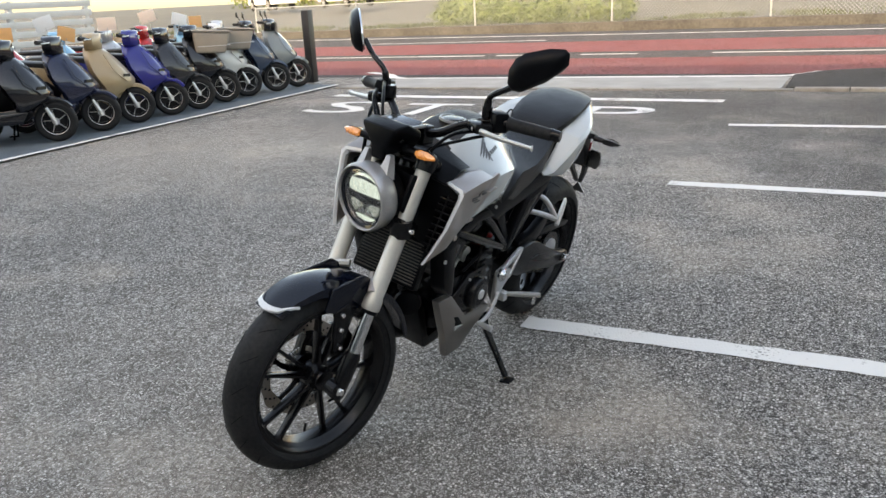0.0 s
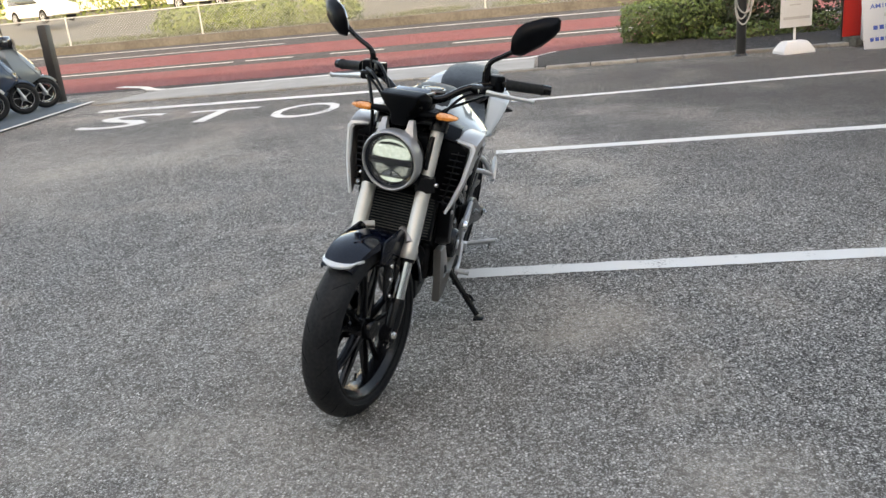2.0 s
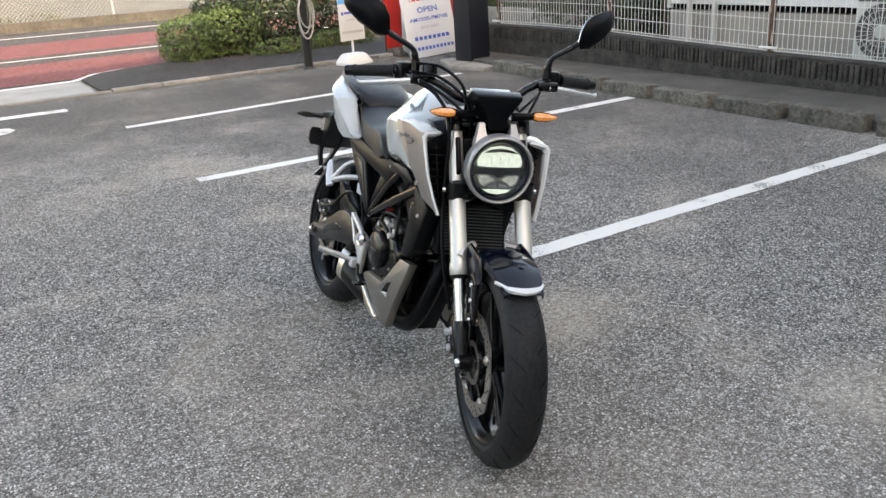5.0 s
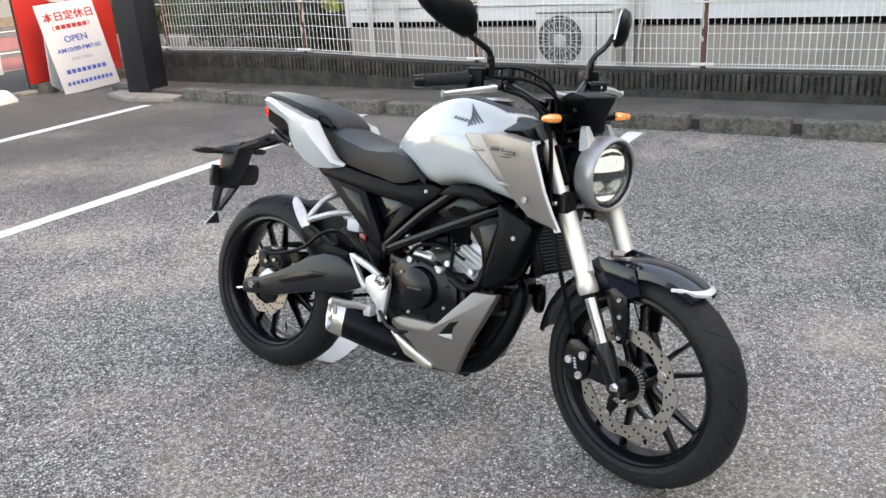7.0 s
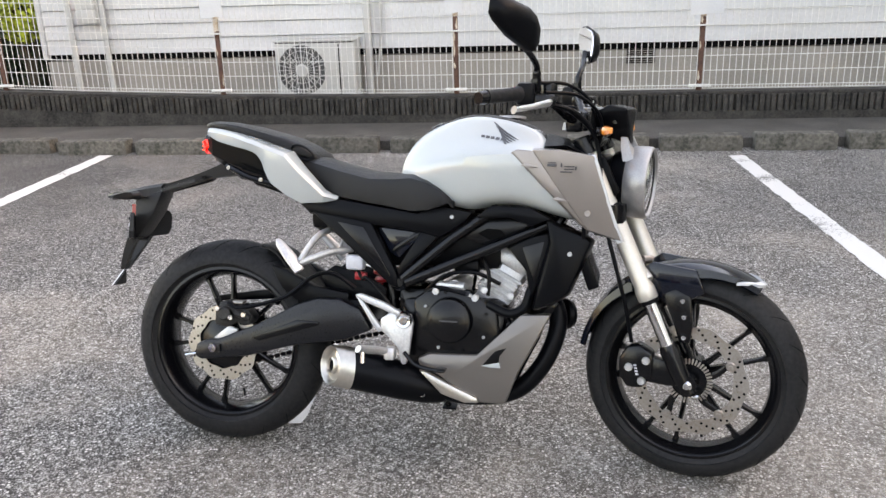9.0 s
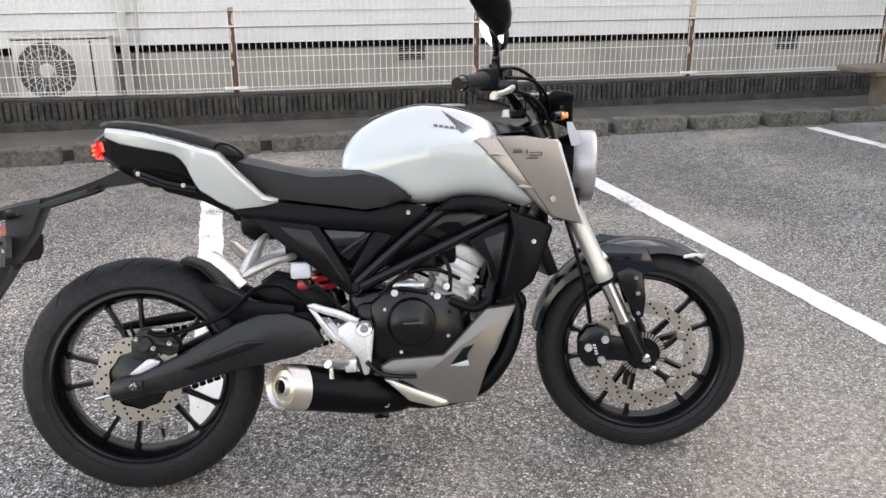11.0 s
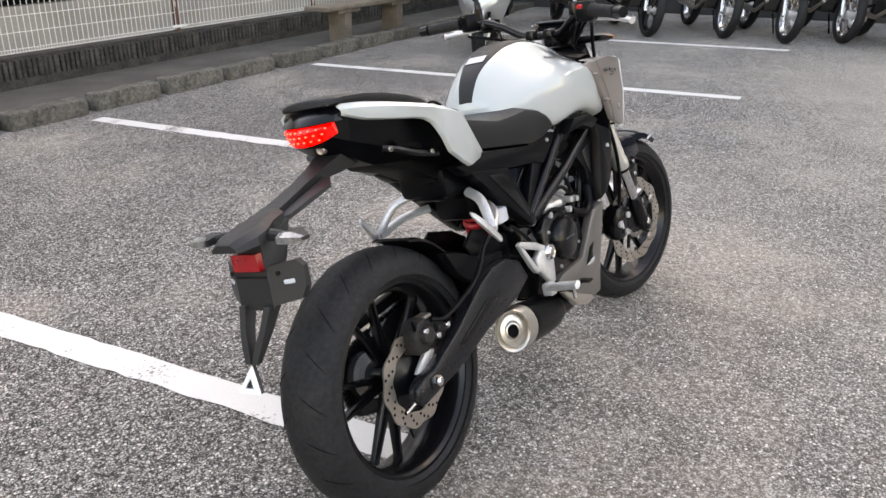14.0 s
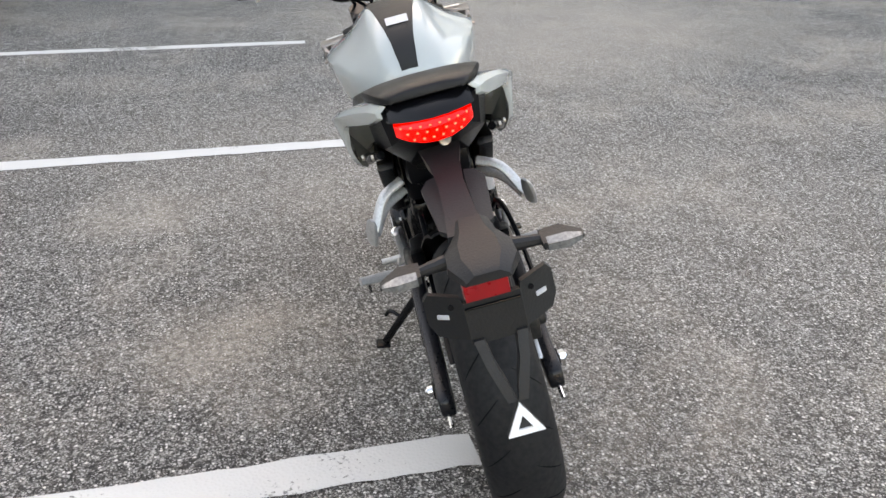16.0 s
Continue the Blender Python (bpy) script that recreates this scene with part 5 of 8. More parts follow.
for x, y, z in ((0.655, -0.118, 0.505), (0.765, -0.122, 0.492), (0.86, -0.10, 0.50), (0.79, -0.118, 0.515)):
    part("fitting", lathe([(0, -0.012), (0.009, -0.012), (0.010, -0.004), (0.010, 0.012), (0, 0.012)], 12, pose(x, y, z)), ALLOY, eng)
part("pipe_joint", tube([(0.655, -0.10, 0.522), (0.735, -0.118, 0.520)], 0.011, 10), ALLOY, eng)

# exhaust
def can_rings(rows):
    """Rows (x, y, z, radius, turn): rings across the can, each turned outwards by turn degrees."""
    out = []
    for x, y, z, r, turn in rows:
        n = Vector((-math.cos(radians(turn)), -math.sin(radians(turn)), 0.12)).normalized()
        side = n.cross(Vector((0, 0, 1))).normalized()
        up = side.cross(n)
        out.append([Vector((x, y, z)) + r * (0.94 * math.cos(2 * math.pi * k / 36) * side + 1.10 * math.sin(2 * math.pi * k / 36) * up) for k in range(36)])
    return out


ex = pt("exhaust", loft(can_rings([(0.690, -0.078, 0.212, 0.020, 8), (0.665, -0.082, 0.219, 0.034, 8), (0.62, -0.088, 0.229, 0.044, 8), (0.55, -0.096, 0.243, 0.050, 10), (0.45, -0.106, 0.263, 0.053, 14), (0.425, -0.109, 0.268, 0.0538, 22), (0.403, -0.1132, 0.2712, 0.0540, 34)])), MATTE, "black silencer with a bright steel end cap", smooth=50)
part("end_cap", loft(can_rings([(0.408, -0.1123, 0.2704, 0.0552, 33), (0.382, -0.119, 0.275, 0.0545, 46), (0.360, -0.126, 0.279, 0.0530, 52), (0.354, -0.129, 0.280, 0.050, 54), (0.357, -0.127, 0.280, 0.045, 54), (0.368, -0.119, 0.278, 0.041, 54),
                     (0.364, -0.122, 0.279, 0.037, 54), (0.362, -0.123, 0.279, 0.024, 54), (0.355, -0.128, 0.280, 0.021, 54), (0.354, -0.129, 0.280, 0.0170, 54), (0.366, -0.120, 0.278, 0.0155, 54)])), NICKEL, ex, "bright steel end cap", smooth=40)
part("outlet", loft(can_rings([(0.3600, -0.1245, 0.279, 0.0160, 54), (0.366, -0.121, 0.278, 0.0160, 54)])), GAP_DARK, ex)
part("can_bolt", bolt(0.622, -0.120, 0.214, 0.010, 0.006, -1), CHROME, ex)
part("heat_shield", prism([(.615, .288), (.64, .283), (.70, .255), (.78, .222), (.785, .207), (.745, .205), (.68, .225), (.66, .245)], -0.150, -0.125, 0.006), NICKEL, ex)
part("header_pipe", tube(curve([(0.92, -0.02, 0.50), (0.975, -0.03, 0.47), (0.985, -0.05, 0.40), (0.945, -0.06, 0.30), (0.87, -0.06, 0.225), (0.75, -0.07, 0.205), (0.65, -0.09, 0.225)], 8), 0.025, 16), MATTE, ex)
pt("horn", lathe([(0, 0.022), (0.020, 0.022), (0.040, 0.016), (0.044, 0.004), (0.040, -0.006), (0.020, -0.016), (0, -0.016)], 32, pose(1.00, 0.045, 0.435, 0, 0, -55)), MATTE, "round black horn")

# belly pan
for s in (-1, 1):
    o = [(.608, .318), (.640, .333), (.777, .337), (.893, .453), (.974, .459), (.932, .375), (.892, .299), (.857, .207), (.777, .207), (.687, .264), (.612, .302)]
    bp_ = pt("belly_pan", prism(o, s * 0.112, s * 0.140, 0.005, inner=[(x + (0.004 if x < 0.75 else -0.002), z) for x, z in o]), CHAMPAGNE_SHADED, "champagne belly panel with shade put into its colour")
    part("vent_inset", prism([(.792, .312), (.826, .352), (.856, .362), (.838, .338), (.836, .318)], s * 0.139, s * 0.1425, 0.001), DEEP, bp_)
    part("vent_edge", prism([(.788, .310), (.838, .322), (.842, .306), (.815, .306)], s * 0.140, s * 0.145, 0.002), PEARL, bp_)
pt("belly_bottom", prism([(.66, .245), (.777, .200), (.857, .200), (.90, .30), (.94, .38), (.90, .38), (.84, .24), (.70, .26)], -0.050, 0.050, 0.006), MATTE)

# foot controls
for s in (-1, 1):
    br = pt("footrest_bracket", merged(
        prism([(.430, .488), (.448, .492), (.520, .468), (.560, .446), (.556, .428), (.515, .448), (.455, .470)], s * 0.132, s * 0.148, 0.004),
        prism([(.430, .488), (.455, .470), (.500, .408), (.515, .395), (.500, .385), (.478, .410)], s * 0.132, s * 0.148, 0.004),
        prism([(.505, .425), (.545, .450), (.592, .440), (.598, .415), (.588, .335), (.580, .300), (.566, .300), (.556, .345), (.530, .372), (.505, .392)], s * 0.128, s * 0.148, 0.005)), ALLOY, "cast silver footrest bracket")
    part("pivot_boss", lathe([(0, s * 0.160), (0.010, s * 0.160), (0.013, s * 0.156), (0.020, s * 0.158), (0.024, s * 0.150), (0.024, s * 0.140), (0, s * 0.140)], 24, pose(0.572, 0, 0.424)), CHROME, br)
    peg = part("footrest", tube([(0.530, s * 0.150, 0.335), (0.505, s * 0.205, 0.348), (0.480, s * 0.268, 0.362)], [0.010, 0.014, 0.012], 10, flat=0.7), ALLOY, br)
    part("feeler", tube([(0.487, s * 0.250, 0.358), (0.488, s * 0.252, 0.322)], 0.006, 8), CHROME, peg)
    part("spring_joint", box(0.535, s * 0.150, 0.330, 0.03, 0.03, 0.035, 0.006), ALLOY, br)
    # passenger footrest carriers
    ca = pt("passenger_carrier", merged(
        tube(curve([(0.335, s * 0.090, 0.662), (0.312, s * 0.140, 0.640), (0.280, s * 0.178, 0.578)], 5), 0.0125, 10, flat=0.75),
        tube(curve([(0.405, s * 0.092, 0.610), (0.350, s * 0.145, 0.600), (0.280, s * 0.178, 0.572)], 5), 0.0125, 10, flat=0.75)), ALLOY, "polished passenger footrest carrier")
    part("passenger_footrest", tube([(0.212, s * 0.172, 0.636), (0.222, s * 0.176, 0.624), (0.255, s * 0.184, 0.588), (0.284, s * 0.190, 0.552)], [0.006, 0.014, 0.018, 0.015], 10, flat=0.5), ALLOY, ca)
pt("brake_pedal", merged(tube(curve([(0.575, -0.150, 0.335), (0.61, -0.160, 0.305), (0.655, -0.168, 0.296), (0.680, -0.172, 0.298)], 6), 0.006, 8), box(0.685, -0.182, 0.300, 0.028, 0.040, 0.008, 0.003)), SATIN)
pt("gear_lever", merged(tube(curve([(0.575, 0.150, 0.36), (0.64, 0.160, 0.30), (0.71, 0.165, 0.29)], 6), 0.007, 8), tube([(0.71, 0.160, 0.29), (0.71, 0.215, 0.29)], 0.010, 10)), ALLOY)
# rear shock and fluid bottle
shock = pt("rear_shock", merged(tube([(0.452, 0, 0.67), (0.506, 0, 0.43)], 0.020, 14), tube([(0.490, 0, 0.502), (0.500, 0, 0.46)], 0.036, 16)), SATIN)
coil = []
for k in range(86):
    f = k / 85
    c = Vector((0.462, 0, 0.63)).lerp(Vector((0.490, 0, 0.500)), f)
    a = 2 * math.pi * 5.6 * f
    coil.append((c.x + 0.031 * math.cos(a), 0.031 * math.sin(a), c.z + 0.009 * math.cos(a)))
pt("spring_guard", box(0.415, -0.052, 0.625, 0.07, 0.008, 0.07, 0.003), DEEP)
part("spring", tube(coil, 0.0085, 8), RED_SPRING, shock, "red coil spring")
pt("fluid_bottle", merged(box(0.420, -0.108, 0.574, 0.052, 0.035, 0.042, 0.008), tube([(0.448, -0.108, 0.580), (0.462, -0.108, 0.582)], 0.009, 10)), MILKY, "milky brake fluid bottle")
pt("bottle_hose", tube(curve([(0.425, -0.108, 0.555), (0.44, -0.115, 0.53), (0.46, -0.12, 0.53), (0.52, -0.13, 0.47), (0.54, -0.135, 0.42)], 6), 0.005, 8), MATTE)
pt("red_fitting", box(0.425, -0.075, 0.532, 0.036, 0.02, 0.024, 0.006), RED_SPRING)
for s in (-1, 1):
    pt("shock_cover", prism([(.300, .530), (.345, .560), (.440, .535), (.500, .500), (.500, .440), (.400, .450), (.320, .490)], s * 0.062, s * 0.074, 0.005), MATTE)
pt("battery_tray", merged(box(0.40, 0, 0.70, 0.24, 0.12, 0.10, 0.02), prism([(.28, .75), (.50, .72), (.50, .60), (.42, .62), (.33, .68)], -0.06, 0.06, 0.01)), MATTE)
# side stand, on the left
stand = pt("side_stand", tube([(0.590, 0.105, 0.250), (0.606, 0.186, 0.166), (0.622, 0.266, 0.082)], [0.013, 0.012, 0.011], 12), SATIN, "black side stand")
part("stand_foot", box(0, 0, 0, 0.046, 0.042, 0.009, 0.004), MATTE, stand, m=pose(0.626, 0.276, 0.073, LEAN_DEG, 0, 0))
part("stand_hook", tube(curve([(0.608, 0.200, 0.152), (0.640, 0.228, 0.165), (0.650, 0.246, 0.150)], 5), 0.006, 8), SATIN, stand)
part("stand_spring", tube([(0.57, 0.112, 0.26), (0.585, 0.150, 0.175)], 0.009, 8), MATTE, stand)

# seats
def cushion(stations, n=9, dome=0.020):
    """Stations (x, top, half width, bottom): a padded body with a softly domed top."""
    rings = []
    for x, zt, hw, zb in stations:
        ring = []
        for k in range(n):
            f = -1 + 2 * k / (n - 1)
            ring.append((x, f * hw, zt - dome * abs(f) ** 3 * min(1, hw / 0.08)))
        lip = dome * 1.75
        ring += [(x, hw * 1.03, zt - lip), (x, hw * 0.98, zb), (x, 0, zb), (x, -hw * 0.98, zb), (x, -hw * 1.03, zt - lip)]
        rings.append(ring)
    return loft(rings)


seat = pt("rider_seat", cushion([(0.195, .890, .070, .868), (0.22, .888, .088, .845), (0.30, .868, .108, .792), (0.38, .847, .126, .757), (0.46, .829, .138, .744), (0.53, .829, .143, .734), (0.585, .833, .150, .724), (0.63, .822, .158, .728), (0.665, .803, .162, .738), (0.69, .784, .160, .748), (0.706, .768, .150, .757)]), LEATHER, "black grained rider seat", smooth=50)
ps = pt("passenger_seat", cushion([(-0.058, .963, .062, .950), (-0.054, .967, .070, .948), (-0.026, .970, .088, .946), (0.02, .967, .102, .942), (0.08, .957, .112, .928), (0.15, .940, .114, .906), (0.20, .926, .108, .890), (0.245, .907, .098, .872), (0.28, .887, .084, .862), (0.294, .870, .074, .860)], dome=0.009), LEATHER, "black grained passenger pad", smooth=50)
part("seat_strap", tube(curve([(0.218, -0.098, 0.885), (0.235, -0.108, 0.900), (0.265, -0.106, 0.893), (0.290, -0.106, 0.870), (0.272, -0.109, 0.858), (0.238, -0.110, 0.870), (0.218, -0.104, 0.884)], 6), 0.0035, 6), MATTE, ps)

# tail
for s in (-1, 1):
    stations = [(-.040, .948, .086, .942, .096, .926, .094), (.000, .944, .098, .937, .112, .908, .112), (.06, .934, .106, .925, .142, .894, .138), (.110, .922, .110, .911, .168, .884, .158), (.136, .914, .111, .904, .178, .876, .166),
                (.152, .909, .111, .899, .183, .864, .170), (.163, .905, .112, .895, .185, .848, .172), (.172, .902, .112, .892, .187, .828, .176), (.182, .899, .113, .889, .189, .806, .175), (.192, .896, .113, .885, .190, .790, .173), (.212, .890, .114, .879, .190, .776, .171),
                (.236, .882, .116, .870, .189, .758, .169), (.275, .838, .122, .826, .178, .738, .161), (.337, .774, .124, .764, .156, .742, .146), (.374, .758, .124, .755, .138, .749, .130)]
    P = []
    for x, z0, y0, z1, y1, z2, y2 in stations:
        P += [(x, y0, z0), (x, y1 - .012, z1 + .004), (x, y1, z1 - .006), (x, y1 * .55 + y2 * .45, z1 * .55 + z2 * .45), (x, y2, z2)]
    n = len(stations)
    pt("tail_cowl", shell(P, [(5 * i + k, 5 * i + k + 1, 5 * i + k + 6, 5 * i + k + 5) for i in range(n - 1) for k in range(4)], 0.010, s), PEARL, "pearl white tail cowl", smooth=40)
tail = pt("tail_core", loft([
    [(-0.060, y * .066, z) for y, z in ((-1, .925), (1, .925), (.9, .885), (.3, .868), (-.3, .868), (-.9, .885))],
    [(-0.030, y * .092, z) for y, z in ((-1, .935), (1, .935), (.9, .868), (.4, .848), (-.4, .848), (-.9, .868))],
    [(0.05, y * .116, z) for y, z in ((-1, .918), (1, .918), (.85, .838), (.5, .800), (-.5, .800), (-.85, .838))],
    [(0.17, y * .122, z) for y, z in ((-1, .885), (1, .885), (.95, .812), (.5, .784), (-.5, .784), (-.95, .812))],
    [(0.34, y * .085, z) for y, z in ((-1, .780), (1, .780), (.9, .745), (.5, .720), (-.5, .720), (-.9, .745))]]), MATTE, smooth=20)
for s in (-1, 1):
    part("tail_slot", prism([(.066, .846), (.150, .822), (.158, .808), (.080, .828)], s * 0.112, s * 0.118, 0.002), GAP_DARK, tail)
    part("grab_rail", tube(curve([(.030, s * .108, .836), (.060, s * .124, .826), (.110, s * .134, .806), (.180, s * .138, .790)], 5), 0.009, 8), SATIN, tail)
    for x, y, z in ((.040, .122, .832), (.150, .146, .800)):
        part("rail_bolt", bolt(x, s * y, z, 0.006, 0.005, s), STEEL, tail)
lamp_rings = []
for f in (-1, -0.9, -0.72, -0.36, 0, 0.36, 0.72, 0.9, 1):
    y = 0.070 * f
    x = -0.086 + 0.030 * f * f
    zt, zb = 0.915, 0.874 + 0.016 * abs(f) ** 2.5
    lamp_rings.append([(x, y, zt), (x - 0.009, y, (zt + zb) / 2 + 0.008), (x - 0.001, y, zb), (x + 0.022, y, zb + 0.003), (x + 0.022, y, zt - 0.002)])
tl = part("tail_light", loft(lamp_rings), RED_LENS, tail, "lit red tail light", smooth=50)
for row in range(3):
    for k in range(8 - row):
        f = -0.84 + 1.68 * (k + 0.5 * row * 0.9) / 7
        part("diode", box(-0.0935 + 0.030 * f * f, 0.070 * f, 0.907 - 0.011 * row, 0.004, 0.0045, 0.0035, 0.001), RED_DIODE, tl)
hood_rings = []
for f in (-1.25, -1.12, -1, -0.72, -0.36, 0, 0.36, 0.72, 1, 1.12, 1.25):
    g = max(0, abs(f) - 1) / 0.25
    x, y = -0.090 + 0.030 * min(1, f * f) + 0.085 * g, (0.076 * min(1, abs(f)) + 0.024 * g) * (1 if f > 0 else -1)
    hood_rings.append([(x, y, .917 - .008 * g), (x + 0.006, y, .925 - .004 * g), (x + 0.034, y, .944 - .012 * g), (x + 0.050, y * .9, .944 - .012 * g), (x + 0.044, y * .9, .920 - .008 * g)])
part("lamp_hood", loft(hood_rings), SATIN, tail, "dark grey hood strip", smooth=35)
part("seat_lock", lathe([(0, -0.004), (0.006, -0.004), (0.010, -0.005), (0.012, -0.001), (0.012, 0.006), (0, 0.006)], 20, pose(-0.050, -0.012, 0.862, 0, 0, -90)), STEEL, tail)
pt("under_tail", merged(prism([(.06, .81), (.17, .80), (.30, .76), (.36, .71), (.34, .67), (.28, .705), (.18, .758), (.09, .785)], -0.058, 0.058, 0.008), box(0.29, 0, 0.722, 0.08, 0.10, 0.04, 0.012)), DEEP)

# licence plate bracket arm
fa = pt("fender_arm", loft([
    [(0.04, y * .046, z) for y, z in ((-1, .862), (1, .862), (.8, .815), (-.8, .815))],
    [(-0.030, y * .038, z) for y, z in ((-1, .842), (1, .842), (.8, .806), (-.8, .806))],
    [(-0.070, y * .028, z) for y, z in ((-1, .827), (1, .827), (.8, .802), (-.8, .802))],
    [(-0.124, y * .023, z) for y, z in ((-1, .808), (1, .808), (.8, .786), (-.8, .786))],
    [(-0.20, y * .026, z) for y, z in ((-1, .784), (1, .784), (.8, .762), (-.8, .762))],
    [(-0.255, y * .032, z) for y, z in ((-1, .770), (1, .770), (1, .742), (-1, .742))]]), ARM_PLASTIC, "matte black plate bracket arm", smooth=20)
TAIL_Y = -0.010
for q in (-1, 1):
    part("arm_lug", loft([[(x, TAIL_Y * .5 + q * y, z) for y, z in ((y0, z0), (y1, z0 - .004), (y1, z0 - .013), (y0, z0 - .016))] for x, y0, y1, z0 in ((-.228, .022, .030, .766), (-.215, .022, .046, .770), (-.100, .022, .058, .802), (-.082, .024, .044, .810))]), ARM_PLASTIC, fa)
head = part("arm_head", loft([[(x, TAIL_Y + y * hw, z) for y, z in ((-.55, zt), (.55, zt), (.95, zt - .010), (1, zb), (-1, zb), (-.95, zt - .010))] for x, hw, zt, zb in (
    (-.222, .032, .782, .748), (-.258, .038, .776, .742), (-.288, .056, .769, .738), (-.322, .058, .761, .736), (-.354, .040, .753, .732), (-.362, .036, .748, .733))]), ARM_PLASTIC, fa, smooth=20)
for s in (-1, 1):
    ind = part("rear_indicator", merged(tube([(-0.285, TAIL_Y + s * 0.055, 0.744), (-0.292, TAIL_Y + s * 0.100, 0.743)], [0.013, 0.009], 10), loft([
        [(x - 0.298, TAIL_Y + s * 0.098, 0.742 + z) for x, z in ((-.020, -.006), (-.020, .006), (.020, .011), (.020, -.009))],
        [(x - 0.300, TAIL_Y + s * 0.132, 0.742 + z) for x, z in ((-.024, -.006), (-.024, .007), (.022, .013), (.022, -.010))],
        [(x - 0.302, TAIL_Y + s * 0.164, 0.741 + z) for x, z in ((-.010, -.003), (-.010, .003), (.006, .004), (.006, -.003))]])), ARM_PLASTIC, fa)
    part("lens", loft([[(x - 0.302, TAIL_Y + s * 0.104, 0.742 + z) for x, z in ((-.022, -.006), (-.022, .006), (-.008, .012), (-.008, -.010))],
                       [(x - 0.304, TAIL_Y + s * 0.136, 0.742 + z) for x, z in ((-.025, -.006), (-.025, .007), (-.008, .013), (-.008, -.011))],
                       [(x - 0.304, TAIL_Y + s * 0.161, 0.741 + z) for x, z in ((-.011, -.003), (-.011, .003), (-.002, .004), (-.002, -.003))]]), CLEAR_LENS, ind, "clear grey lens")
part("holder_back", prism([(-.306, .734), (-.212, .764), (-.244, .690), (-.292, .624), (-.312, .606)], TAIL_Y - 0.038, TAIL_Y + 0.038, 0.007), ARM_PLASTIC, fa)
part("plate_lamp", loft([[(x, TAIL_Y + .004 + y * w, z) for y in (-1, 1) for z in ((.716, .682) if y < 0 else (.682, .716))] for x, w in ((-.320, .036), (-.305, .038))]), RED_REFLECTOR, fa, "red reflector")
# wing plate, its ends swept ahead
hol = part("plate_holder", loft([[(x - .006, TAIL_Y + y, z0), (x - .008, TAIL_Y + y, (z0 + z1) / 2), (x - .012, TAIL_Y + y, z1), (x + .004, TAIL_Y + y, z1), (x + .006, TAIL_Y + y, z0)] for y, x, z0, z1 in (
    (-.108, -.272, .680, .640), (-.098, -.278, .694, .620), (-.096, -.280, .694, .618), (-.050, -.306, .690, .613), (-.047, -.310, .680, .604), (.047, -.310, .680, .604), (.050, -.306, .690, .613), (.096, -.280, .694, .618), (.098, -.278, .694, .620), (.108, -.272, .680, .640))]), ARM_PLASTIC, fa, smooth=20)
part("holder_ridge", prism([(TAIL_Y - .046, .672), (TAIL_Y + .046, .672), (TAIL_Y + .046, .668), (TAIL_Y - .046, .668)], -0.3225, -0.316, 0.002, axis="x"), SATIN, hol)
for q in (-1, 1):
    part("slot", box(0, 0, 0, 0.004, 0.022, 0.009, 0.003), MILKY, hol, "pale oval slot", m=pose(-0.2975, TAIL_Y + q * 0.082, 0.655, 0, 0, q * -30))
    part("stud", lathe([(0, -0.003), (0.004, -0.003), (0.005, 0.002), (0, 0.002)], 10, pose(-0.306, TAIL_Y + q * 0.066, 0.674, 0, 0, 90)), SATIN, hol)
    part("strut", loft([[(x - d, TAIL_Y + q * y - w, z), (x - d, TAIL_Y + q * y + w, z), (x + d, TAIL_Y + q * y + w, z), (x + d, TAIL_Y + q * y - w, z)] for x, y, z, d, w in ((-.312, .036, .614, .016, .009), (-.335, .028, .572, .013, .008), (-.352, .017, .540, .010, .009), (-.366, .009, .512, .006, .008))]), ARM_PLASTIC, hol, smooth=20)
tri = [(0.0, .509), (.031, .462), (-.031, .462)]
trii = [(0.0, .490), (.013, .470), (-.013, .470)]
bm = bmesh.new()
for x in (-0.374, -0.370):
    vo = [bm.verts.new((x - (.509 - z) * .45, TAIL_Y + y, z)) for y, z in tri]
    vi = [bm.verts.new((x - (.509 - z) * .45, TAIL_Y + y, z)) for y, z in trii]
    for k in range(3):
        bm.faces.new((vo[k], vo[(k + 1) % 3], vi[(k + 1) % 3], vi[k]))
bm.verts.ensure_lookup_table()
for k in range(3):
    q = (k + 1) % 3
    v = bm.verts
    bm.faces.new((v[k], v[q], v[6 + q], v[6 + k])), bm.faces.new((v[3 + k], v[3 + q], v[9 + q], v[9 + k]))
part("triangle_mark", bm, REFLECT_WHITE, hol, "white triangle mark", smooth=0)
part("mark_back", moved(prism(tri, -0.3695, -0.362, axis="x"), Matrix(((1, 0, .45, -.509 * .45), (0, 1, 0, TAIL_Y), (0, 0, 1, 0), (0, 0, 0, 1)))), ARM_PLASTIC, hol)

# ---- fork, front mudguard, steering ----
def fork_pt(z, s, r=0.0, y=0.098):
    return (fork_x(z) + r, s * y, z)


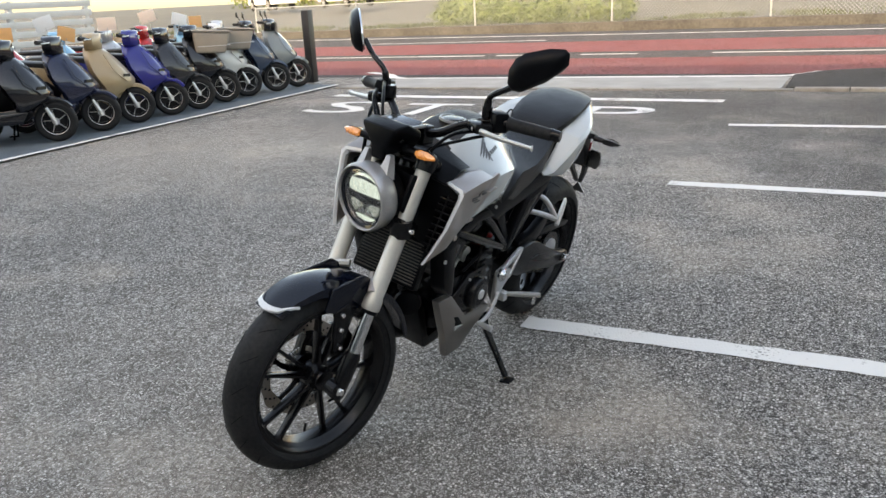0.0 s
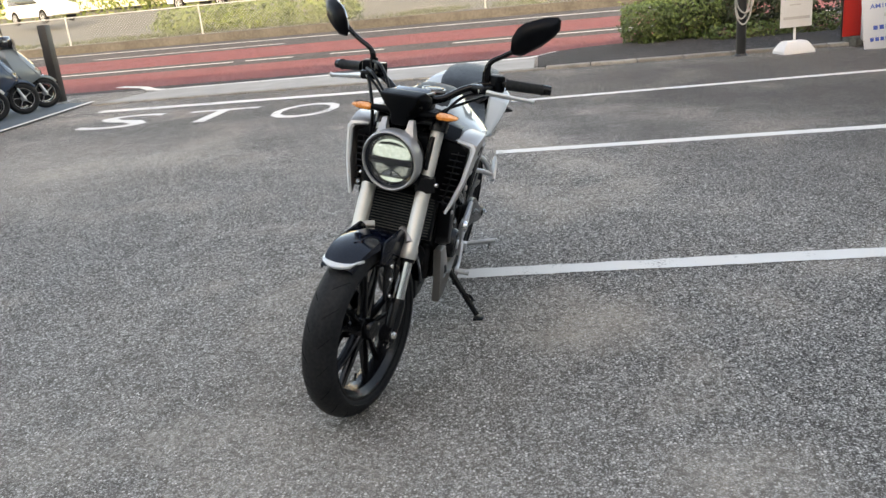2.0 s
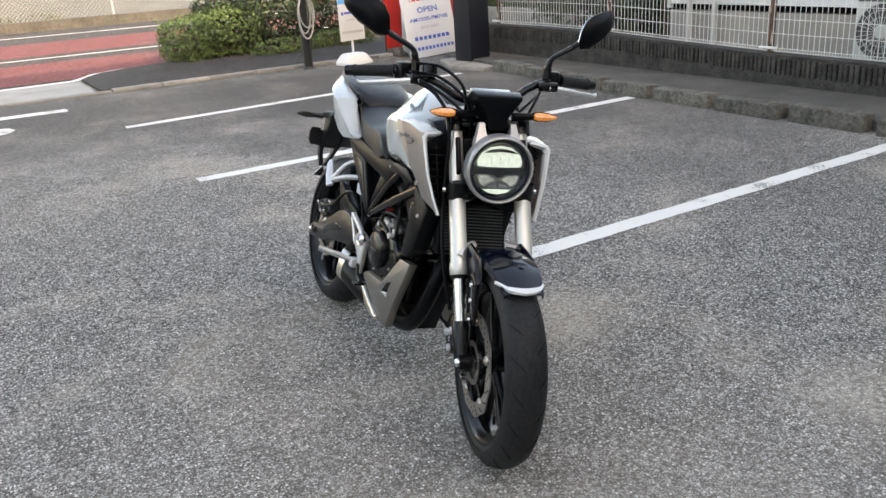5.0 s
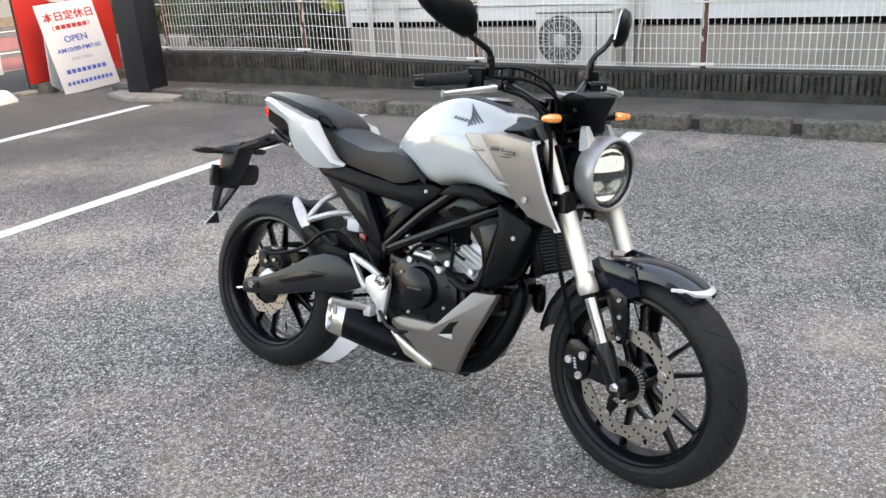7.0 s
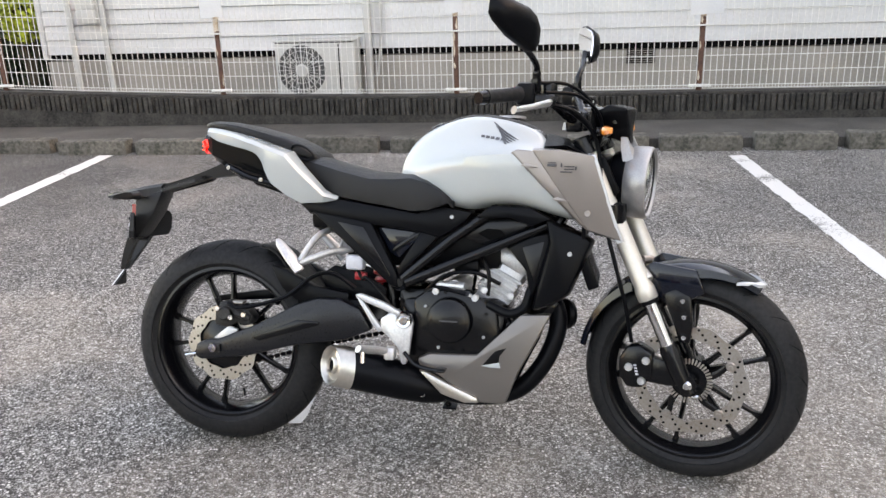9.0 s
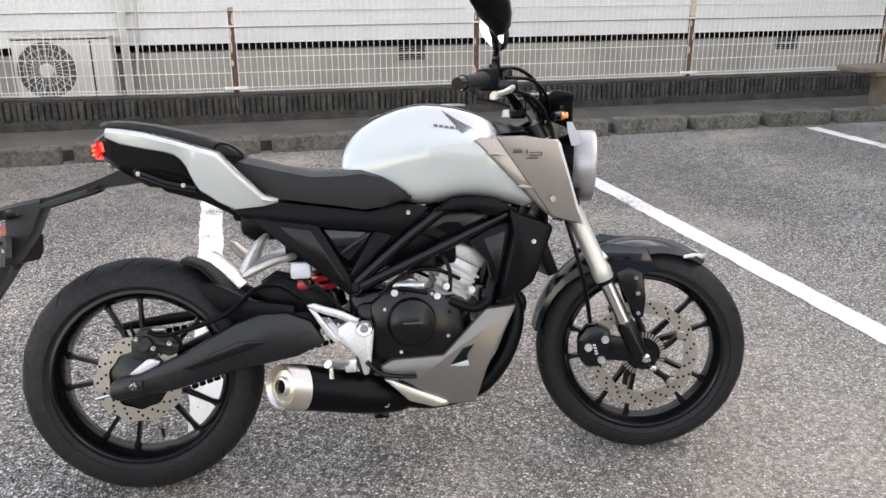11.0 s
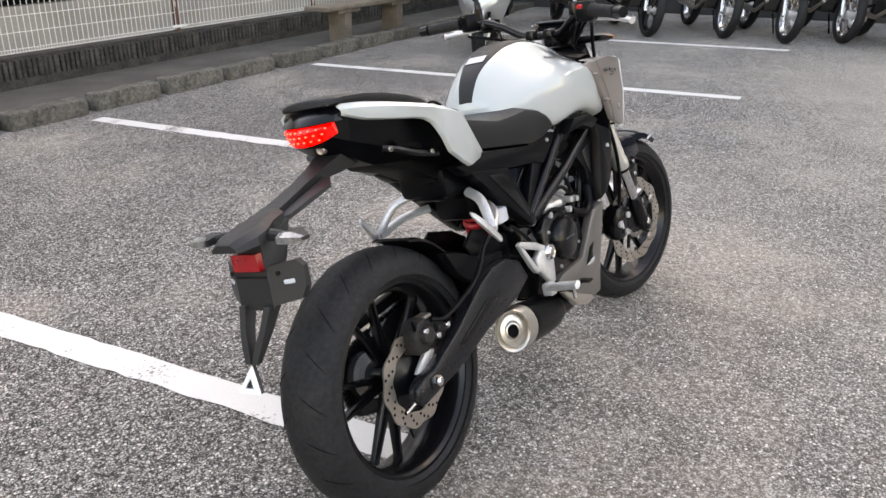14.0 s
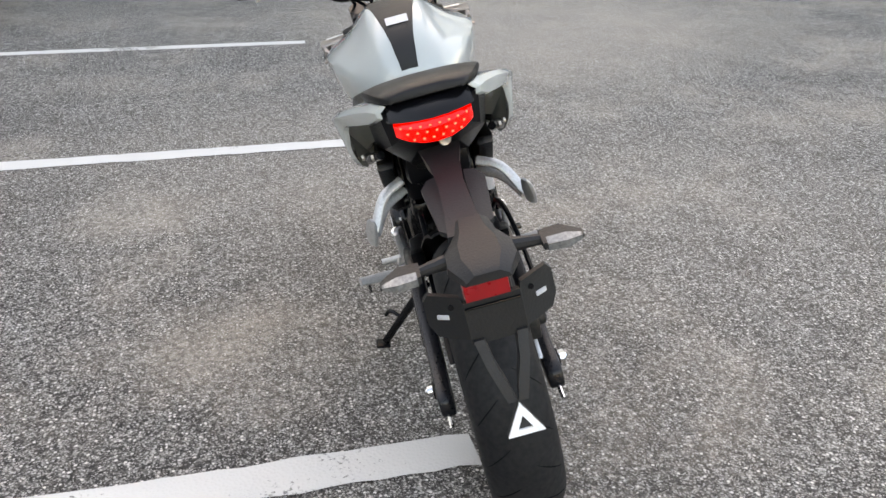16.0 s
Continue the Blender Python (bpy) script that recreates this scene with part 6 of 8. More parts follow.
for s in (-1, 1):
    leg = pt("fork_leg", tube([fork_pt(0.518, s), fork_pt(0.522, s), fork_pt(0.545, s), fork_pt(0.555, s), fork_pt(0.735, s)], [0.025, 0.027, 0.027, 0.0240, 0.0240], 24), FORK_ALU, "champagne upside-down fork tube", steer=True)
    part("upper_tube", tube([fork_pt(0.75, s), fork_pt(0.905, s)], 0.0215, 20), FORK_ALU, leg)
    part("slider", tube([fork_pt(0.525, s), fork_pt(0.375, s)], 0.0185, 20), CHROME, leg)
    part("fork_seal", tube([fork_pt(0.518, s), fork_pt(0.508, s)], 0.024, 20), MATTE, leg)
    part("fork_foot", merged(tube([fork_pt(0.400, s), fork_pt(0.385, s), fork_pt(0.33, s), fork_pt(0.275, s, 0.006)], [0.022, 0.026, 0.024, 0.021], 16), tube([(1.352, s * 0.075, 0.2985), (1.352, s * 0.112, 0.2985)], 0.026, 18)), SATIN, leg)
    part("axle_cap", lathe([(0, s * 0.122), (0.008, s * 0.122), (0.011, s * 0.118), (0.014, s * 0.116), (0.015, s * 0.108), (0, s * 0.108)], 16, pose(1.352, 0, 0.2985)), CHROME, leg)
    part("pinch_bolt", tube([(1.365, s * 0.100, 0.268), (1.382, s * 0.100, 0.266)], 0.008, 10), CHROME, leg)
    part("leg_guard", prism([(1.275, .530), (1.31, .548), (1.350, .530), (1.358, .46), (1.352, .405), (1.325, .40), (1.305, .46)], s * 0.068, s * 0.082, 0.006), SATIN, leg)
    for x, z in ((1.335, 0.475), (1.336, 0.42), (1.330, 0.518)):
        part("guard_bolt", bolt(x, s * 0.084, z, 0.007, 0.006, s), CHROME, leg)
pt("lower_clamp", merged(box(0, 0, 0, 0.075, 0.235, 0.042, 0.012, pose(fork_x(0.742) - 0.012, 0, 0.742, 0, -24, 0)), *[lathe([(0.0, -0.024), (0.034, -0.024), (0.034, 0.024), (0, 0.024)], 24, pose(fork_x(0.742), s * 0.098, 0.742) @ pose(0, 0, 0, 90, 0, 0) @ pose(0, 0, 0, 0, 0, 0)) for s in (-1, 1)]), SATIN, steer=True)
pt("upper_clamp", merged(box(0, 0, 0, 0.075, 0.235, 0.034, 0.012, pose(fork_x(0.915) - 0.012, 0, 0.915, 0, -24, 0)), *[tube([fork_pt(0.895, s), fork_pt(0.935, s)], 0.030, 20) for s in (-1, 1)]), SATIN, steer=True)
for s in (-1, 1):
    pt("clamp_bolt", bolt(fork_x(0.742) + 0.0, s * 0.133, 0.742, 0.008, 0.008, s), CHROME, steer=True)


pt("wiring_box", merged(box(fork_x(0.83) - 0.022, 0, 0.83, 0.050, 0.165, 0.115, 0.014), box(fork_x(0.83) - 0.055, 0, 0.80, 0.05, 0.10, 0.10, 0.014)), MATTE, steer=True)


def guard_ring(a, r, hw, drop, thick):
    c, sn = math.cos(a), math.sin(a)
    prof = [(-1.0, -drop), (-0.95, -drop * 0.35), (-0.72, -0.006), (-0.36, -0.001), (0, 0), (0.36, -0.001), (0.72, -0.006), (0.95, -drop * 0.35), (1.0, -drop)]
    out = [(FA[0] + (r + d) * c, y * hw, FA[2] + (r + d) * sn) for y, d in prof]
    inn = [(FA[0] + (r + d - thick) * c, y * (hw - thick), FA[2] + (r + d - thick) * sn) for y, d in prof[::-1]]
    return out + inn


rings = []
for k in range(19):
    deg = 167 - (167 - 57) * k / 18
    f = k / 18
    r = 0.312 + 0.006 * math.sin(math.pi * f)
    hw = 0.066 + 0.006 * math.sin(math.pi * f) - 0.012 * max(0, (f - 0.85) / 0.15)
    drop = 0.020 + 0.030 * math.exp(-((f - 0.55) / 0.22) ** 2)
    rings.append(guard_ring(radians(deg), r, hw, drop, 0.004))
mg = pt("front_mudguard", loft(rings), GLOSS, "gloss blue-black front mudguard", smooth=50, steer=True)
part("mudguard_tip", loft([[(FA[0] + (0.3175 + dd + drop) * math.cos(radians(an)), y, FA[2] + (0.3175 + dd + drop) * math.sin(radians(an))) for dd, an in ((0, 59.5 - lean), (0.001, 57 - lean - w * .5), (0, 57 - lean - w), (-0.008, 57 - lean - w), (-0.008, 59.5 - lean))] for y, w, lean, drop in ((-.064, -1.8, -9, -.022), (-.058, -1.2, -5, -.010), (-.045, -.2, -1.5, -.004), (-.024, .5, 0, 0), (0, .8, .4, 0), (.024, .5, 0, 0), (.045, -.2, -1.5, -.004), (.058, -1.2, -5, -.010), (.064, -1.8, -9, -.022))]), LIP_WHITE, mg, "white crescent tip", smooth=50)
for s in (-1, 1):
    part("mudguard_stay", prism([(1.17, .56), (1.25, .615), (1.36, .60), (1.385, .54), (1.31, .50), (1.25, .53)], s * 0.068, s * 0.078, 0.006), GLOSS, mg)
    part("stay_cap", tube(curve([(1.20, s * 0.05, .595), (1.225, s * 0.085, .590), (1.245, s * 0.10, .572)], 5), 0.012, 8), CHAMPAGNE if s > 0 else FORK_ALU, mg)

fc = pt("front_caliper", merged(prism([(1.172, .352), (1.195, .385), (1.225, .392), (1.262, .372), (1.262, .31), (1.235, .272), (1.195, .270), (1.172, .30)], -0.104, -0.050, 0.010), prism([(1.26, .36), (1.33, .345), (1.34, .29), (1.30, .285), (1.245, .29)], -0.096, -0.080, 0.005)), SATIN, "black radial front caliper", steer=True)
for x, z in ((1.245, 0.352), (1.235, 0.295), (1.20, 0.33)):
    part("pin", bolt(x, -0.106, z, 0.011, 0.008, -1), ALLOY, fc)
for k in range(4):
    part("caliper_mark", box(1.222 - 0.002 * k, -0.1055, 0.312 + 0.008 * k, 0.008, 0.001, 0.005), MILKY, fc)
pt("front_brake_hose", tube(curve([(0.985, -0.215, 1.030), (1.06, -0.16, 1.00), (1.105, -0.125, 0.92), (1.125, -0.13, 0.75), (1.165, -0.135, 0.60), (1.190, -0.125, 0.50), (1.205, -0.105, 0.40)], 8), 0.0058, 8), MATTE, steer=True)

# headlight
HL = pose(1.165, 0.003, 0.818, 0, 4, 0) @ Matrix.Scale(1.0, 4)
lamp = pt("headlight", lathe([(0, -0.006), (0.070, -0.006), (0.090, -0.002), (0.0965, 0.012), (0.098, 0.040), (0.0975, 0.052), (0.095, 0.0575), (0.0915, 0.0595), (0.089, 0.058), (0.0875, 0.052), (0.084, 0.030), (0, 0.030)], 56, HL @ Matrix.Rotation(radians(-90), 4, "Z")), BRUSHED, "round lamp in a brushed grey bezel", steer=True)
ROT = HL @ Matrix.Rotation(radians(-90), 4, "Z")
part("inner_ring", lathe([(0.0865, 0.032), (0.0865, 0.052), (0.080, 0.050), (0.072, 0.040), (0.072, 0.032)], 56, ROT, closed=True), GLOSS, lamp)
part("lamp_bowl", lathe([(0, -0.062), (0.050, -0.060), (0.076, -0.042), (0.086, -0.016), (0.088, -0.002), (0, -0.002)], 48, ROT), MATTE, lamp)
part("lamp_back", lathe([(0, 0.031), (0.078, 0.031), (0.078, 0.035), (0, 0.035)], 48, ROT), LAMP_LENS, lamp)


def lamp_panel(o, x0, x1):
    return moved(prism(o, x0, x1, 0.002, axis="x"), HL)


part("upper_beam", lamp_panel([(-.062, .008), (-.066, .022), (-.056, .044), (-.030, .062), (0, .067), (.030, .062), (.056, .044), (.066, .022), (.062, .008), (.030, .006), (-.030, .006)], 0.034, 0.040), LAMP_LIT, lamp, "lit glassy upper beam")
for k in range(3):
    part("beam_rib", lamp_panel([(-.0260 + .025 * k, .012), (-.0250 + .025 * k, .012), (-.0250 + .025 * k, .040), (-.0260 + .025 * k, .040)], 0.0395, 0.0408), LAMP_MIRROR, lamp)
part("upper_shade", lamp_panel([(-.052, .046), (-.030, .056), (0, .060), (.030, .056), (.052, .046), (.030, .047), (0, .050), (-.030, .047)], 0.0395, 0.0415), LAMP_LENS, lamp)
for s in (-1, 1):
    part("lower_beam", lamp_panel([(s * .008, -.030), (s * .030, -.018), (s * .060, -.017), (s * .054, -.040), (s * .040, -.050), (s * .022, -.036)], 0.034, 0.040), LAMP_DIM, lamp)
    part("lower_mirror", lamp_panel([(s * .003, -.034), (s * .020, -.039), (s * .036, -.052), (s * .020, -.054), (s * .003, -.054)], 0.034, 0.039), LAMP_MIRROR, lamp)
part("lower_strip", lamp_panel([(-.042, -.058), (.042, -.058), (.030, -.068), (0, -.073), (-.030, -.068)], 0.034, 0.039), LAMP_LIT, lamp)
part("beam_divider", lamp_panel([(-.072, .006), (.072, .006), (.070, -.014), (.03, -.012), (0, -.024), (-.03, -.012), (-.070, -.014)], 0.034, 0.043), GLOSS, lamp)
part("lamp_glass", lathe([(0, 0.056), (0.040, 0.0545), (0.068, 0.051), (0.080, 0.048), (0.080, 0.0465), (0.068, 0.0495), (0.040, 0.053), (0, 0.0545)], 48, ROT), CLEAR_GLASS, lamp, "clear domed glass").visible_shadow = False
for s in (-1, 1):
    part("bezel_arm", loft([[(1.190, s * y, z) for y, z in ((.030, .896), (.070, .876))] + [(1.160, s * y, z) for y, z in ((.070, .876), (.030, .896))],
                            [(1.176, s * y, z) for y, z in ((.036, .915), (.060, .910))] + [(1.152, s * y, z) for y, z in ((.060, .910), (.036, .915))],
                            [(1.164, s * y, z) for y, z in ((.038, .938), (.054, .938))] + [(1.150, s * y, z) for y, z in ((.054, .938), (.038, .938))]]), BRUSHED, lamp)
    part("lamp_bracket", prism([(1.075, .88), (1.12, .89), (1.16, .80), (1.12, .75), (1.09, .77)], s * 0.092, s * 0.104, 0.004), MATTE, lamp)

# instrument housing
ih = pt("instrument_housing", rounded(loft([
    [(1.168, y, z) for y, z in ((-.026, .916), (.026, .916), (.027, .952), (.064, 1.000), (.068, 1.014), (-.068, 1.014), (-.064, 1.000), (-.027, .952))],
    [(1.120, y, z) for y, z in ((-.034, .935), (.034, .935), (.044, .960), (.074, 1.000), (.074, 1.024), (-.074, 1.024), (-.074, 1.000), (-.044, .960))],
    [(1.070, y, z) for y, z in ((-.050, .950), (.050, .950), (.062, .965), (.074, .985), (.070, 1.002), (-.070, 1.002), (-.074, .985), (-.062, .965))]]), 0.012, 3, 20), MATTE, "matte black instrument housing", smooth=20, steer=True)
part("display", box(1.082, 0, 1.012, 0.055, 0.120, 0.004, 0.002, pose(1.082, 0, 1.012, 0, 22, 0) @ pose(-1.082, 0, -1.012)), SCREEN, ih)
part("display_rim", merged(*[box(1.082 + dx, dy, 1.013 + dx * -0.4, sx, sy, 0.007, 0.002) for dx, dy, sx, sy in ((0, 0.066, 0.06, 0.008), (0, -0.066, 0.06, 0.008), (0.032, 0, 0.008, 0.13))]), BRUSHED, ih)
for s in (-1, 1):
    part("housing_bolt", bolt(1.135, s * 0.060, 0.978, 0.006, 0.006, s), SATIN, ih)
    ind = pt("front_indicator", tube([(1.112, s * 0.055, 0.952), (1.122, s * 0.118, 0.957)], [0.014, 0.010], 12), MATTE, steer=True)
    part("shell", loft([[(1.124 + x * k * .85, s * y, 0.958 + z * k * .78) for x, z in ((-.020, -.010), (-.020, .010), (.004, .017), (.004, -.017))] for y, k in ((.112, .75), (.128, 1.05), (.160, 1.0), (.182, .5), (.188, .15))]), SATIN, ind)
    part("lens", loft([[(1.129 + x * k * .85, s * y, 0.958 + z * k * .78) for x, z in ((-.003, -.0165), (-.003, .0165), (.010, .013), (.018, 0), (.010, -.013))] for y, k in ((.118, .6), (.128, 0.95), (.156, 0.9), (.180, .5), (.188, .15))]), AMBER, ind, "lit amber lens")
    for j in range(3):
        part("lens_rib", box(1.143, s * (.134 + .014 * j), 0.958, 0.003, 0.0016, 0.015, 0.0006), AMBER, ind)

# handlebar, grips, levers, mirrors
bar_pts = curve([(0.885, -0.385, 1.040), (0.925, -0.285, 1.050), (0.955, -0.215, 1.050), (0.990, -0.140, 1.025), (1.015, -0.075, 0.990), (1.022, 0, 0.985), (1.015, 0.075, 0.990), (0.990, 0.140, 1.025), (0.955, 0.215, 1.050), (0.925, 0.285, 1.050), (0.885, 0.385, 1.040)], 6)
hb = pt("handlebar", tube(bar_pts, [0.0112 + 0.003 * math.exp(-((p.y) / 0.09) ** 2) for p in bar_pts], 14), SATIN, "black tapered handlebar", steer=True)
part("bar_clamp", merged(*[box(1.020, s * 0.035, 0.978, 0.045, 0.035, 0.055, 0.008) for s in (-1, 1)]), SATIN, hb)
for s in (-1, 1):
    part("grip", tube([(0.933, s * 0.262, 1.050), (0.931, s * 0.268, 1.050), (0.892, s * 0.367, 1.042), (0.890, s * 0.370, 1.042)], [0.021, 0.0175, 0.0165, 0.019], 18), RUBBER, hb)
    part("bar_end", tube([(0.890, s * 0.371, 1.042), (0.880, s * 0.397, 1.040)], [0.017, 0.015], 14), SATIN, hb)
    sw = part("switch_box", box(0, 0, 0, 0.046, 0.052, 0.058, 0.010, pose(0.942, s * 0.230, 1.050, 0, 0, -s * 21)), MATTE, hb)
    part("switch_button", box(0.918, s * 0.228, 1.064, 0.012, 0.018, 0.012, 0.003), RED_SPRING if s < 0 else MATTE, sw)
    part("lever_perch", box(0, 0, 0, 0.055, 0.060, 0.030, 0.008, pose(0.985, s * 0.205, 1.035, 0, 0, -s * 20)), SATIN, hb)
    part("lever", tube(curve([(1.005, s * 0.200, 1.030), (1.000, s * 0.250, 1.026), (0.988, s * 0.300, 1.020), (0.968, s * 0.352, 1.014), (0.960, s * 0.370, 1.012)], 6), [0.0115] * 6 + [0.010] * 6 + [0.0085] * 6 + [0.0075] * 5 + [0.010, 0.012], 10, flat=0.7), BRIGHT_ALLOY, hb, "silver lever")
    mi = part("mirror_stem", tube(curve([(0.962, s * 0.205, 1.055), (0.965, s * 0.208, 1.100), (0.968, s * 0.222, 1.122), (0.966, s * 0.262, 1.144), (0.960, s * 0.292, 1.162), (0.956, s * 0.318, 1.184)], 6), [0.0105] * 8 + [0.0082] * 23, 12), SATIN, hb)
    part("stem_nut", lathe([(0, -0.016), (0.014, -0.016), (0.014, 0.016), (0, 0.016)], 6, pose(0.962, s * 0.205, 1.072, 90, 0, 0)), SATIN, mi)
    MM = pose(0.950, s * 0.343, 1.204, 0, 9, 34 if s > 0 else -38) @ Matrix.Scale(1.03, 4)
    shape = [(-.074, -.030), (-.062, -.044), (-.038, -.047), (.030, -.018), (.074, .012), (.086, .026), (.084, .050), (.072, .058), (.030, .056), (-.034, .040), (-.058, .026), (-.074, 0)]
    sh2 = [(s * a * 0.88, b * 1.12) for a, b in shape]
    part("mirror_shell", loft([[(0.004, a, b) for a, b in sh2], [(0.008, a * 1.03, b * 1.03) for a, b in sh2], [(0.026, a * 0.86, b * 0.86) for a, b in sh2], [(0.036, a * 0.5, b * 0.5) for a, b in sh2]]), MATTE, mi, m=MM, smooth=40)
    part("mirror_glass", loft([[(0.0035, a * 0.95, b * 0.95) for a, b in sh2], [(-0.001, a * 0.93, b * 0.93) for a, b in sh2]]), MIRROR, mi, "mirror glass", m=MM)
part("fluid_cup", lathe([(0, 0.020), (0.020, 0.020), (0.022, 0.014), (0.022, -0.016), (0, -0.016)], 24, pose(0.985, -0.165, 1.058, 90, 0, 0)), SATIN, hb)
part("ignition", lathe([(0, 0.02), (0.020, 0.02), (0.024, 0), (0, 0)], 20, pose(1.00, 0, 0.955, 90, 0, 0)), BRUSHED, hb)
for pts in ([(0.985, 0.20, 1.035), (1.07, 0.14, 1.02), (1.10, 0.09, 0.94), (1.06, 0.07, 0.82), (0.98, 0.09, 0.70)], [(0.945, -0.215, 1.035), (1.03, -0.16, 1.03), (1.085, -0.09, 0.97), (1.06, -0.06, 0.86), (0.96, -0.06, 0.76)],
            [(0.95, 0.22, 1.03), (1.02, 0.15, 1.00), (1.07, 0.08, 0.96), (1.07, 0.03, 0.88)], [(0.95, -0.225, 1.025), (1.01, -0.15, 0.99), (1.06, -0.09, 0.945), (1.07, -0.03, 0.88)], [(0.93, -0.20, 1.06), (1.0, -0.15, 1.06), (1.06, -0.10, 1.01), (1.05, -0.08, 0.90), (0.97, -0.08, 0.78)]):
    pt("control_cable", tube(curve(pts, 7), 0.0048, 8), MATTE)
pt("steering_cover", merged(box(1.00, 0, 0.90, 0.09, 0.10, 0.05, 0.015), prism([(.955, .915), (1.04, .90), (1.06, .87), (1.03, .845), (.97, .87)], -0.105, 0.105, 0.010)), MATTE)

# ---- scooters and parked motorcycles ----
def paint(name, rgb, rough=0.20, metal=0.0):
    return material(name, rgb, rough, metal, scale=4, fine=300, coat=0.6, rough_var=0.05, specular=0.35)


P_BLACK, P_NAVY, P_BEIGE = paint("black scooter paint", (0.004, 0.004, 0.006)), paint("navy scooter paint", (0.006, 0.011, 0.035)), paint("beige scooter paint", (0.34, 0.25, 0.145), 0.35)
P_BLUE, P_CHAR, P_WHITE = paint("blue scooter paint", (0.015, 0.018, 0.17)), paint("charcoal scooter paint", (0.014, 0.015, 0.018)), paint("white scooter paint", (0.62, 0.62, 0.60))
P_SLATE, P_GREY, P_SILVER = paint("slate blue scooter paint", (0.03, 0.048, 0.08)), paint("grey scooter paint", (0.17, 0.195, 0.20)), paint("silver scooter paint", (0.45, 0.46, 0.47), 0.3, 0.6)
P_RED = paint("red scooter paint", (0.45, 0.02, 0.02))
P_SKY = paint("sky blue scooter paint", (0.16, 0.38, 0.55))
BASKET = material("taupe basket cloth", (0.26, 0.235, 0.20), 0.9, second=(0.20, 0.18, 0.155), scale=5, fine=160, bump=0.5)
TAG_ORANGE = material("orange price card", (0.72, 0.36, 0.14), 0.6)
TAG_PINK = material("pale price card", (0.78, 0.62, 0.52), 0.6)


def small_wheel(parent, x, R, half, rim_mat, spokes=5, knobby=False):
    w = part("wheel", lathe([(R * 0.64, half * 0.7), (R * 0.60, half * 0.5), (R * 0.59, 0), (R * 0.60, -half * 0.5), (R * 0.64, -half * 0.7), (R * 0.56, -half * 0.7), (R * 0.54, 0), (R * 0.56, half * 0.7)], 40, closed=True), rim_mat, parent, m=pose(x, 0, R))
    prof = [(R - half * 0.8 + half * 0.8 * math.cos(radians(a)), half * math.sin(radians(a))) for a in range(-90, 91, 15)] + [(R * 0.62, half * 0.75), (R * 0.62, -half * 0.75)]
    part("tyre", lathe(prof, 44, closed=True), RUBBER, w, smooth=50)
    part("hub", lathe([(0, half * 0.9), (R * 0.16, half * 0.9), (R * 0.17, 0), (R * 0.16, -half * 0.9), (0, -half * 0.9)], 20), ALLOY, w)
    for k in range(spokes):
        a = 2 * math.pi * k / spokes + 0.4
        for da in (-0.16, 0.16):
            part("spoke", spoke_bm(R * 0.13, R * 0.60, a + da * .3, a + da, R * 0.018, R * 0.016, half * 0.62, half * 0.5), ALLOY if da > 0 else SATIN, w)
    for k in (-1, 1):
        part("rim_edge", lathe([(R * 0.625, k * half * 0.74), (R * 0.640, k * half * 0.80), (R * 0.635, k * half * 0.84), (R * 0.615, k * half * 0.78)], 40, closed=True), ALLOY, w)
    part("brake_disc", disc_bm(R * 0.30, R * 0.46, half * 0.55, 6, 0.002, 0, 0.003), SATIN, w)
    part("drum", lathe([(0, half * 0.15), (R * 0.52, half * 0.12), (R * 0.52, -half * 0.12), (0, -half * 0.15)], 28), SATIN, w)
    return w


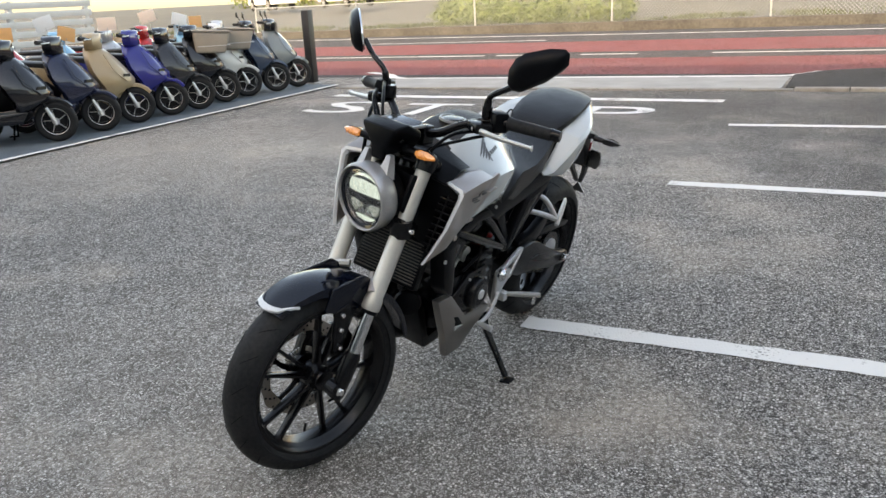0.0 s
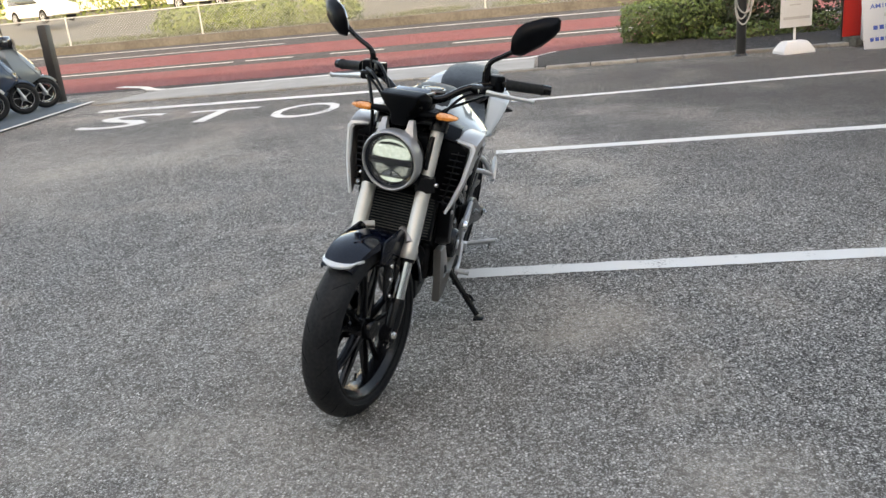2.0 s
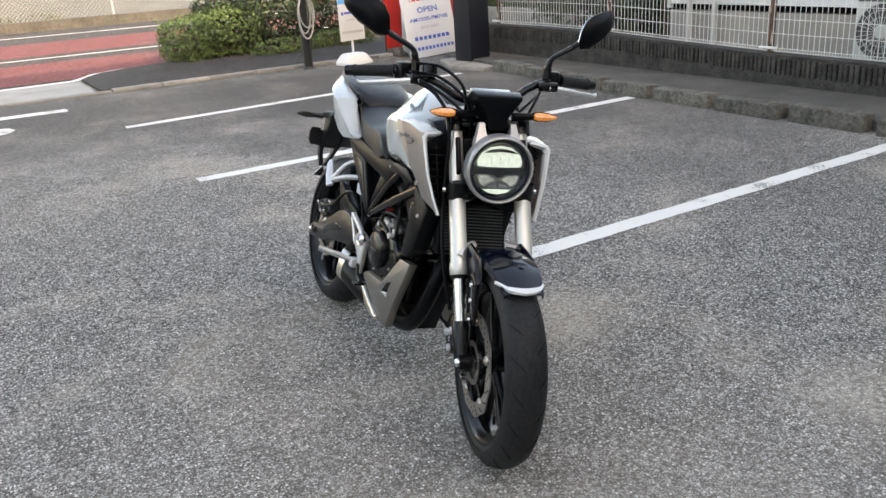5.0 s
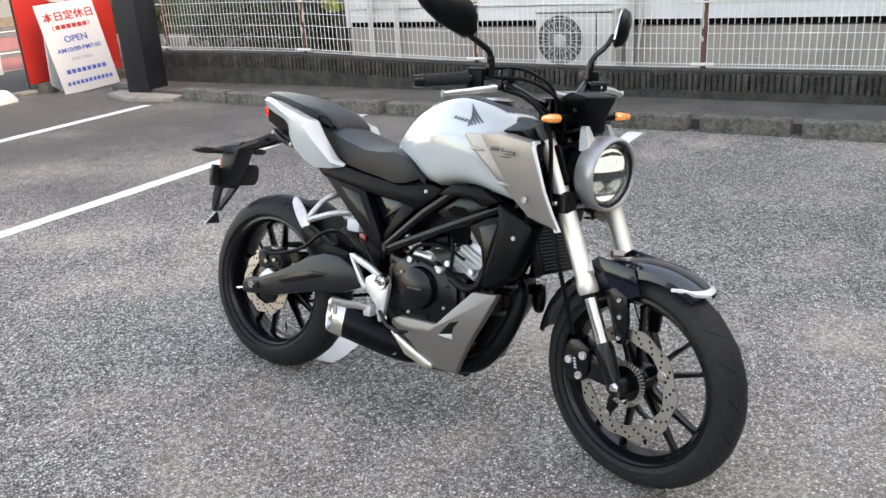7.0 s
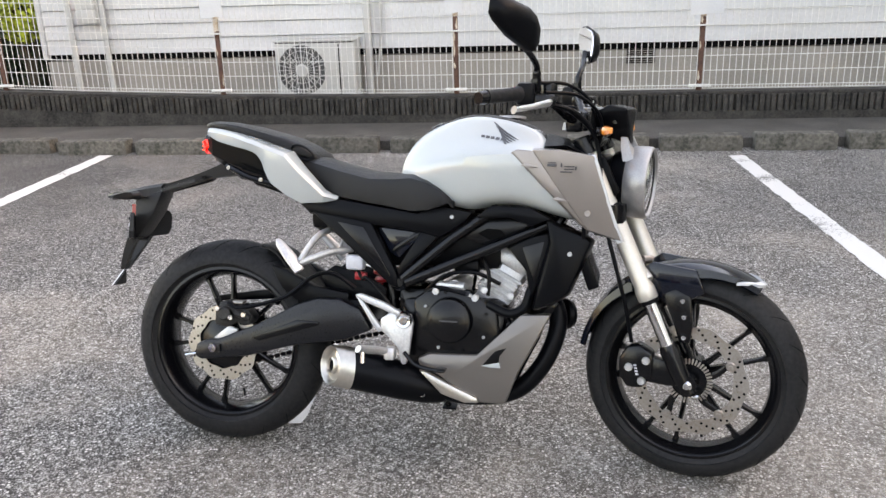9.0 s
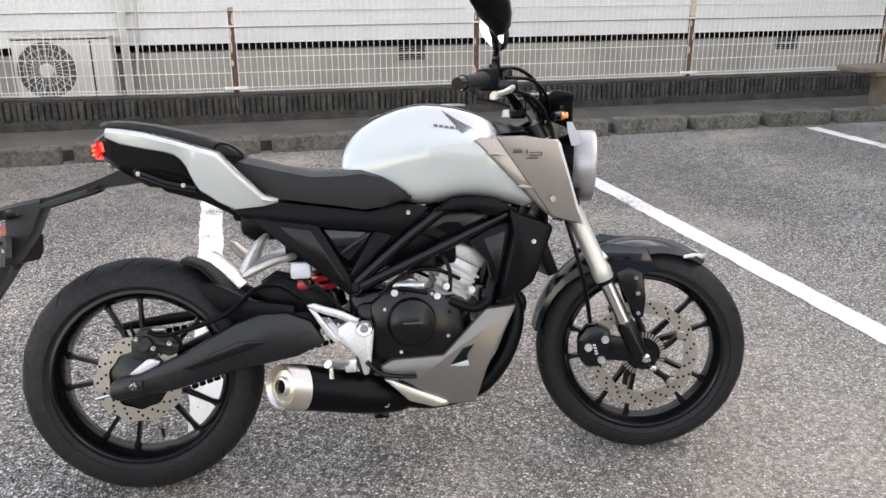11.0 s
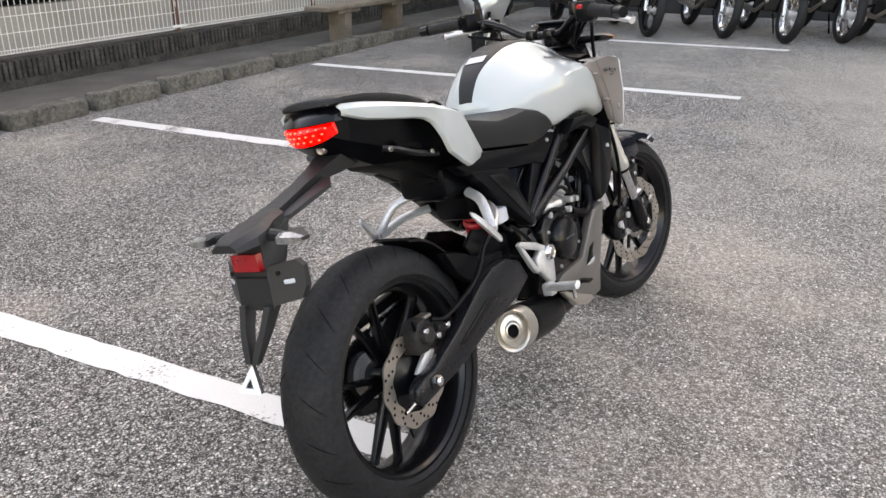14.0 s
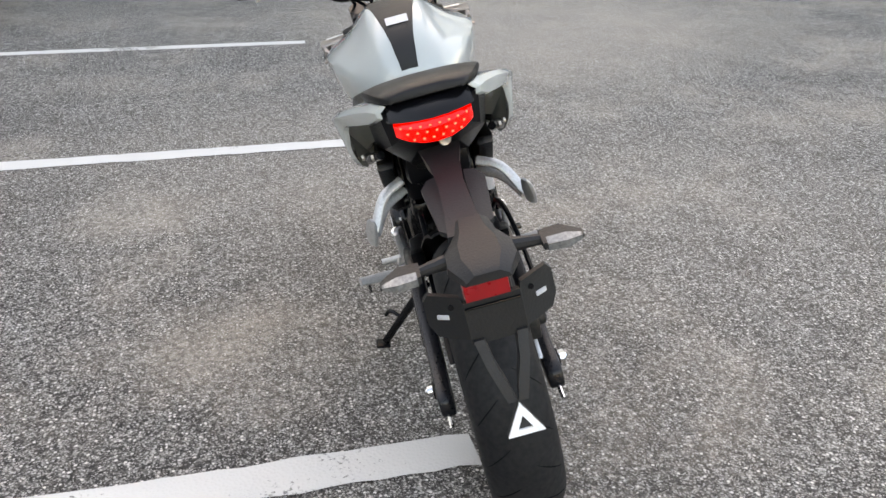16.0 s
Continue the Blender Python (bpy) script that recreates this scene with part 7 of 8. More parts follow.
def scooter(colour, name_label, screen=False, basket=False, big=False, basket_mat=None):
    """x ahead from the rear wheel's contact, front wheel turned a little."""
    s = empty("scooter")
    tagged(s, name_label, "scooter", group="row of parked scooters")
    R = 0.214 if big else 0.208
    half = 0.058 if big else 0.046
    fx = 1.18
    small_wheel(s, 0, R, half, SATIN)
    small_wheel(s, fx, R, half, SATIN, 5)
    for k in (-1, 1):
        part("fork_leg", tube([(fx, k * (half + 0.022), R), (fx - 0.115, k * (half + 0.022), R + 0.26)], [0.015, 0.019], 12), MATTE, s)
        part("fork_cap", tube([(fx + 0.010, k * (half + 0.024), R - 0.03), (fx + 0.004, k * (half + 0.024), R), (fx - 0.062, k * (half + 0.024), R + 0.145)], [0.018, 0.023, 0.017], 12), ALLOY, s)
    rings = []
    for i in range(11):
        a = radians(150 - 112 * i / 10)
        r = R + 0.028 + 0.012 * math.sin(math.pi * i / 10)
        hw = half + 0.012 - 0.016 * (i / 10) ** 2
        rings.append([(fx + (r - d) * math.cos(a), y * hw, R + (r - d) * math.sin(a)) for y, d in ((-1, .035), (-.85, .008), (-.3, 0), (.3, 0), (.85, .008), (1, .035))] +
                     [(fx + (r - d - .006) * math.cos(a), y * hw * .94, R + (r - d - .006) * math.sin(a)) for y, d in ((1, .035), (.85, .008), (.3, 0), (-.3, 0), (-.85, .008), (-1, .035))])
    part("mudguard", loft(rings), colour, s, smooth=50)
    # leg shield: a tall curved panel
    def sec(x, z, hw, depth, nose):
        return [(x - depth, -hw, z), (x - depth * 0.4, -hw * 0.92, z), (x + nose * 0.6, -hw * 0.5, z), (x + nose, 0, z), (x + nose * 0.6, hw * 0.5, z), (x - depth * 0.4, hw * 0.92, z), (x - depth, hw, z), (x - depth - 0.05, hw * 0.7, z), (x - depth - 0.05, -hw * 0.7, z)]
    shield = part("leg_shield", loft([sec(0.95, 0.24, 0.15, 0.05, 0.01), sec(0.98, 0.35, 0.20, 0.08, 0.03), sec(1.05, 0.44, 0.235, 0.16, 0.15), sec(1.035, 0.51, 0.262, 0.19, 0.17), sec(0.975, 0.63, 0.265, 0.19, 0.15), sec(0.92, 0.74, 0.220, 0.16, 0.12), sec(0.875, 0.83, 0.150, 0.12, 0.08), sec(0.850, 0.875, 0.095, 0.09, 0.05)]), colour, s, smooth=45)
    for k in (-1, 1):
        part("side_lamp", loft([[(1.150, k * .06, .570), (1.09, k * .15, .575), (1.085, k * .165, .545), (1.145, k * .075, .535)], [(1.160, k * .06, .568), (1.10, k * .15, .573), (1.095, k * .165, .547), (1.155, k * .075, .537)]]), CLEAR_LENS if screen else MATTE, shield)
    part("emblem", box(0, 0, 0, 0.006, 0.034, 0.012, 0.002, pose(1.066, 0, 0.70, 0, -24, 0)), CHROME, shield)
    for k in (-1, 1):
        part("shield_crease", tube([(0.915, k * .165, .80), (1.00, k * .225, .62), (1.12, k * .150, .49)], .007, 6), colour, shield)
        part("side_skirt", prism([(0.40, .22), (0.90, .22), (0.98, .34), (0.86, .34), (0.46, .31)], k * .165, k * .195, .012), colour, s)
    cowl = part("handlebar_cowl", loft([[(0.80 + dx, y * hw, z + dz) for dx, y, dz in ((-.07, -.9, 0), (.02, -1, 0), (.10, -.45, -.01), (.115, 0, -.01), (.10, .45, -.01), (.02, 1, 0), (-.07, .9, 0))] for z, hw in ((0.85, .10), (0.885, .160), (0.93, .192), (0.975, .185), (1.012, .145), (1.036, .075))]), {P_NAVY: P_BLACK, P_CHAR: P_BLACK}.get(colour, colour) if not screen else P_CHAR, s, smooth=45)
    part("headlamp", loft([[(0.905, y, z) for y, z in ((-.085, .925), (.085, .925), (.07, .968), (-.07, .968))], [(0.925, y, z) for y, z in ((-.06, .93), (.06, .93), (.05, .96), (-.05, .96))]]), LAMP_LENS, cowl, "headlamp glass")
    part("handlebar", tube(curve([(0.70, -0.33, 0.985), (0.76, -0.22, 0.98), (0.80, -0.1, 0.965), (0.80, 0.1, 0.965), (0.76, 0.22, 0.98), (0.70, 0.33, 0.985)], 5), 0.017, 10), SATIN, s)
    for k in (-1, 1):
        part("grip", tube([(0.745, k * 0.245, 0.982), (0.70, k * 0.335, 0.985)], 0.022, 12), RUBBER, s)
        if screen:
            part("mirror", merged(tube(curve([(0.77, k * 0.20, 0.99), (0.775, k * 0.23, 1.04), (0.76, k * 0.28, 1.09)], 5), 0.007, 8), lathe([(0, 0.016), (0.044, 0.012), (0.054, 0), (0.048, -0.006), (0, -0.006)], 20, pose(0.75, k * 0.30, 1.115, 0, 0, 90) @ Matrix.Diagonal((1.25, 1, 0.8, 1)))), SATIN, s)
        part("lever", tube([(0.81, k * 0.18, 0.975), (0.79, k * 0.27, 0.972), (0.75, k * 0.34, 0.972)], 0.006, 8), ALLOY, s)
    part("floorboard", prism([(0.36, .24), (0.94, .24), (1.0, .30), (0.98, .34), (0.90, .29), (0.42, .29)], -0.17, 0.17, 0.012), MATTE, s)
    body = part("body", loft([[(x, y * hw, z) for y, z in ((-.75, z0), (-1, (z0 + z1) / 2), (-.8, z1), (0, z1 + .012), (.8, z1), (1, (z0 + z1) / 2), (.75, z0))] for x, hw, z0, z1 in ((-0.44, .06, .66, .73), (-0.32, .15, .50, .745), (-0.05, .205, .38, .73), (0.20, .195, .30, .71), (0.38, .165, .25, .67), (0.45, .13, .25, .45))]), colour, s, smooth=50)
    for k in (-1, 1):
        part("lower_panel", prism([(-0.12, .36), (0.36, .30), (0.44, .44), (0.30, .56), (0.02, .58), (-0.16, .50)], k * .172, k * .205, .016), MATTE, body)
    part("tail_lamp", box(-0.415, 0, 0.685, 0.03, 0.11, 0.04, 0.01), RED_REFLECTOR, body)
    part("seat", cushion([(-0.36, .775, .09, .735), (-0.28, .80, .125, .73), (0.0, .80, .14, .72), (0.20, .775, .135, .70), (0.36, .755, .10, .67), (0.40, .735, .07, .67)]), LEATHER, s, smooth=50)
    part("engine", merged(box(0.05, 0.09, 0.25, 0.42, 0.10, 0.15, 0.03), box(0.22, 0, 0.30, 0.16, 0.18, 0.16, 0.02)), SATIN, s)
    part("silencer", tube([(0.12, -0.13, 0.24), (-0.10, -0.15, 0.27), (-0.30, -0.15, 0.31)], [0.03, 0.052, 0.048], 16), MATTE, s)
    part("stand", merged(tube([(0.33, -0.06, 0.24), (0.30, -0.15, 0.01)], 0.010, 8), tube([(0.33, 0.06, 0.24), (0.30, 0.15, 0.01)], 0.010, 8), box(0.26, 0.15, 0.012, 0.10, 0.03, 0.015, 0.004)), SATIN, s)
    if screen:
        part("windscreen", loft([[(0.93 + 0.02 * (1 - abs(y)), y * hw, z) for y in (-1, -.5, 0, .5, 1)] + [(0.925 + 0.02 * (1 - abs(y)), y * hw, z) for y in (1, .5, 0, -.5, -1)] for z, hw in ((0.72, .13), (0.86, .15), (0.99, .12))]), CLEAR_LENS, s)
    if basket:
        o = [(0.86, .68), (1.24, .66), (1.32, .92), (0.84, .95)]
        part("front_basket", rounded(prism(o, -0.24, 0.24), 0.03, 3), basket_mat or BASKET, s, "taupe cloth basket cover")
        part("basket_lid", box(1.08, 0, 0.945, 0.50, 0.50, 0.022, 0.01, pose(1.08, 0, 0.945, 0, 3.5, 0) @ pose(-1.08, 0, -0.945)), basket_mat or BASKET, s)
        part("basket_band", box(1.10, 0, 0.76, 0.42, 0.488, 0.012, 0.004), GALV, s)
    return s


def scooter_at(ob, u, v, heading, z=0.018):
    """Stands with its front wheel's contact at (u, v), facing heading degrees in the car park's axes."""
    ob.matrix_basis = LOT @ pose(u, v, z, 0, 0, heading) @ Matrix.Scale(1.05, 4) @ pose(-1.18, 0, 0)
    return ob


HEAD = 136.6
row = [(-2.83, -6.53, P_BLACK, "glossy black scooter with silver spoked wheels", {}), (-3.49, -6.60, P_NAVY, "dark navy scooter parked in the row", {}),
       (-4.11, -6.70, P_BEIGE, "beige scooter with a matching mudguard", {}), (-4.74, -6.76, P_BLUE, "bright blue scooter with a blue mudguard", {}), (-5.26, -6.78, P_CHAR, "charcoal scooter with dark mudguard", {}),
       (-5.96, -6.94, P_BLACK, "black delivery scooter with a taupe front basket", dict(basket=True)), (-6.59, -7.06, P_WHITE, "white delivery scooter with a taupe front basket", dict(basket=True)),
       (-7.22, -7.02, P_SLATE, "slate blue scooter with chunky tyres and clear screen", dict(screen=True, big=True)), (-7.82, -7.06, P_GREY, "pale grey scooter with chunky tyres and clear screen", dict(screen=True, big=True))]
for k, (u, v, colour, label, kw) in enumerate(row):
    scooter_at(scooter(colour, label, **kw), u, v, HEAD + (k * 37 % 5 - 2))
back = [scooter(P_RED, "red scooter in the second row"), scooter(P_SKY, "sky blue scooter in the second row"), scooter(P_SILVER, "silver scooter in the second row")]
for k in range(9):
    src = back[k % 3]
    ob = src if k < 3 else copy_thing(src, Matrix.Identity(4))
    scooter_at(ob, -2.0 - 0.80 * k, -8.75 + 0.05 * (k % 3), HEAD + (k % 4) * 3)
for k, (u, v, z, mat) in enumerate(((-2.3, -7.2, 1.12, BOARD_WHITE), (-2.9, -7.3, 1.05, TAG_ORANGE), (-3.4, -7.25, 1.15, BOARD_WHITE), (-3.55, -7.1, 1.02, TAG_ORANGE), (-4.3, -7.3, 1.10, TAG_PINK), (-5.0, -7.35, 1.16, TAG_PINK), (-5.4, -7.2, 1.10, BOARD_WHITE), (-5.9, -7.4, 1.05, TAG_ORANGE), (-1.9, -7.1, 0.98, TAG_ORANGE))):
    card = empty("price_card", LOT @ pose(1.12 * u - 0.2, 1.1 * v, 1.07 * z, 0, 14 * (k % 3 - 1), -33 + 9 * (k % 4)))
    part("card", box(0, 0, 0, 0.24, 0.006, 0.17, 0.002), mat, card)
    part("wire", tube([(0, 0.01, -0.05), (0.02, 0.02, -0.25)], 0.003, 6), GALV, card)
    tagged(card, "price card clipped to a scooter's handlebar", "card", group="price cards")


def motorcycle_plain(colour, label, spoked=True):
    """A parked motorcycle of the far row: x ahead from the rear wheel's contact."""
    s = empty("parked_motorcycle")
    tagged(s, label, "motorcycle", group="motorcycles parked before the shop")
    R, fx = 0.305, 1.32
    for x in (0, fx):
        w = part("wheel", lathe([(R * 0.80, .03), (R * 0.76, .02), (R * 0.76, -.02), (R * 0.80, -.03), (R * 0.72, -.028), (R * 0.71, 0), (R * 0.72, .028)], 44, closed=True), CHROME if spoked else SATIN, s, m=pose(x, 0, R))
        prof = [(R - .045 + .045 * math.cos(radians(a)), .052 * math.sin(radians(a))) for a in range(-90, 91, 18)] + [(R * 0.78, .035), (R * 0.78, -.035)]
        part("tyre", lathe(prof, 48, closed=True), RUBBER, w, smooth=50)
        part("hub", lathe([(0, .05), (.045, .05), (.05, 0), (.045, -.05), (0, -.05)], 20), ALLOY, w)
        n = 24 if spoked else 10
        for k in range(n):
            a = 2 * math.pi * k / n
            part("spoke", tube([(.045 * math.cos(a), .03 * (-1) ** k, .045 * math.sin(a)), (R * .73 * math.cos(a + .25 * (-1) ** (k // 2)), 0, R * .73 * math.sin(a + .25 * (-1) ** (k // 2)))], .003 if spoked else .009, 5), CHROME if spoked else SATIN, w)
        part("brake_disc", disc_bm(.07, .13, .055, 8, .002, 0), STEEL, w)
    for k in (-1, 1):
        part("fork_leg", tube([(fx, k * .085, R - .02), (fx - .10, k * .085, .55), (fx - .24, k * .085, .88)], [.025, .027, .019], 14), CHROME, s)
        part("shock", tube([(0.05, k * .13, R), (0.22, k * .13, .62)], .022, 12), CHROME, s)
        part("grip", tube([(.93, k * .24, 1.03), (.86, k * .36, 1.02)], .018, 10), RUBBER, s)
    rings = []
    for i in range(9):
        a = radians(140 - 100 * i / 8)
        rings.append([(fx + (R + .03 - d) * math.cos(a), y * .062, R + (R + .03 - d) * math.sin(a)) for y, d in ((-1, .03), (-.6, 0), (.6, 0), (1, .03), (.6, .006), (-.6, .006))])
    part("mudguard", loft(rings), colour, s, smooth=50)
    part("tank", loft([[(x, y * hw, z) for y, z in ((-.7, z0), (-1, (z0 + z1) / 2), (-.6, z1), (0, z1 + .01), (.6, z1), (1, (z0 + z1) / 2), (.7, z0))] for x, hw, z0, z1 in ((.50, .08, .70, .80), (.60, .13, .70, .88), (.78, .145, .72, .93), (.92, .11, .76, .92), (.97, .06, .80, .88))]), colour, s, smooth=50)
    part("seat", cushion([(-.15, .82, .08, .76), (0, .83, .12, .74), (.25, .80, .13, .72), (.45, .79, .11, .71), (.54, .80, .08, .72)]), LEATHER, s, smooth=50)
    part("tail_lamp", box(-.20, 0, .74, .04, .12, .05, .012), RED_REFLECTOR, s)
    part("headlamp", lathe([(0, -.10), (.06, -.09), (.085, -.03), (.09, .03), (.082, .04), (0, .045)], 32, pose(1.10, 0, .88) @ Matrix.Rotation(radians(-90), 4, "Z")), CHROME, s)
    part("engine", merged(box(.62, 0, .40, .36, .24, .24, .03), *[box(.68, 0, .545 + .018 * k, .16, .18, .010) for k in range(6)], box(.68, 0, .68, .14, .16, .04, .01)), CAST_GREY, s)
    part("frame", merged(tube([(1.08, 0, .84), (.98, 0, .60), (.88, 0, .30), (.45, 0, .28), (.35, 0, .60), (.0, 0, .74)], .018, 10), tube([(1.06, 0, .80), (.35, 0, .68)], .016, 10)), SATIN, s)
    part("silencer", tube([(.85, -.13, .40), (.60, -.15, .26), (.10, -.17, .30), (-.30, -.17, .36)], [.02, .022, .045, .040], 16), SATIN if not spoked else STEEL, s)
    part("swingarm", merged(*[tube([(.42, k * .10, .38), (0, k * .10, R)], .018, 10) for k in (-1, 1)]), SATIN, s)
    part("handlebar", tube(curve([(.86, -.36, 1.02), (.93, -.24, 1.03), (1.0, -.1, .97), (1.0, .1, .97), (.93, .24, 1.03), (.86, .36, 1.02)], 5), .011, 10), CHROME, s)
    part("side_stand", tube([(.55, .10, .26), (.50, .20, .02)], .011, 8), SATIN, s)
    return s


def bike_at(ob, u, v, heading, lean=9):
    ob.matrix_basis = LOT @ pose(u, v, 0.0, 0, 0, heading) @ pose(0, 0, 0, -lean, 0, 0) @ pose(-1.32, 0, 0)
    return ob


kinds = [motorcycle_plain(P_CHAR, "charcoal motorcycle with chromed spoked wheels"), motorcycle_plain(P_RED, "red motorcycle with chromed spoked wheels"), motorcycle_plain(P_BLACK, "black motorcycle with cast wheels", False)]
spots = [(8.64, 0.16, 208, 0), (8.92, -0.41, 206, 1), (8.48, -1.14, 208, 0), (8.54, -2.02, 203, 2), (8.46, 1.66, 214, 2), (8.75, 0.85, 210, 1), (8.46, 2.54, 212, 2), (8.5, -3.0, 207, 0), (8.7, -4.0, 206, 2)]
used = set()
for u, v, h, k in spots:
    ob = kinds[k] if k not in used else copy_thing(kinds[k], Matrix.Identity(4))
    used.add(k)
    bike_at(ob, u, v, h)
scooter_at(scooter(P_SILVER, "silver scooter with a clear screen by the kerb", screen=True, big=True), 6.16, 2.75, 198.6, 0.0)
scooter_at(scooter(P_WHITE, "white scooter parked by the kerb", big=True), 8.10, 3.50, 207, 0.0)

# ---- entrance: post, signs, pillar ----
post = empty("bollard_post", LOT @ pose(-8.52, -7.28, 0.0))
part("shaft", box(0, 0, 0.60, 0.14, 0.14, 1.2, 0.008), PLASTIC_BLACK, post)
part("foot_plate", box(0, 0, 0.006, 0.20, 0.20, 0.012, 0.003), GALV, post)
tagged(post, "square black post at the entrance on the slab", "post")

pole = empty("black_pole", LOT @ pose(-7.55, 2.93, 0.0) @ Matrix.Scale(1.18, 4))
part("shaft", tube([(0, 0, 0), (0, 0, 2.6)], 0.052, 20), PLASTIC_BLACK, pole)
part("collar", lathe([(0, -0.01), (0.075, -0.01), (0.06, 0.015), (0, 0.015)], 20, pose(0, 0, 0.01, 90, 0, 0)), PLASTIC_BLACK, pole)
for j, (w, d, tilt) in enumerate(((0.085, 0.46, 0), (0.07, 0.40, 9), (0.09, 0.34, -8))):
    loop = [(0.075 * (1 if j != 1 else .8), w * math.sin(2 * math.pi * k / 28), 0.80 - d / 2 + d / 2 * math.cos(2 * math.pi * k / 28)) for k in range(28)]
    part("rope_loop", tube([(x + 0.01 * j, y + (z - 0.8) * math.tan(radians(tilt)) * 0.3, z) for x, y, z in loop], 0.0095, 7, closed=True), ROPE, pole)
tagged(pole, "black pole with a coil of grey rope", "pole")

stand = empty("sign_stand", LOT @ pose(-7.42, 3.55, 0.0, 0, 0, 102) @ Matrix.Scale(1.14, 4))
part("base", loft([[(x * a, y * b, z) for x, y in ((-1, -1), (1, -1), (1, 1), (-1, 1))] for a, b, z in ((.18, .13, 0), (.18, .13, .03), (.13, .09, .11), (.11, .07, .13))]), BOARD_WHITE, stand)
part("pole", tube([(0, 0, .14), (0, 0, 1.35)], .014, 12), BOARD_WHITE, stand)
pl = part("plate", box(0, -0.02, .74, .36, .012, .92, .004), BOARD_WHITE, stand)
part("yellow_band", box(0, -0.0275, 1.06, .355, .003, .22), material("yellow print", (0.75, 0.68, 0.06), 0.5), pl)
part("blue_band", box(0, -0.0275, .82, .355, .003, .23), SIGN_SKY, pl)
for z, x, w, h, mt in ((.86, -.03, .24, .05, BOARD_WHITE), (.77, 0, .27, .035, BOARD_WHITE), (.60, .02, .24, .025, SIGN_BLUE), (.52, -.02, .12, .012, SIGN_GREY), (.38, 0, .30, .03, SIGN_GREY), (1.06, 0, .26, .06, SIGN_BLUE), (.595, -.13, .03, .035, SIGN_BLUE)):
    part("print_bar", box(x, -0.0305, z, w, .003, h), mt, pl)
tagged(stand, "white sign stand with blue and yellow bands on a weighted base", "sign")

red = empty("red_sign", LOT @ pose(-7.75, 4.95, 0.0, 0, 0, 94) @ Matrix.Scale(1.16, 4))
part("panel", box(0.0, 0, .95, 1.28, .05, 1.7, .012), RED_PANEL, red)
for x in (-.645, .645):
    part("frame_post", tube([(x, 0, .06), (x, 0, 1.82)], .009, 10), PLASTIC_BLACK, red)
part("base", box(-.30, 0, .05, .52, .36, .11, .015), KERB_CONCRETE, red)
part("base", box(.34, 0, .05, .40, .36, .11, .015), KERB_CONCRETE, red)
part("mark", tube([(-.10 + .24 * math.cos(radians(a)), -.030, 1.12 + .20 * math.sin(radians(a))) for a in range(150, 330, 12)], .016, 8), BOARD_WHITE, red)
tagged(red, "tall red sign panel on concrete feet", "sign")

bd = empty("opening_hours_board", LOT @ pose(-7.12, 4.68, 0.0, 0, 0, 83) @ pose(0, 0, 0, -10, -4, 0) @ Matrix.Diagonal((1.14, 1.1, 1.0, 1)))
brd = part("board", box(0, 0, .55, .66, .022, 1.08, .006), BOARD_WHITE, bd)
part("back_leg", box(0, .16, .42, .60, .02, .88, .004, pose(0, 0, 0, 0, 0, 0) @ pose(0, .1, .5, 22, 0, 0) @ pose(0, -.1, -.5)), BOARD_WHITE, bd)


def board_text(words, size, x, z, mat):
    bm = text_bm(words, size, 0.001, size * 0.018)
    xs = [q.co.x for q in bm.verts]
    bm.transform(pose(x - (min(xs) + max(xs)) / 2, -0.0125, z, 90, 0, 0))
    part("lettering", bm, mat, brd, smooth=0)


board_text("本日定休日", .118, 0, .885, SIGN_RED)
for k in range(6):
    part("print_bar", box(-.155 + .062 * k, -.0125, .800, .048, .003, .05), SIGN_RED, brd)
for k in (-1, 1):
    part("bracket", tube([(k * .20, -.012, .83), (k * .212, -.012, .80), (k * .20, -.012, .77)], .004, 6), SIGN_RED, brd)
board_text("OPEN", .105, 0, .615, SIGN_BLUE)
board_text("AM10:00-PM7:00", .073, 0, .50, SIGN_BLUE)
board_text("BIKE AREA", .052, 0, .395, SIGN_GREY)
for k in range(8):
    part("print_bar", box(-.21 + .06 * k, -.0125, .27, .042, .003, .05), SIGN_BLUE, brd)
for k in range(11):
    part("print_bar", box(-.25 + .05 * k, -.0125, .13, .034, .003, .045), SIGN_BLUE, brd)
tagged(bd, "white shop board leaning back with blue opening hours", "sign")

pil = empty("dark_pillar", LOT @ pose(-5.98, 4.57, 0.0, 0, 0, 6.6) @ Matrix.Scale(1.15, 4))
part("shaft", box(0, 0, 1.30, .28, .28, 2.6, .012), NAVY_PANEL, pil)
part("seam", box(0, -.142, .62, .26, .004, .006), PLASTIC_BLACK, pil)
tagged(pil, "dark navy square sign pillar beside the kerb", "pillar")
structure("pillar_pad", rounded(prism([(-6.40, 4.32), (-5.75, 4.08), (-5.20, 4.22), (-5.20, 4.72), (-6.28, 4.86), (-6.46, 4.6)], -0.05, 0.045, axis="z"), 0.015), CONCRETE, "rough concrete pad at the pillar's foot", "pad")

bench = empty("plank_bench", LOT @ pose(6.60, 4.36, 0.0, 0, 0, 0))
part("plank", box(0, 0, .44, 1.95, .30, .045, .008), WOOD, bench)
for x in (-.55, .52):
    part("support", merged(box(x, 0, .24, .13, .22, .36, .01), box(x, 0, .40, .42, .26, .05, .01)), WOOD, bench)
tagged(bench, "weathered plank bench on two wooden blocks", "bench")


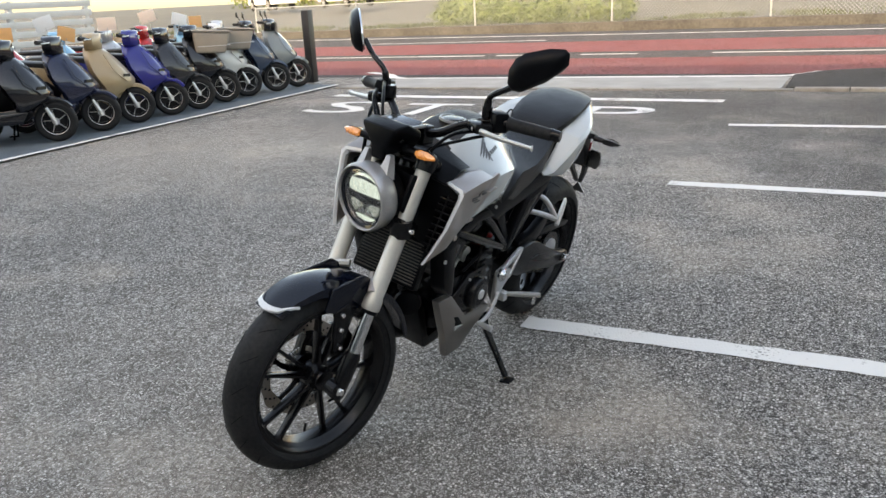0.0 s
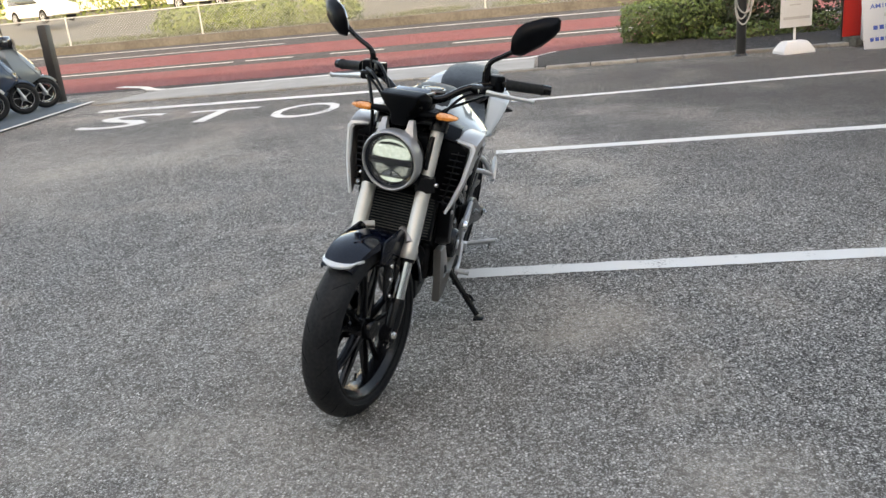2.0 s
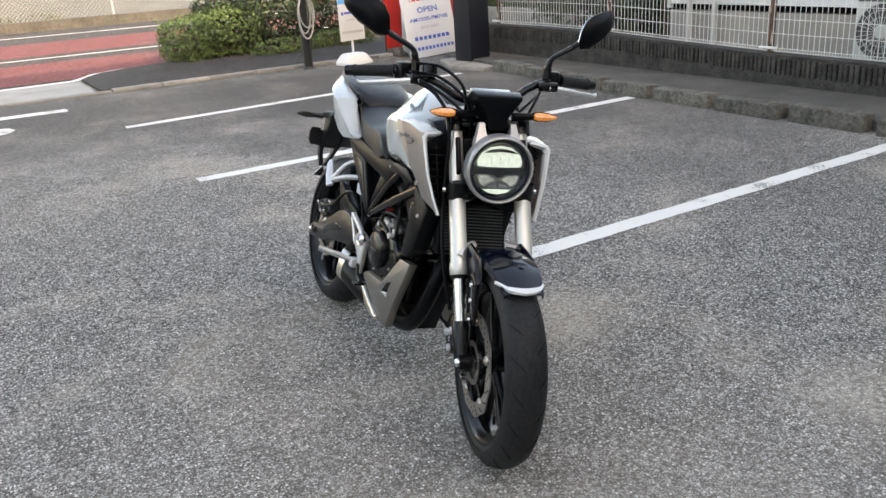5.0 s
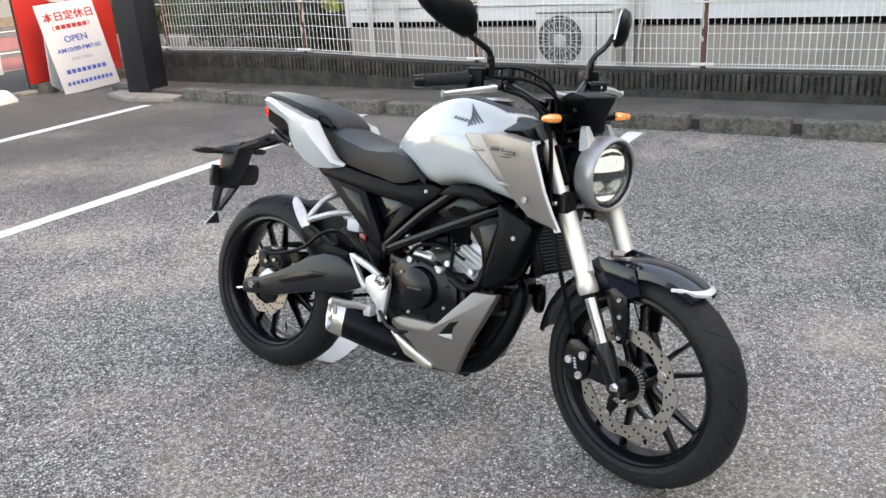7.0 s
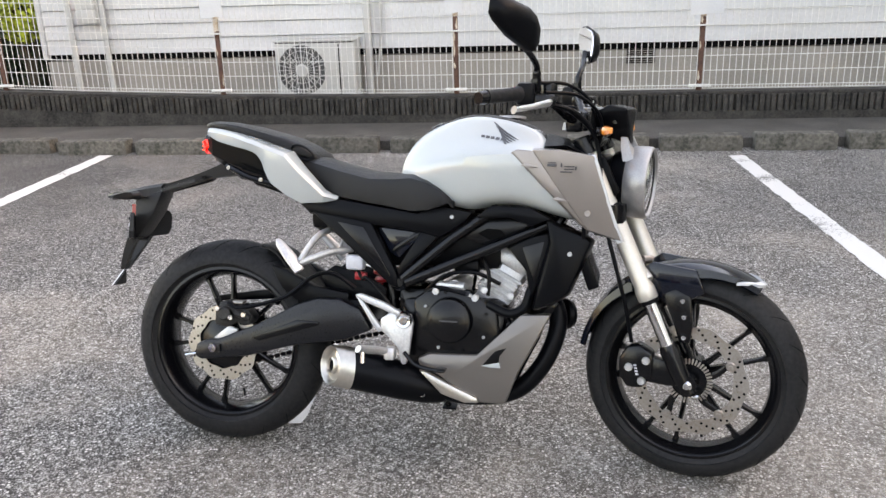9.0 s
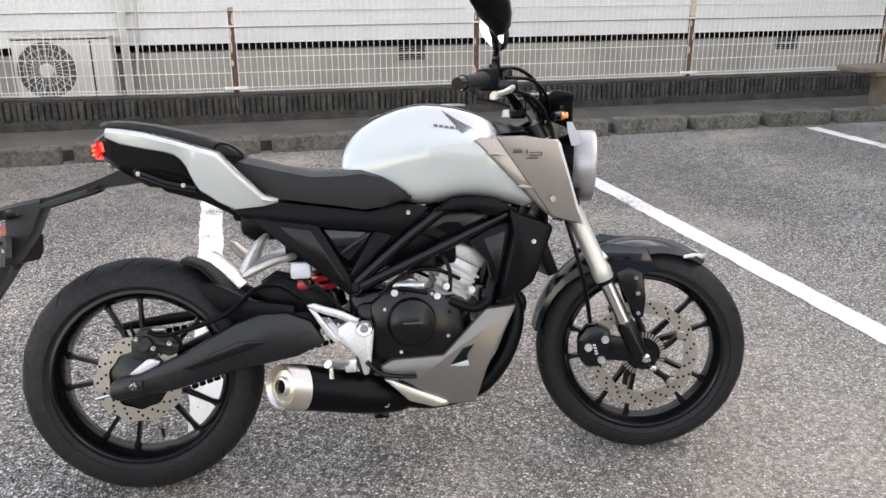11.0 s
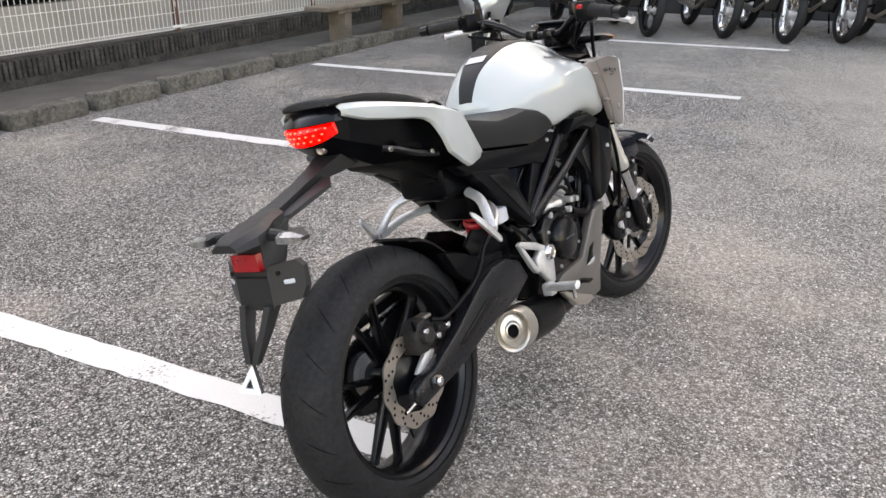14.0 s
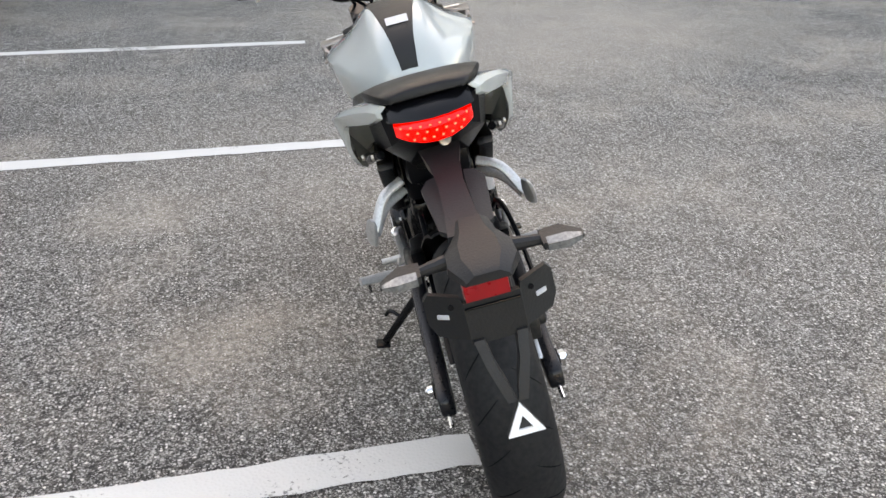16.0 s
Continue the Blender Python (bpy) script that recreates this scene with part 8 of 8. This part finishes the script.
# ---- plants ----
def leaf_mass(boxes, count, size, seed, shell=0.75):
    """Many small folded leaves on uneven clumps; boxes: (cx, cy, cz, rx, ry, rz)."""
    r = random.Random(seed)
    verts, faces = [], []
    for _ in range(count):
        cx, cy, cz, rx, ry, rz = boxes[r.randrange(len(boxes))]
        d = Vector((r.gauss(0, 1), r.gauss(0, 1), r.gauss(0, 1))).normalized()
        k = 1 / max(abs(d.x), abs(d.y), abs(d.z)) * 0.5 + 0.5
        rad = (shell + (1 - shell) * r.random()) * (1 + 0.16 * noise.noise(d * 2.7 + Vector((cx, cy, seed)))) * (0.93 + r.random() * 0.16)
        p = Vector((cx + d.x * rx * rad * k, cy + d.y * ry * rad * k, max(0.03, cz + d.z * rz * rad * k)))
        n = (d + Vector((r.gauss(0, .5), r.gauss(0, .5), r.gauss(0, .5) + .3))).normalized()
        a = n.orthogonal().normalized()
        a = Matrix.Rotation(r.uniform(0, 6.28), 3, n) @ a
        b = n.cross(a)
        s = size * r.uniform(0.6, 1.3)
        i = len(verts)
        verts += [p - a * s, p + b * s * .45 + n * s * .12, p + a * s, p - b * s * .45 + n * s * .12]
        faces += [(i, i + 1, i + 2), (i, i + 2, i + 3)]
    me = bpy.data.meshes.new("leaves")
    me.from_pydata([tuple(v) for v in verts], [], faces)
    return me


def bush(name, label, boxes, count, size, mat, seed, category="hedge"):
    ob = empty(name, LOT)
    me = leaf_mass(boxes, count, size, seed)
    me.materials.append(mat)
    lv = new("leaves", me)
    lv.parent = ob
    r = random.Random(seed)
    twigs = []
    for cx, cy, cz, rx, ry, rz in boxes:
        for _ in range(7):
            e = (cx + r.uniform(-.8, .8) * rx, cy + r.uniform(-.8, .8) * ry, cz + r.uniform(0, .8) * rz)
            twigs.append(tube(curve([(cx + r.uniform(-.3, .3) * rx, cy + r.uniform(-.3, .3) * ry, 0), ((cx + e[0]) / 2 + .03, (cy + e[1]) / 2, cz * .6), e], 4), [.012] * 4 + [.008] * 4 + [.004], 5))
    tagged(part("twig", merged(*twigs), TWIG, ob), kind="stuff")
    return tagged(ob, label, category)


bush("clipped_hedge", "clipped light green hedge at the pavement corner", [(-10.25, 2.05, .34, .52, .44, .34), (-10.35, 2.7, .38, .55, .50, .38)], 6200, .035, LEAF, 3)
bush("tall_shrub", "tall dark green shrub behind the pole", [(-10.6, 3.6, .78, .75, .70, .78), (-10.75, 4.6, .88, .75, .75, .88), (-10.95, 3.0, .75, .62, .62, .70)], 11000, .046, LEAF_DARK, 4)
bush("ground_shrub", "low shrub with yellowish leaves at the pavement", [(-9.65, 3.4, .12, .26, .55, .14), (-9.8, 4.5, .14, .30, .6, .16)], 1900, .032, LEAF, 5)
bush("garden_shrub", "green shrub at the corner of the white building", [(-5.9, 7.4, .75, .7, .7, .75), (-6.9, 7.2, .65, .7, .7, .65), (-5.3, 8.3, .9, .6, .7, .9), (-5.6, 7.3, .6, .5, .5, .6), (-5.0, 7.4, .75, .5, .55, .75)], 15000, .05, LEAF_DARK, 6)
bush("garden_hedge", "green clipped hedge behind the wire fence", [(-6.2 - 0.8 * k, 7.9 + 0.1 * (k % 2), .74, .62, .40, .46) for k in range(6)], 15000, .05, LEAF_MID, 8)
bush("yellow_shrub", "bright yellow-green leaves of a bush by the building", [(-4.80, 6.85, .98, .24, .22, .24)], 1100, .045, LEAF_LIME, 7)
structure("garden_edge", box(-8.0, 7.35, 0.16, 5.0, 0.14, 0.46, 0.01), CONCRETE, "low concrete edge of the planting behind the fence", "wall")

# ---- the far side of the road ----
FAR = [(-26.0, -90), (-23.25, -16.0), (-22.85, -6.3), (-22.65, -1.55), (-22.6, 3.25), (-22.5, 90)]


def along(line, du):
    return [(u + du, v) for u, v in line]


def wall_along(line, du0, du1, z0, z1):
    a, b = along(line, du0), along(line, du1)
    return loft([[(a[i][0], a[i][1], z0), (a[i][0], a[i][1], z1), (b[i][0], b[i][1], z1), (b[i][0], b[i][1], z0)] for i in range(len(line))])


FAR_KERB = material("stained far kerb", (0.085, 0.078, 0.068), 0.95, second=(0.04, 0.036, 0.030), scale=1.2, fine=14, bump=0.5)
structure("far_kerb", wall_along(FAR, 0, -0.55, -0.05, 0.27), FAR_KERB, "stained concrete kerb on the far side of the road", "kerb", smooth=20)
P = along(FAR, -0.54)
far = bmesh.new()
rows = []
for du, z in ((0, .23), (-2.4, .24), (-6, .30), (-22, 1.0), (-60, 1.6), (-400, 3.0)):
    rows.append([far.verts.new((u + du, v * (1 if du > -10 else 4), z)) for u, v in P])
for a, b in zip(rows, rows[1:]):
    for k in range(len(P) - 1):
        far.faces.new((a[k], a[k + 1], b[k + 1], b[k]))
structure("far_ground", far, material("sunlit far ground", (0.080, 0.079, 0.071), 0.95, second=(0.052, 0.053, 0.045), scale=0.6, fine=20, bump=0.3), "sandy ground beyond the road", "ground", smooth=0)
rg = random.Random(9)
gv, gf = [], []
for _ in range(9000):
    v = rg.uniform(-34, 2.0)
    u = float(np.interp(v, [p[1] for p in FAR], [p[0] for p in FAR])) - rg.uniform(.7, 4.0)
    if noise.noise(Vector((u * .4, v * .4, 2))) < -0.12:
        continue
    h, a = rg.uniform(.05, .20), rg.uniform(0, 6.28)
    i = len(gv)
    gv += [(u - .02 * math.cos(a), v - .02 * math.sin(a), .22), (u + .02 * math.cos(a), v + .02 * math.sin(a), .22), (u + rg.uniform(-.06, .06), v + rg.uniform(-.06, .06), .23 + h)]
    gf.append((i, i + 1, i + 2))
me = bpy.data.meshes.new("verge_grass")
me.from_pydata(gv, [], gf)
me.materials.append(GRASS)
gr = new("verge_grass", me)
gr.matrix_basis = LOT
tagged(gr, "sunlit yellow-green grass on the verge", "grass", kind="stuff")

ff = empty("verge_fence", LOT)
tagged(ff, "grey chain-link fence along the far verge", "fence", kind="structure")
fpts = [(-23.55, -20.8), (-23.5, -16.0), (-23.45, -11.14), (-23.4, -6.3), (-23.3, -1.55), (-23.25, 3.25), (-23.2, 8.0), (-23.2, 12.8)]
for (u, v), (u2, v2) in zip(fpts, fpts[1:]):
    part("post", tube([(u, v, .15), (u, v, 1.25)], .03, 10), GALV, ff)
    wires = []
    d = Vector((u2 - u, v2 - v, 0))
    n = int(d.length / .11)
    for k in range(-10, n + 1):
        for sgn in (1, -1):
            x0, z0, z1 = k * .11, (.24 if sgn > 0 else 1.2), (1.2 if sgn > 0 else .24)
            t0, t1 = max(0, x0) / d.length, min(d.length, x0 + .96) / d.length
            if t1 <= t0:
                continue
            f0, f1 = (t0 * d.length - x0) / .96, (t1 * d.length - x0) / .96
            wires.append(tube([(u + d.x * t0, v + d.y * t0, z0 + (z1 - z0) * f0), (u + d.x * t1, v + d.y * t1, z0 + (z1 - z0) * f1)], .0035, 3))
    part("mesh", merged(*wires), GALV, ff, smooth=0)
    part("rail", merged(tube([(u, v, 1.2), (u2, v2, 1.2)], .018, 8), tube([(u, v, .24), (u2, v2, .24)], .014, 8)), GALV, ff)
bush("verge_bush", "sunlit yellow-green bush behind the verge fence", [(-26.5, -12.5, .65, 1.1, 1.7, .55), (-26.2, -10.2, .65, 1.1, 1.5, .55), (-25.6, -7.6, .70, 1.0, 1.5, .60)], 9000, .075, LEAF_YELLOW, 11, "bush")
bush("far_hedge", "sunlit green hedge in the distance", [(-54 + 1.0 * k, -44 + 7 * k, 1.9, 1.8, 4.0, 1.1) for k in range(9)], 9000, .16, LEAF_YELLOW, 12)


def vehicle(colour, label, length=4.4, height=1.55, van=False):
    s = empty("parked_car")
    tagged(s, label, "car", group="cars across the road")
    h = 1.9 if van else height
    prof = [(-length / 2, .32), (-length / 2 - .02, .70), (-length / 2 + .10, h - .45), (-length / 2 + .25, h - .04), (length * .12, h), (length * .30, h - .55), (length / 2 - .06, .85), (length / 2, .62), (length / 2 - .02, .32)]
    if van:
        prof[4:6] = [(length * .28, h), (length * .42, h - .70)]
    part("body", prism(prof, -.80, .80, .07, segments=3), colour, s, smooth=50)
    for k in (-1, 1):
        part("side_window", prism([(-length / 2 + .35, .98), (-length / 2 + .42, h - .18), (length * .12, h - .15), (length * .27, .98)], k * .795, k * .812, .01), GLASS_DARK, s)
        part("door_handle", box(0.1, k * .81, .86, .18, .02, .03, .006), CHROME, s)
        for x in (-length * .31, length * .31):
            part("arch", lathe([(0, k * .77), (.36, k * .77), (.36, k * .808), (0, k * .808)], 28, pose(x, 0, .34)), GAP_DARK, s)
            w = part("wheel", lathe([(0, k * .66), (.31, k * .66), (.315, k * .70), (.315, k * .80), (.30, k * .825), (.20, k * .825), (.19, k * .81), (0, k * .81)], 32, pose(x, 0, .31)), RUBBER, s)
            part("rim", merged(*[moved(spoke_bm(.03, .19, a, a, .018, .014, .008, .006), pose(x, k * .818, .31)) for a in [2 * math.pi * i / 6 for i in range(6)]], lathe([(.19, k * .812), (.205, k * .822), (.20, k * .83), (.185, k * .82)], 28, pose(x, 0, .31), closed=True)), ALLOY, w)
    part("bumper", box(length / 2, 0, .45, .10, 1.5, .20, .04), colour, s)
    part("lamp", box(-length / 2 + .0, .62, .80, .06, .22, .26, .03), RED_REFLECTOR, s)
    part("lamp", box(-length / 2 + .0, -.62, .80, .06, .22, .26, .03), RED_REFLECTOR, s)
    return s


CAR_WHITE = material("white car paint", (0.78, 0.78, 0.76), 0.25, coat=0.9, scale=3)
for u, v, h in ((-38.0, -26.0, 62), (-33.0, -14.5, 64), (-40, -33, 60)):
    c2 = vehicle(CAR_WHITE, "white car parked across the road in the sun")
    c2.matrix_basis = LOT @ pose(u, v, 1.0, 0, 0, h)

hb_ = empty("far_building", LOT @ pose(-64, -27, 1.5, 0, 0, 64))
tagged(hb_, "sunlit cream building across the road", "building", kind="structure")
part("wall", box(0, 0, 4, 70, 6, 8), CREAM, hb_)
for k in range(16):
    part("window", box(-32 + 4.2 * k, -3.0, 1.6, 2.2, .12, 1.3, .03), GLASS_DARK, hb_)
wb = empty("side_shop", LOT @ pose(-3.6, -17.0, 0, 0, 0, 5))
tagged(wb, "pale shop building behind the scooters", "building", kind="structure")
part("wall", box(1.8, 0, 2.0, 12, 4, 4), UNIT_WHITE, wb)
for k in range(4):
    part("window", box(-3 + 2.6 * k, 2.0, 1.4, 1.9, .08, 1.7, .03), GLASS_DARK, wb)

sf = empty("slatted_fence", LOT)
tagged(sf, "white slatted fence behind the rows of scooters", "fence", kind="structure")
for k in range(6):
    part("post", box(-8.2 + 1.6 * k, -12.2, .80, .09, .09, 1.6, .008), UNIT_WHITE, sf)
for k in range(9):
    part("slat", box(-4.2, -12.15, .20 + .165 * k, 8.2, .025, .11, .004), UNIT_WHITE, sf)
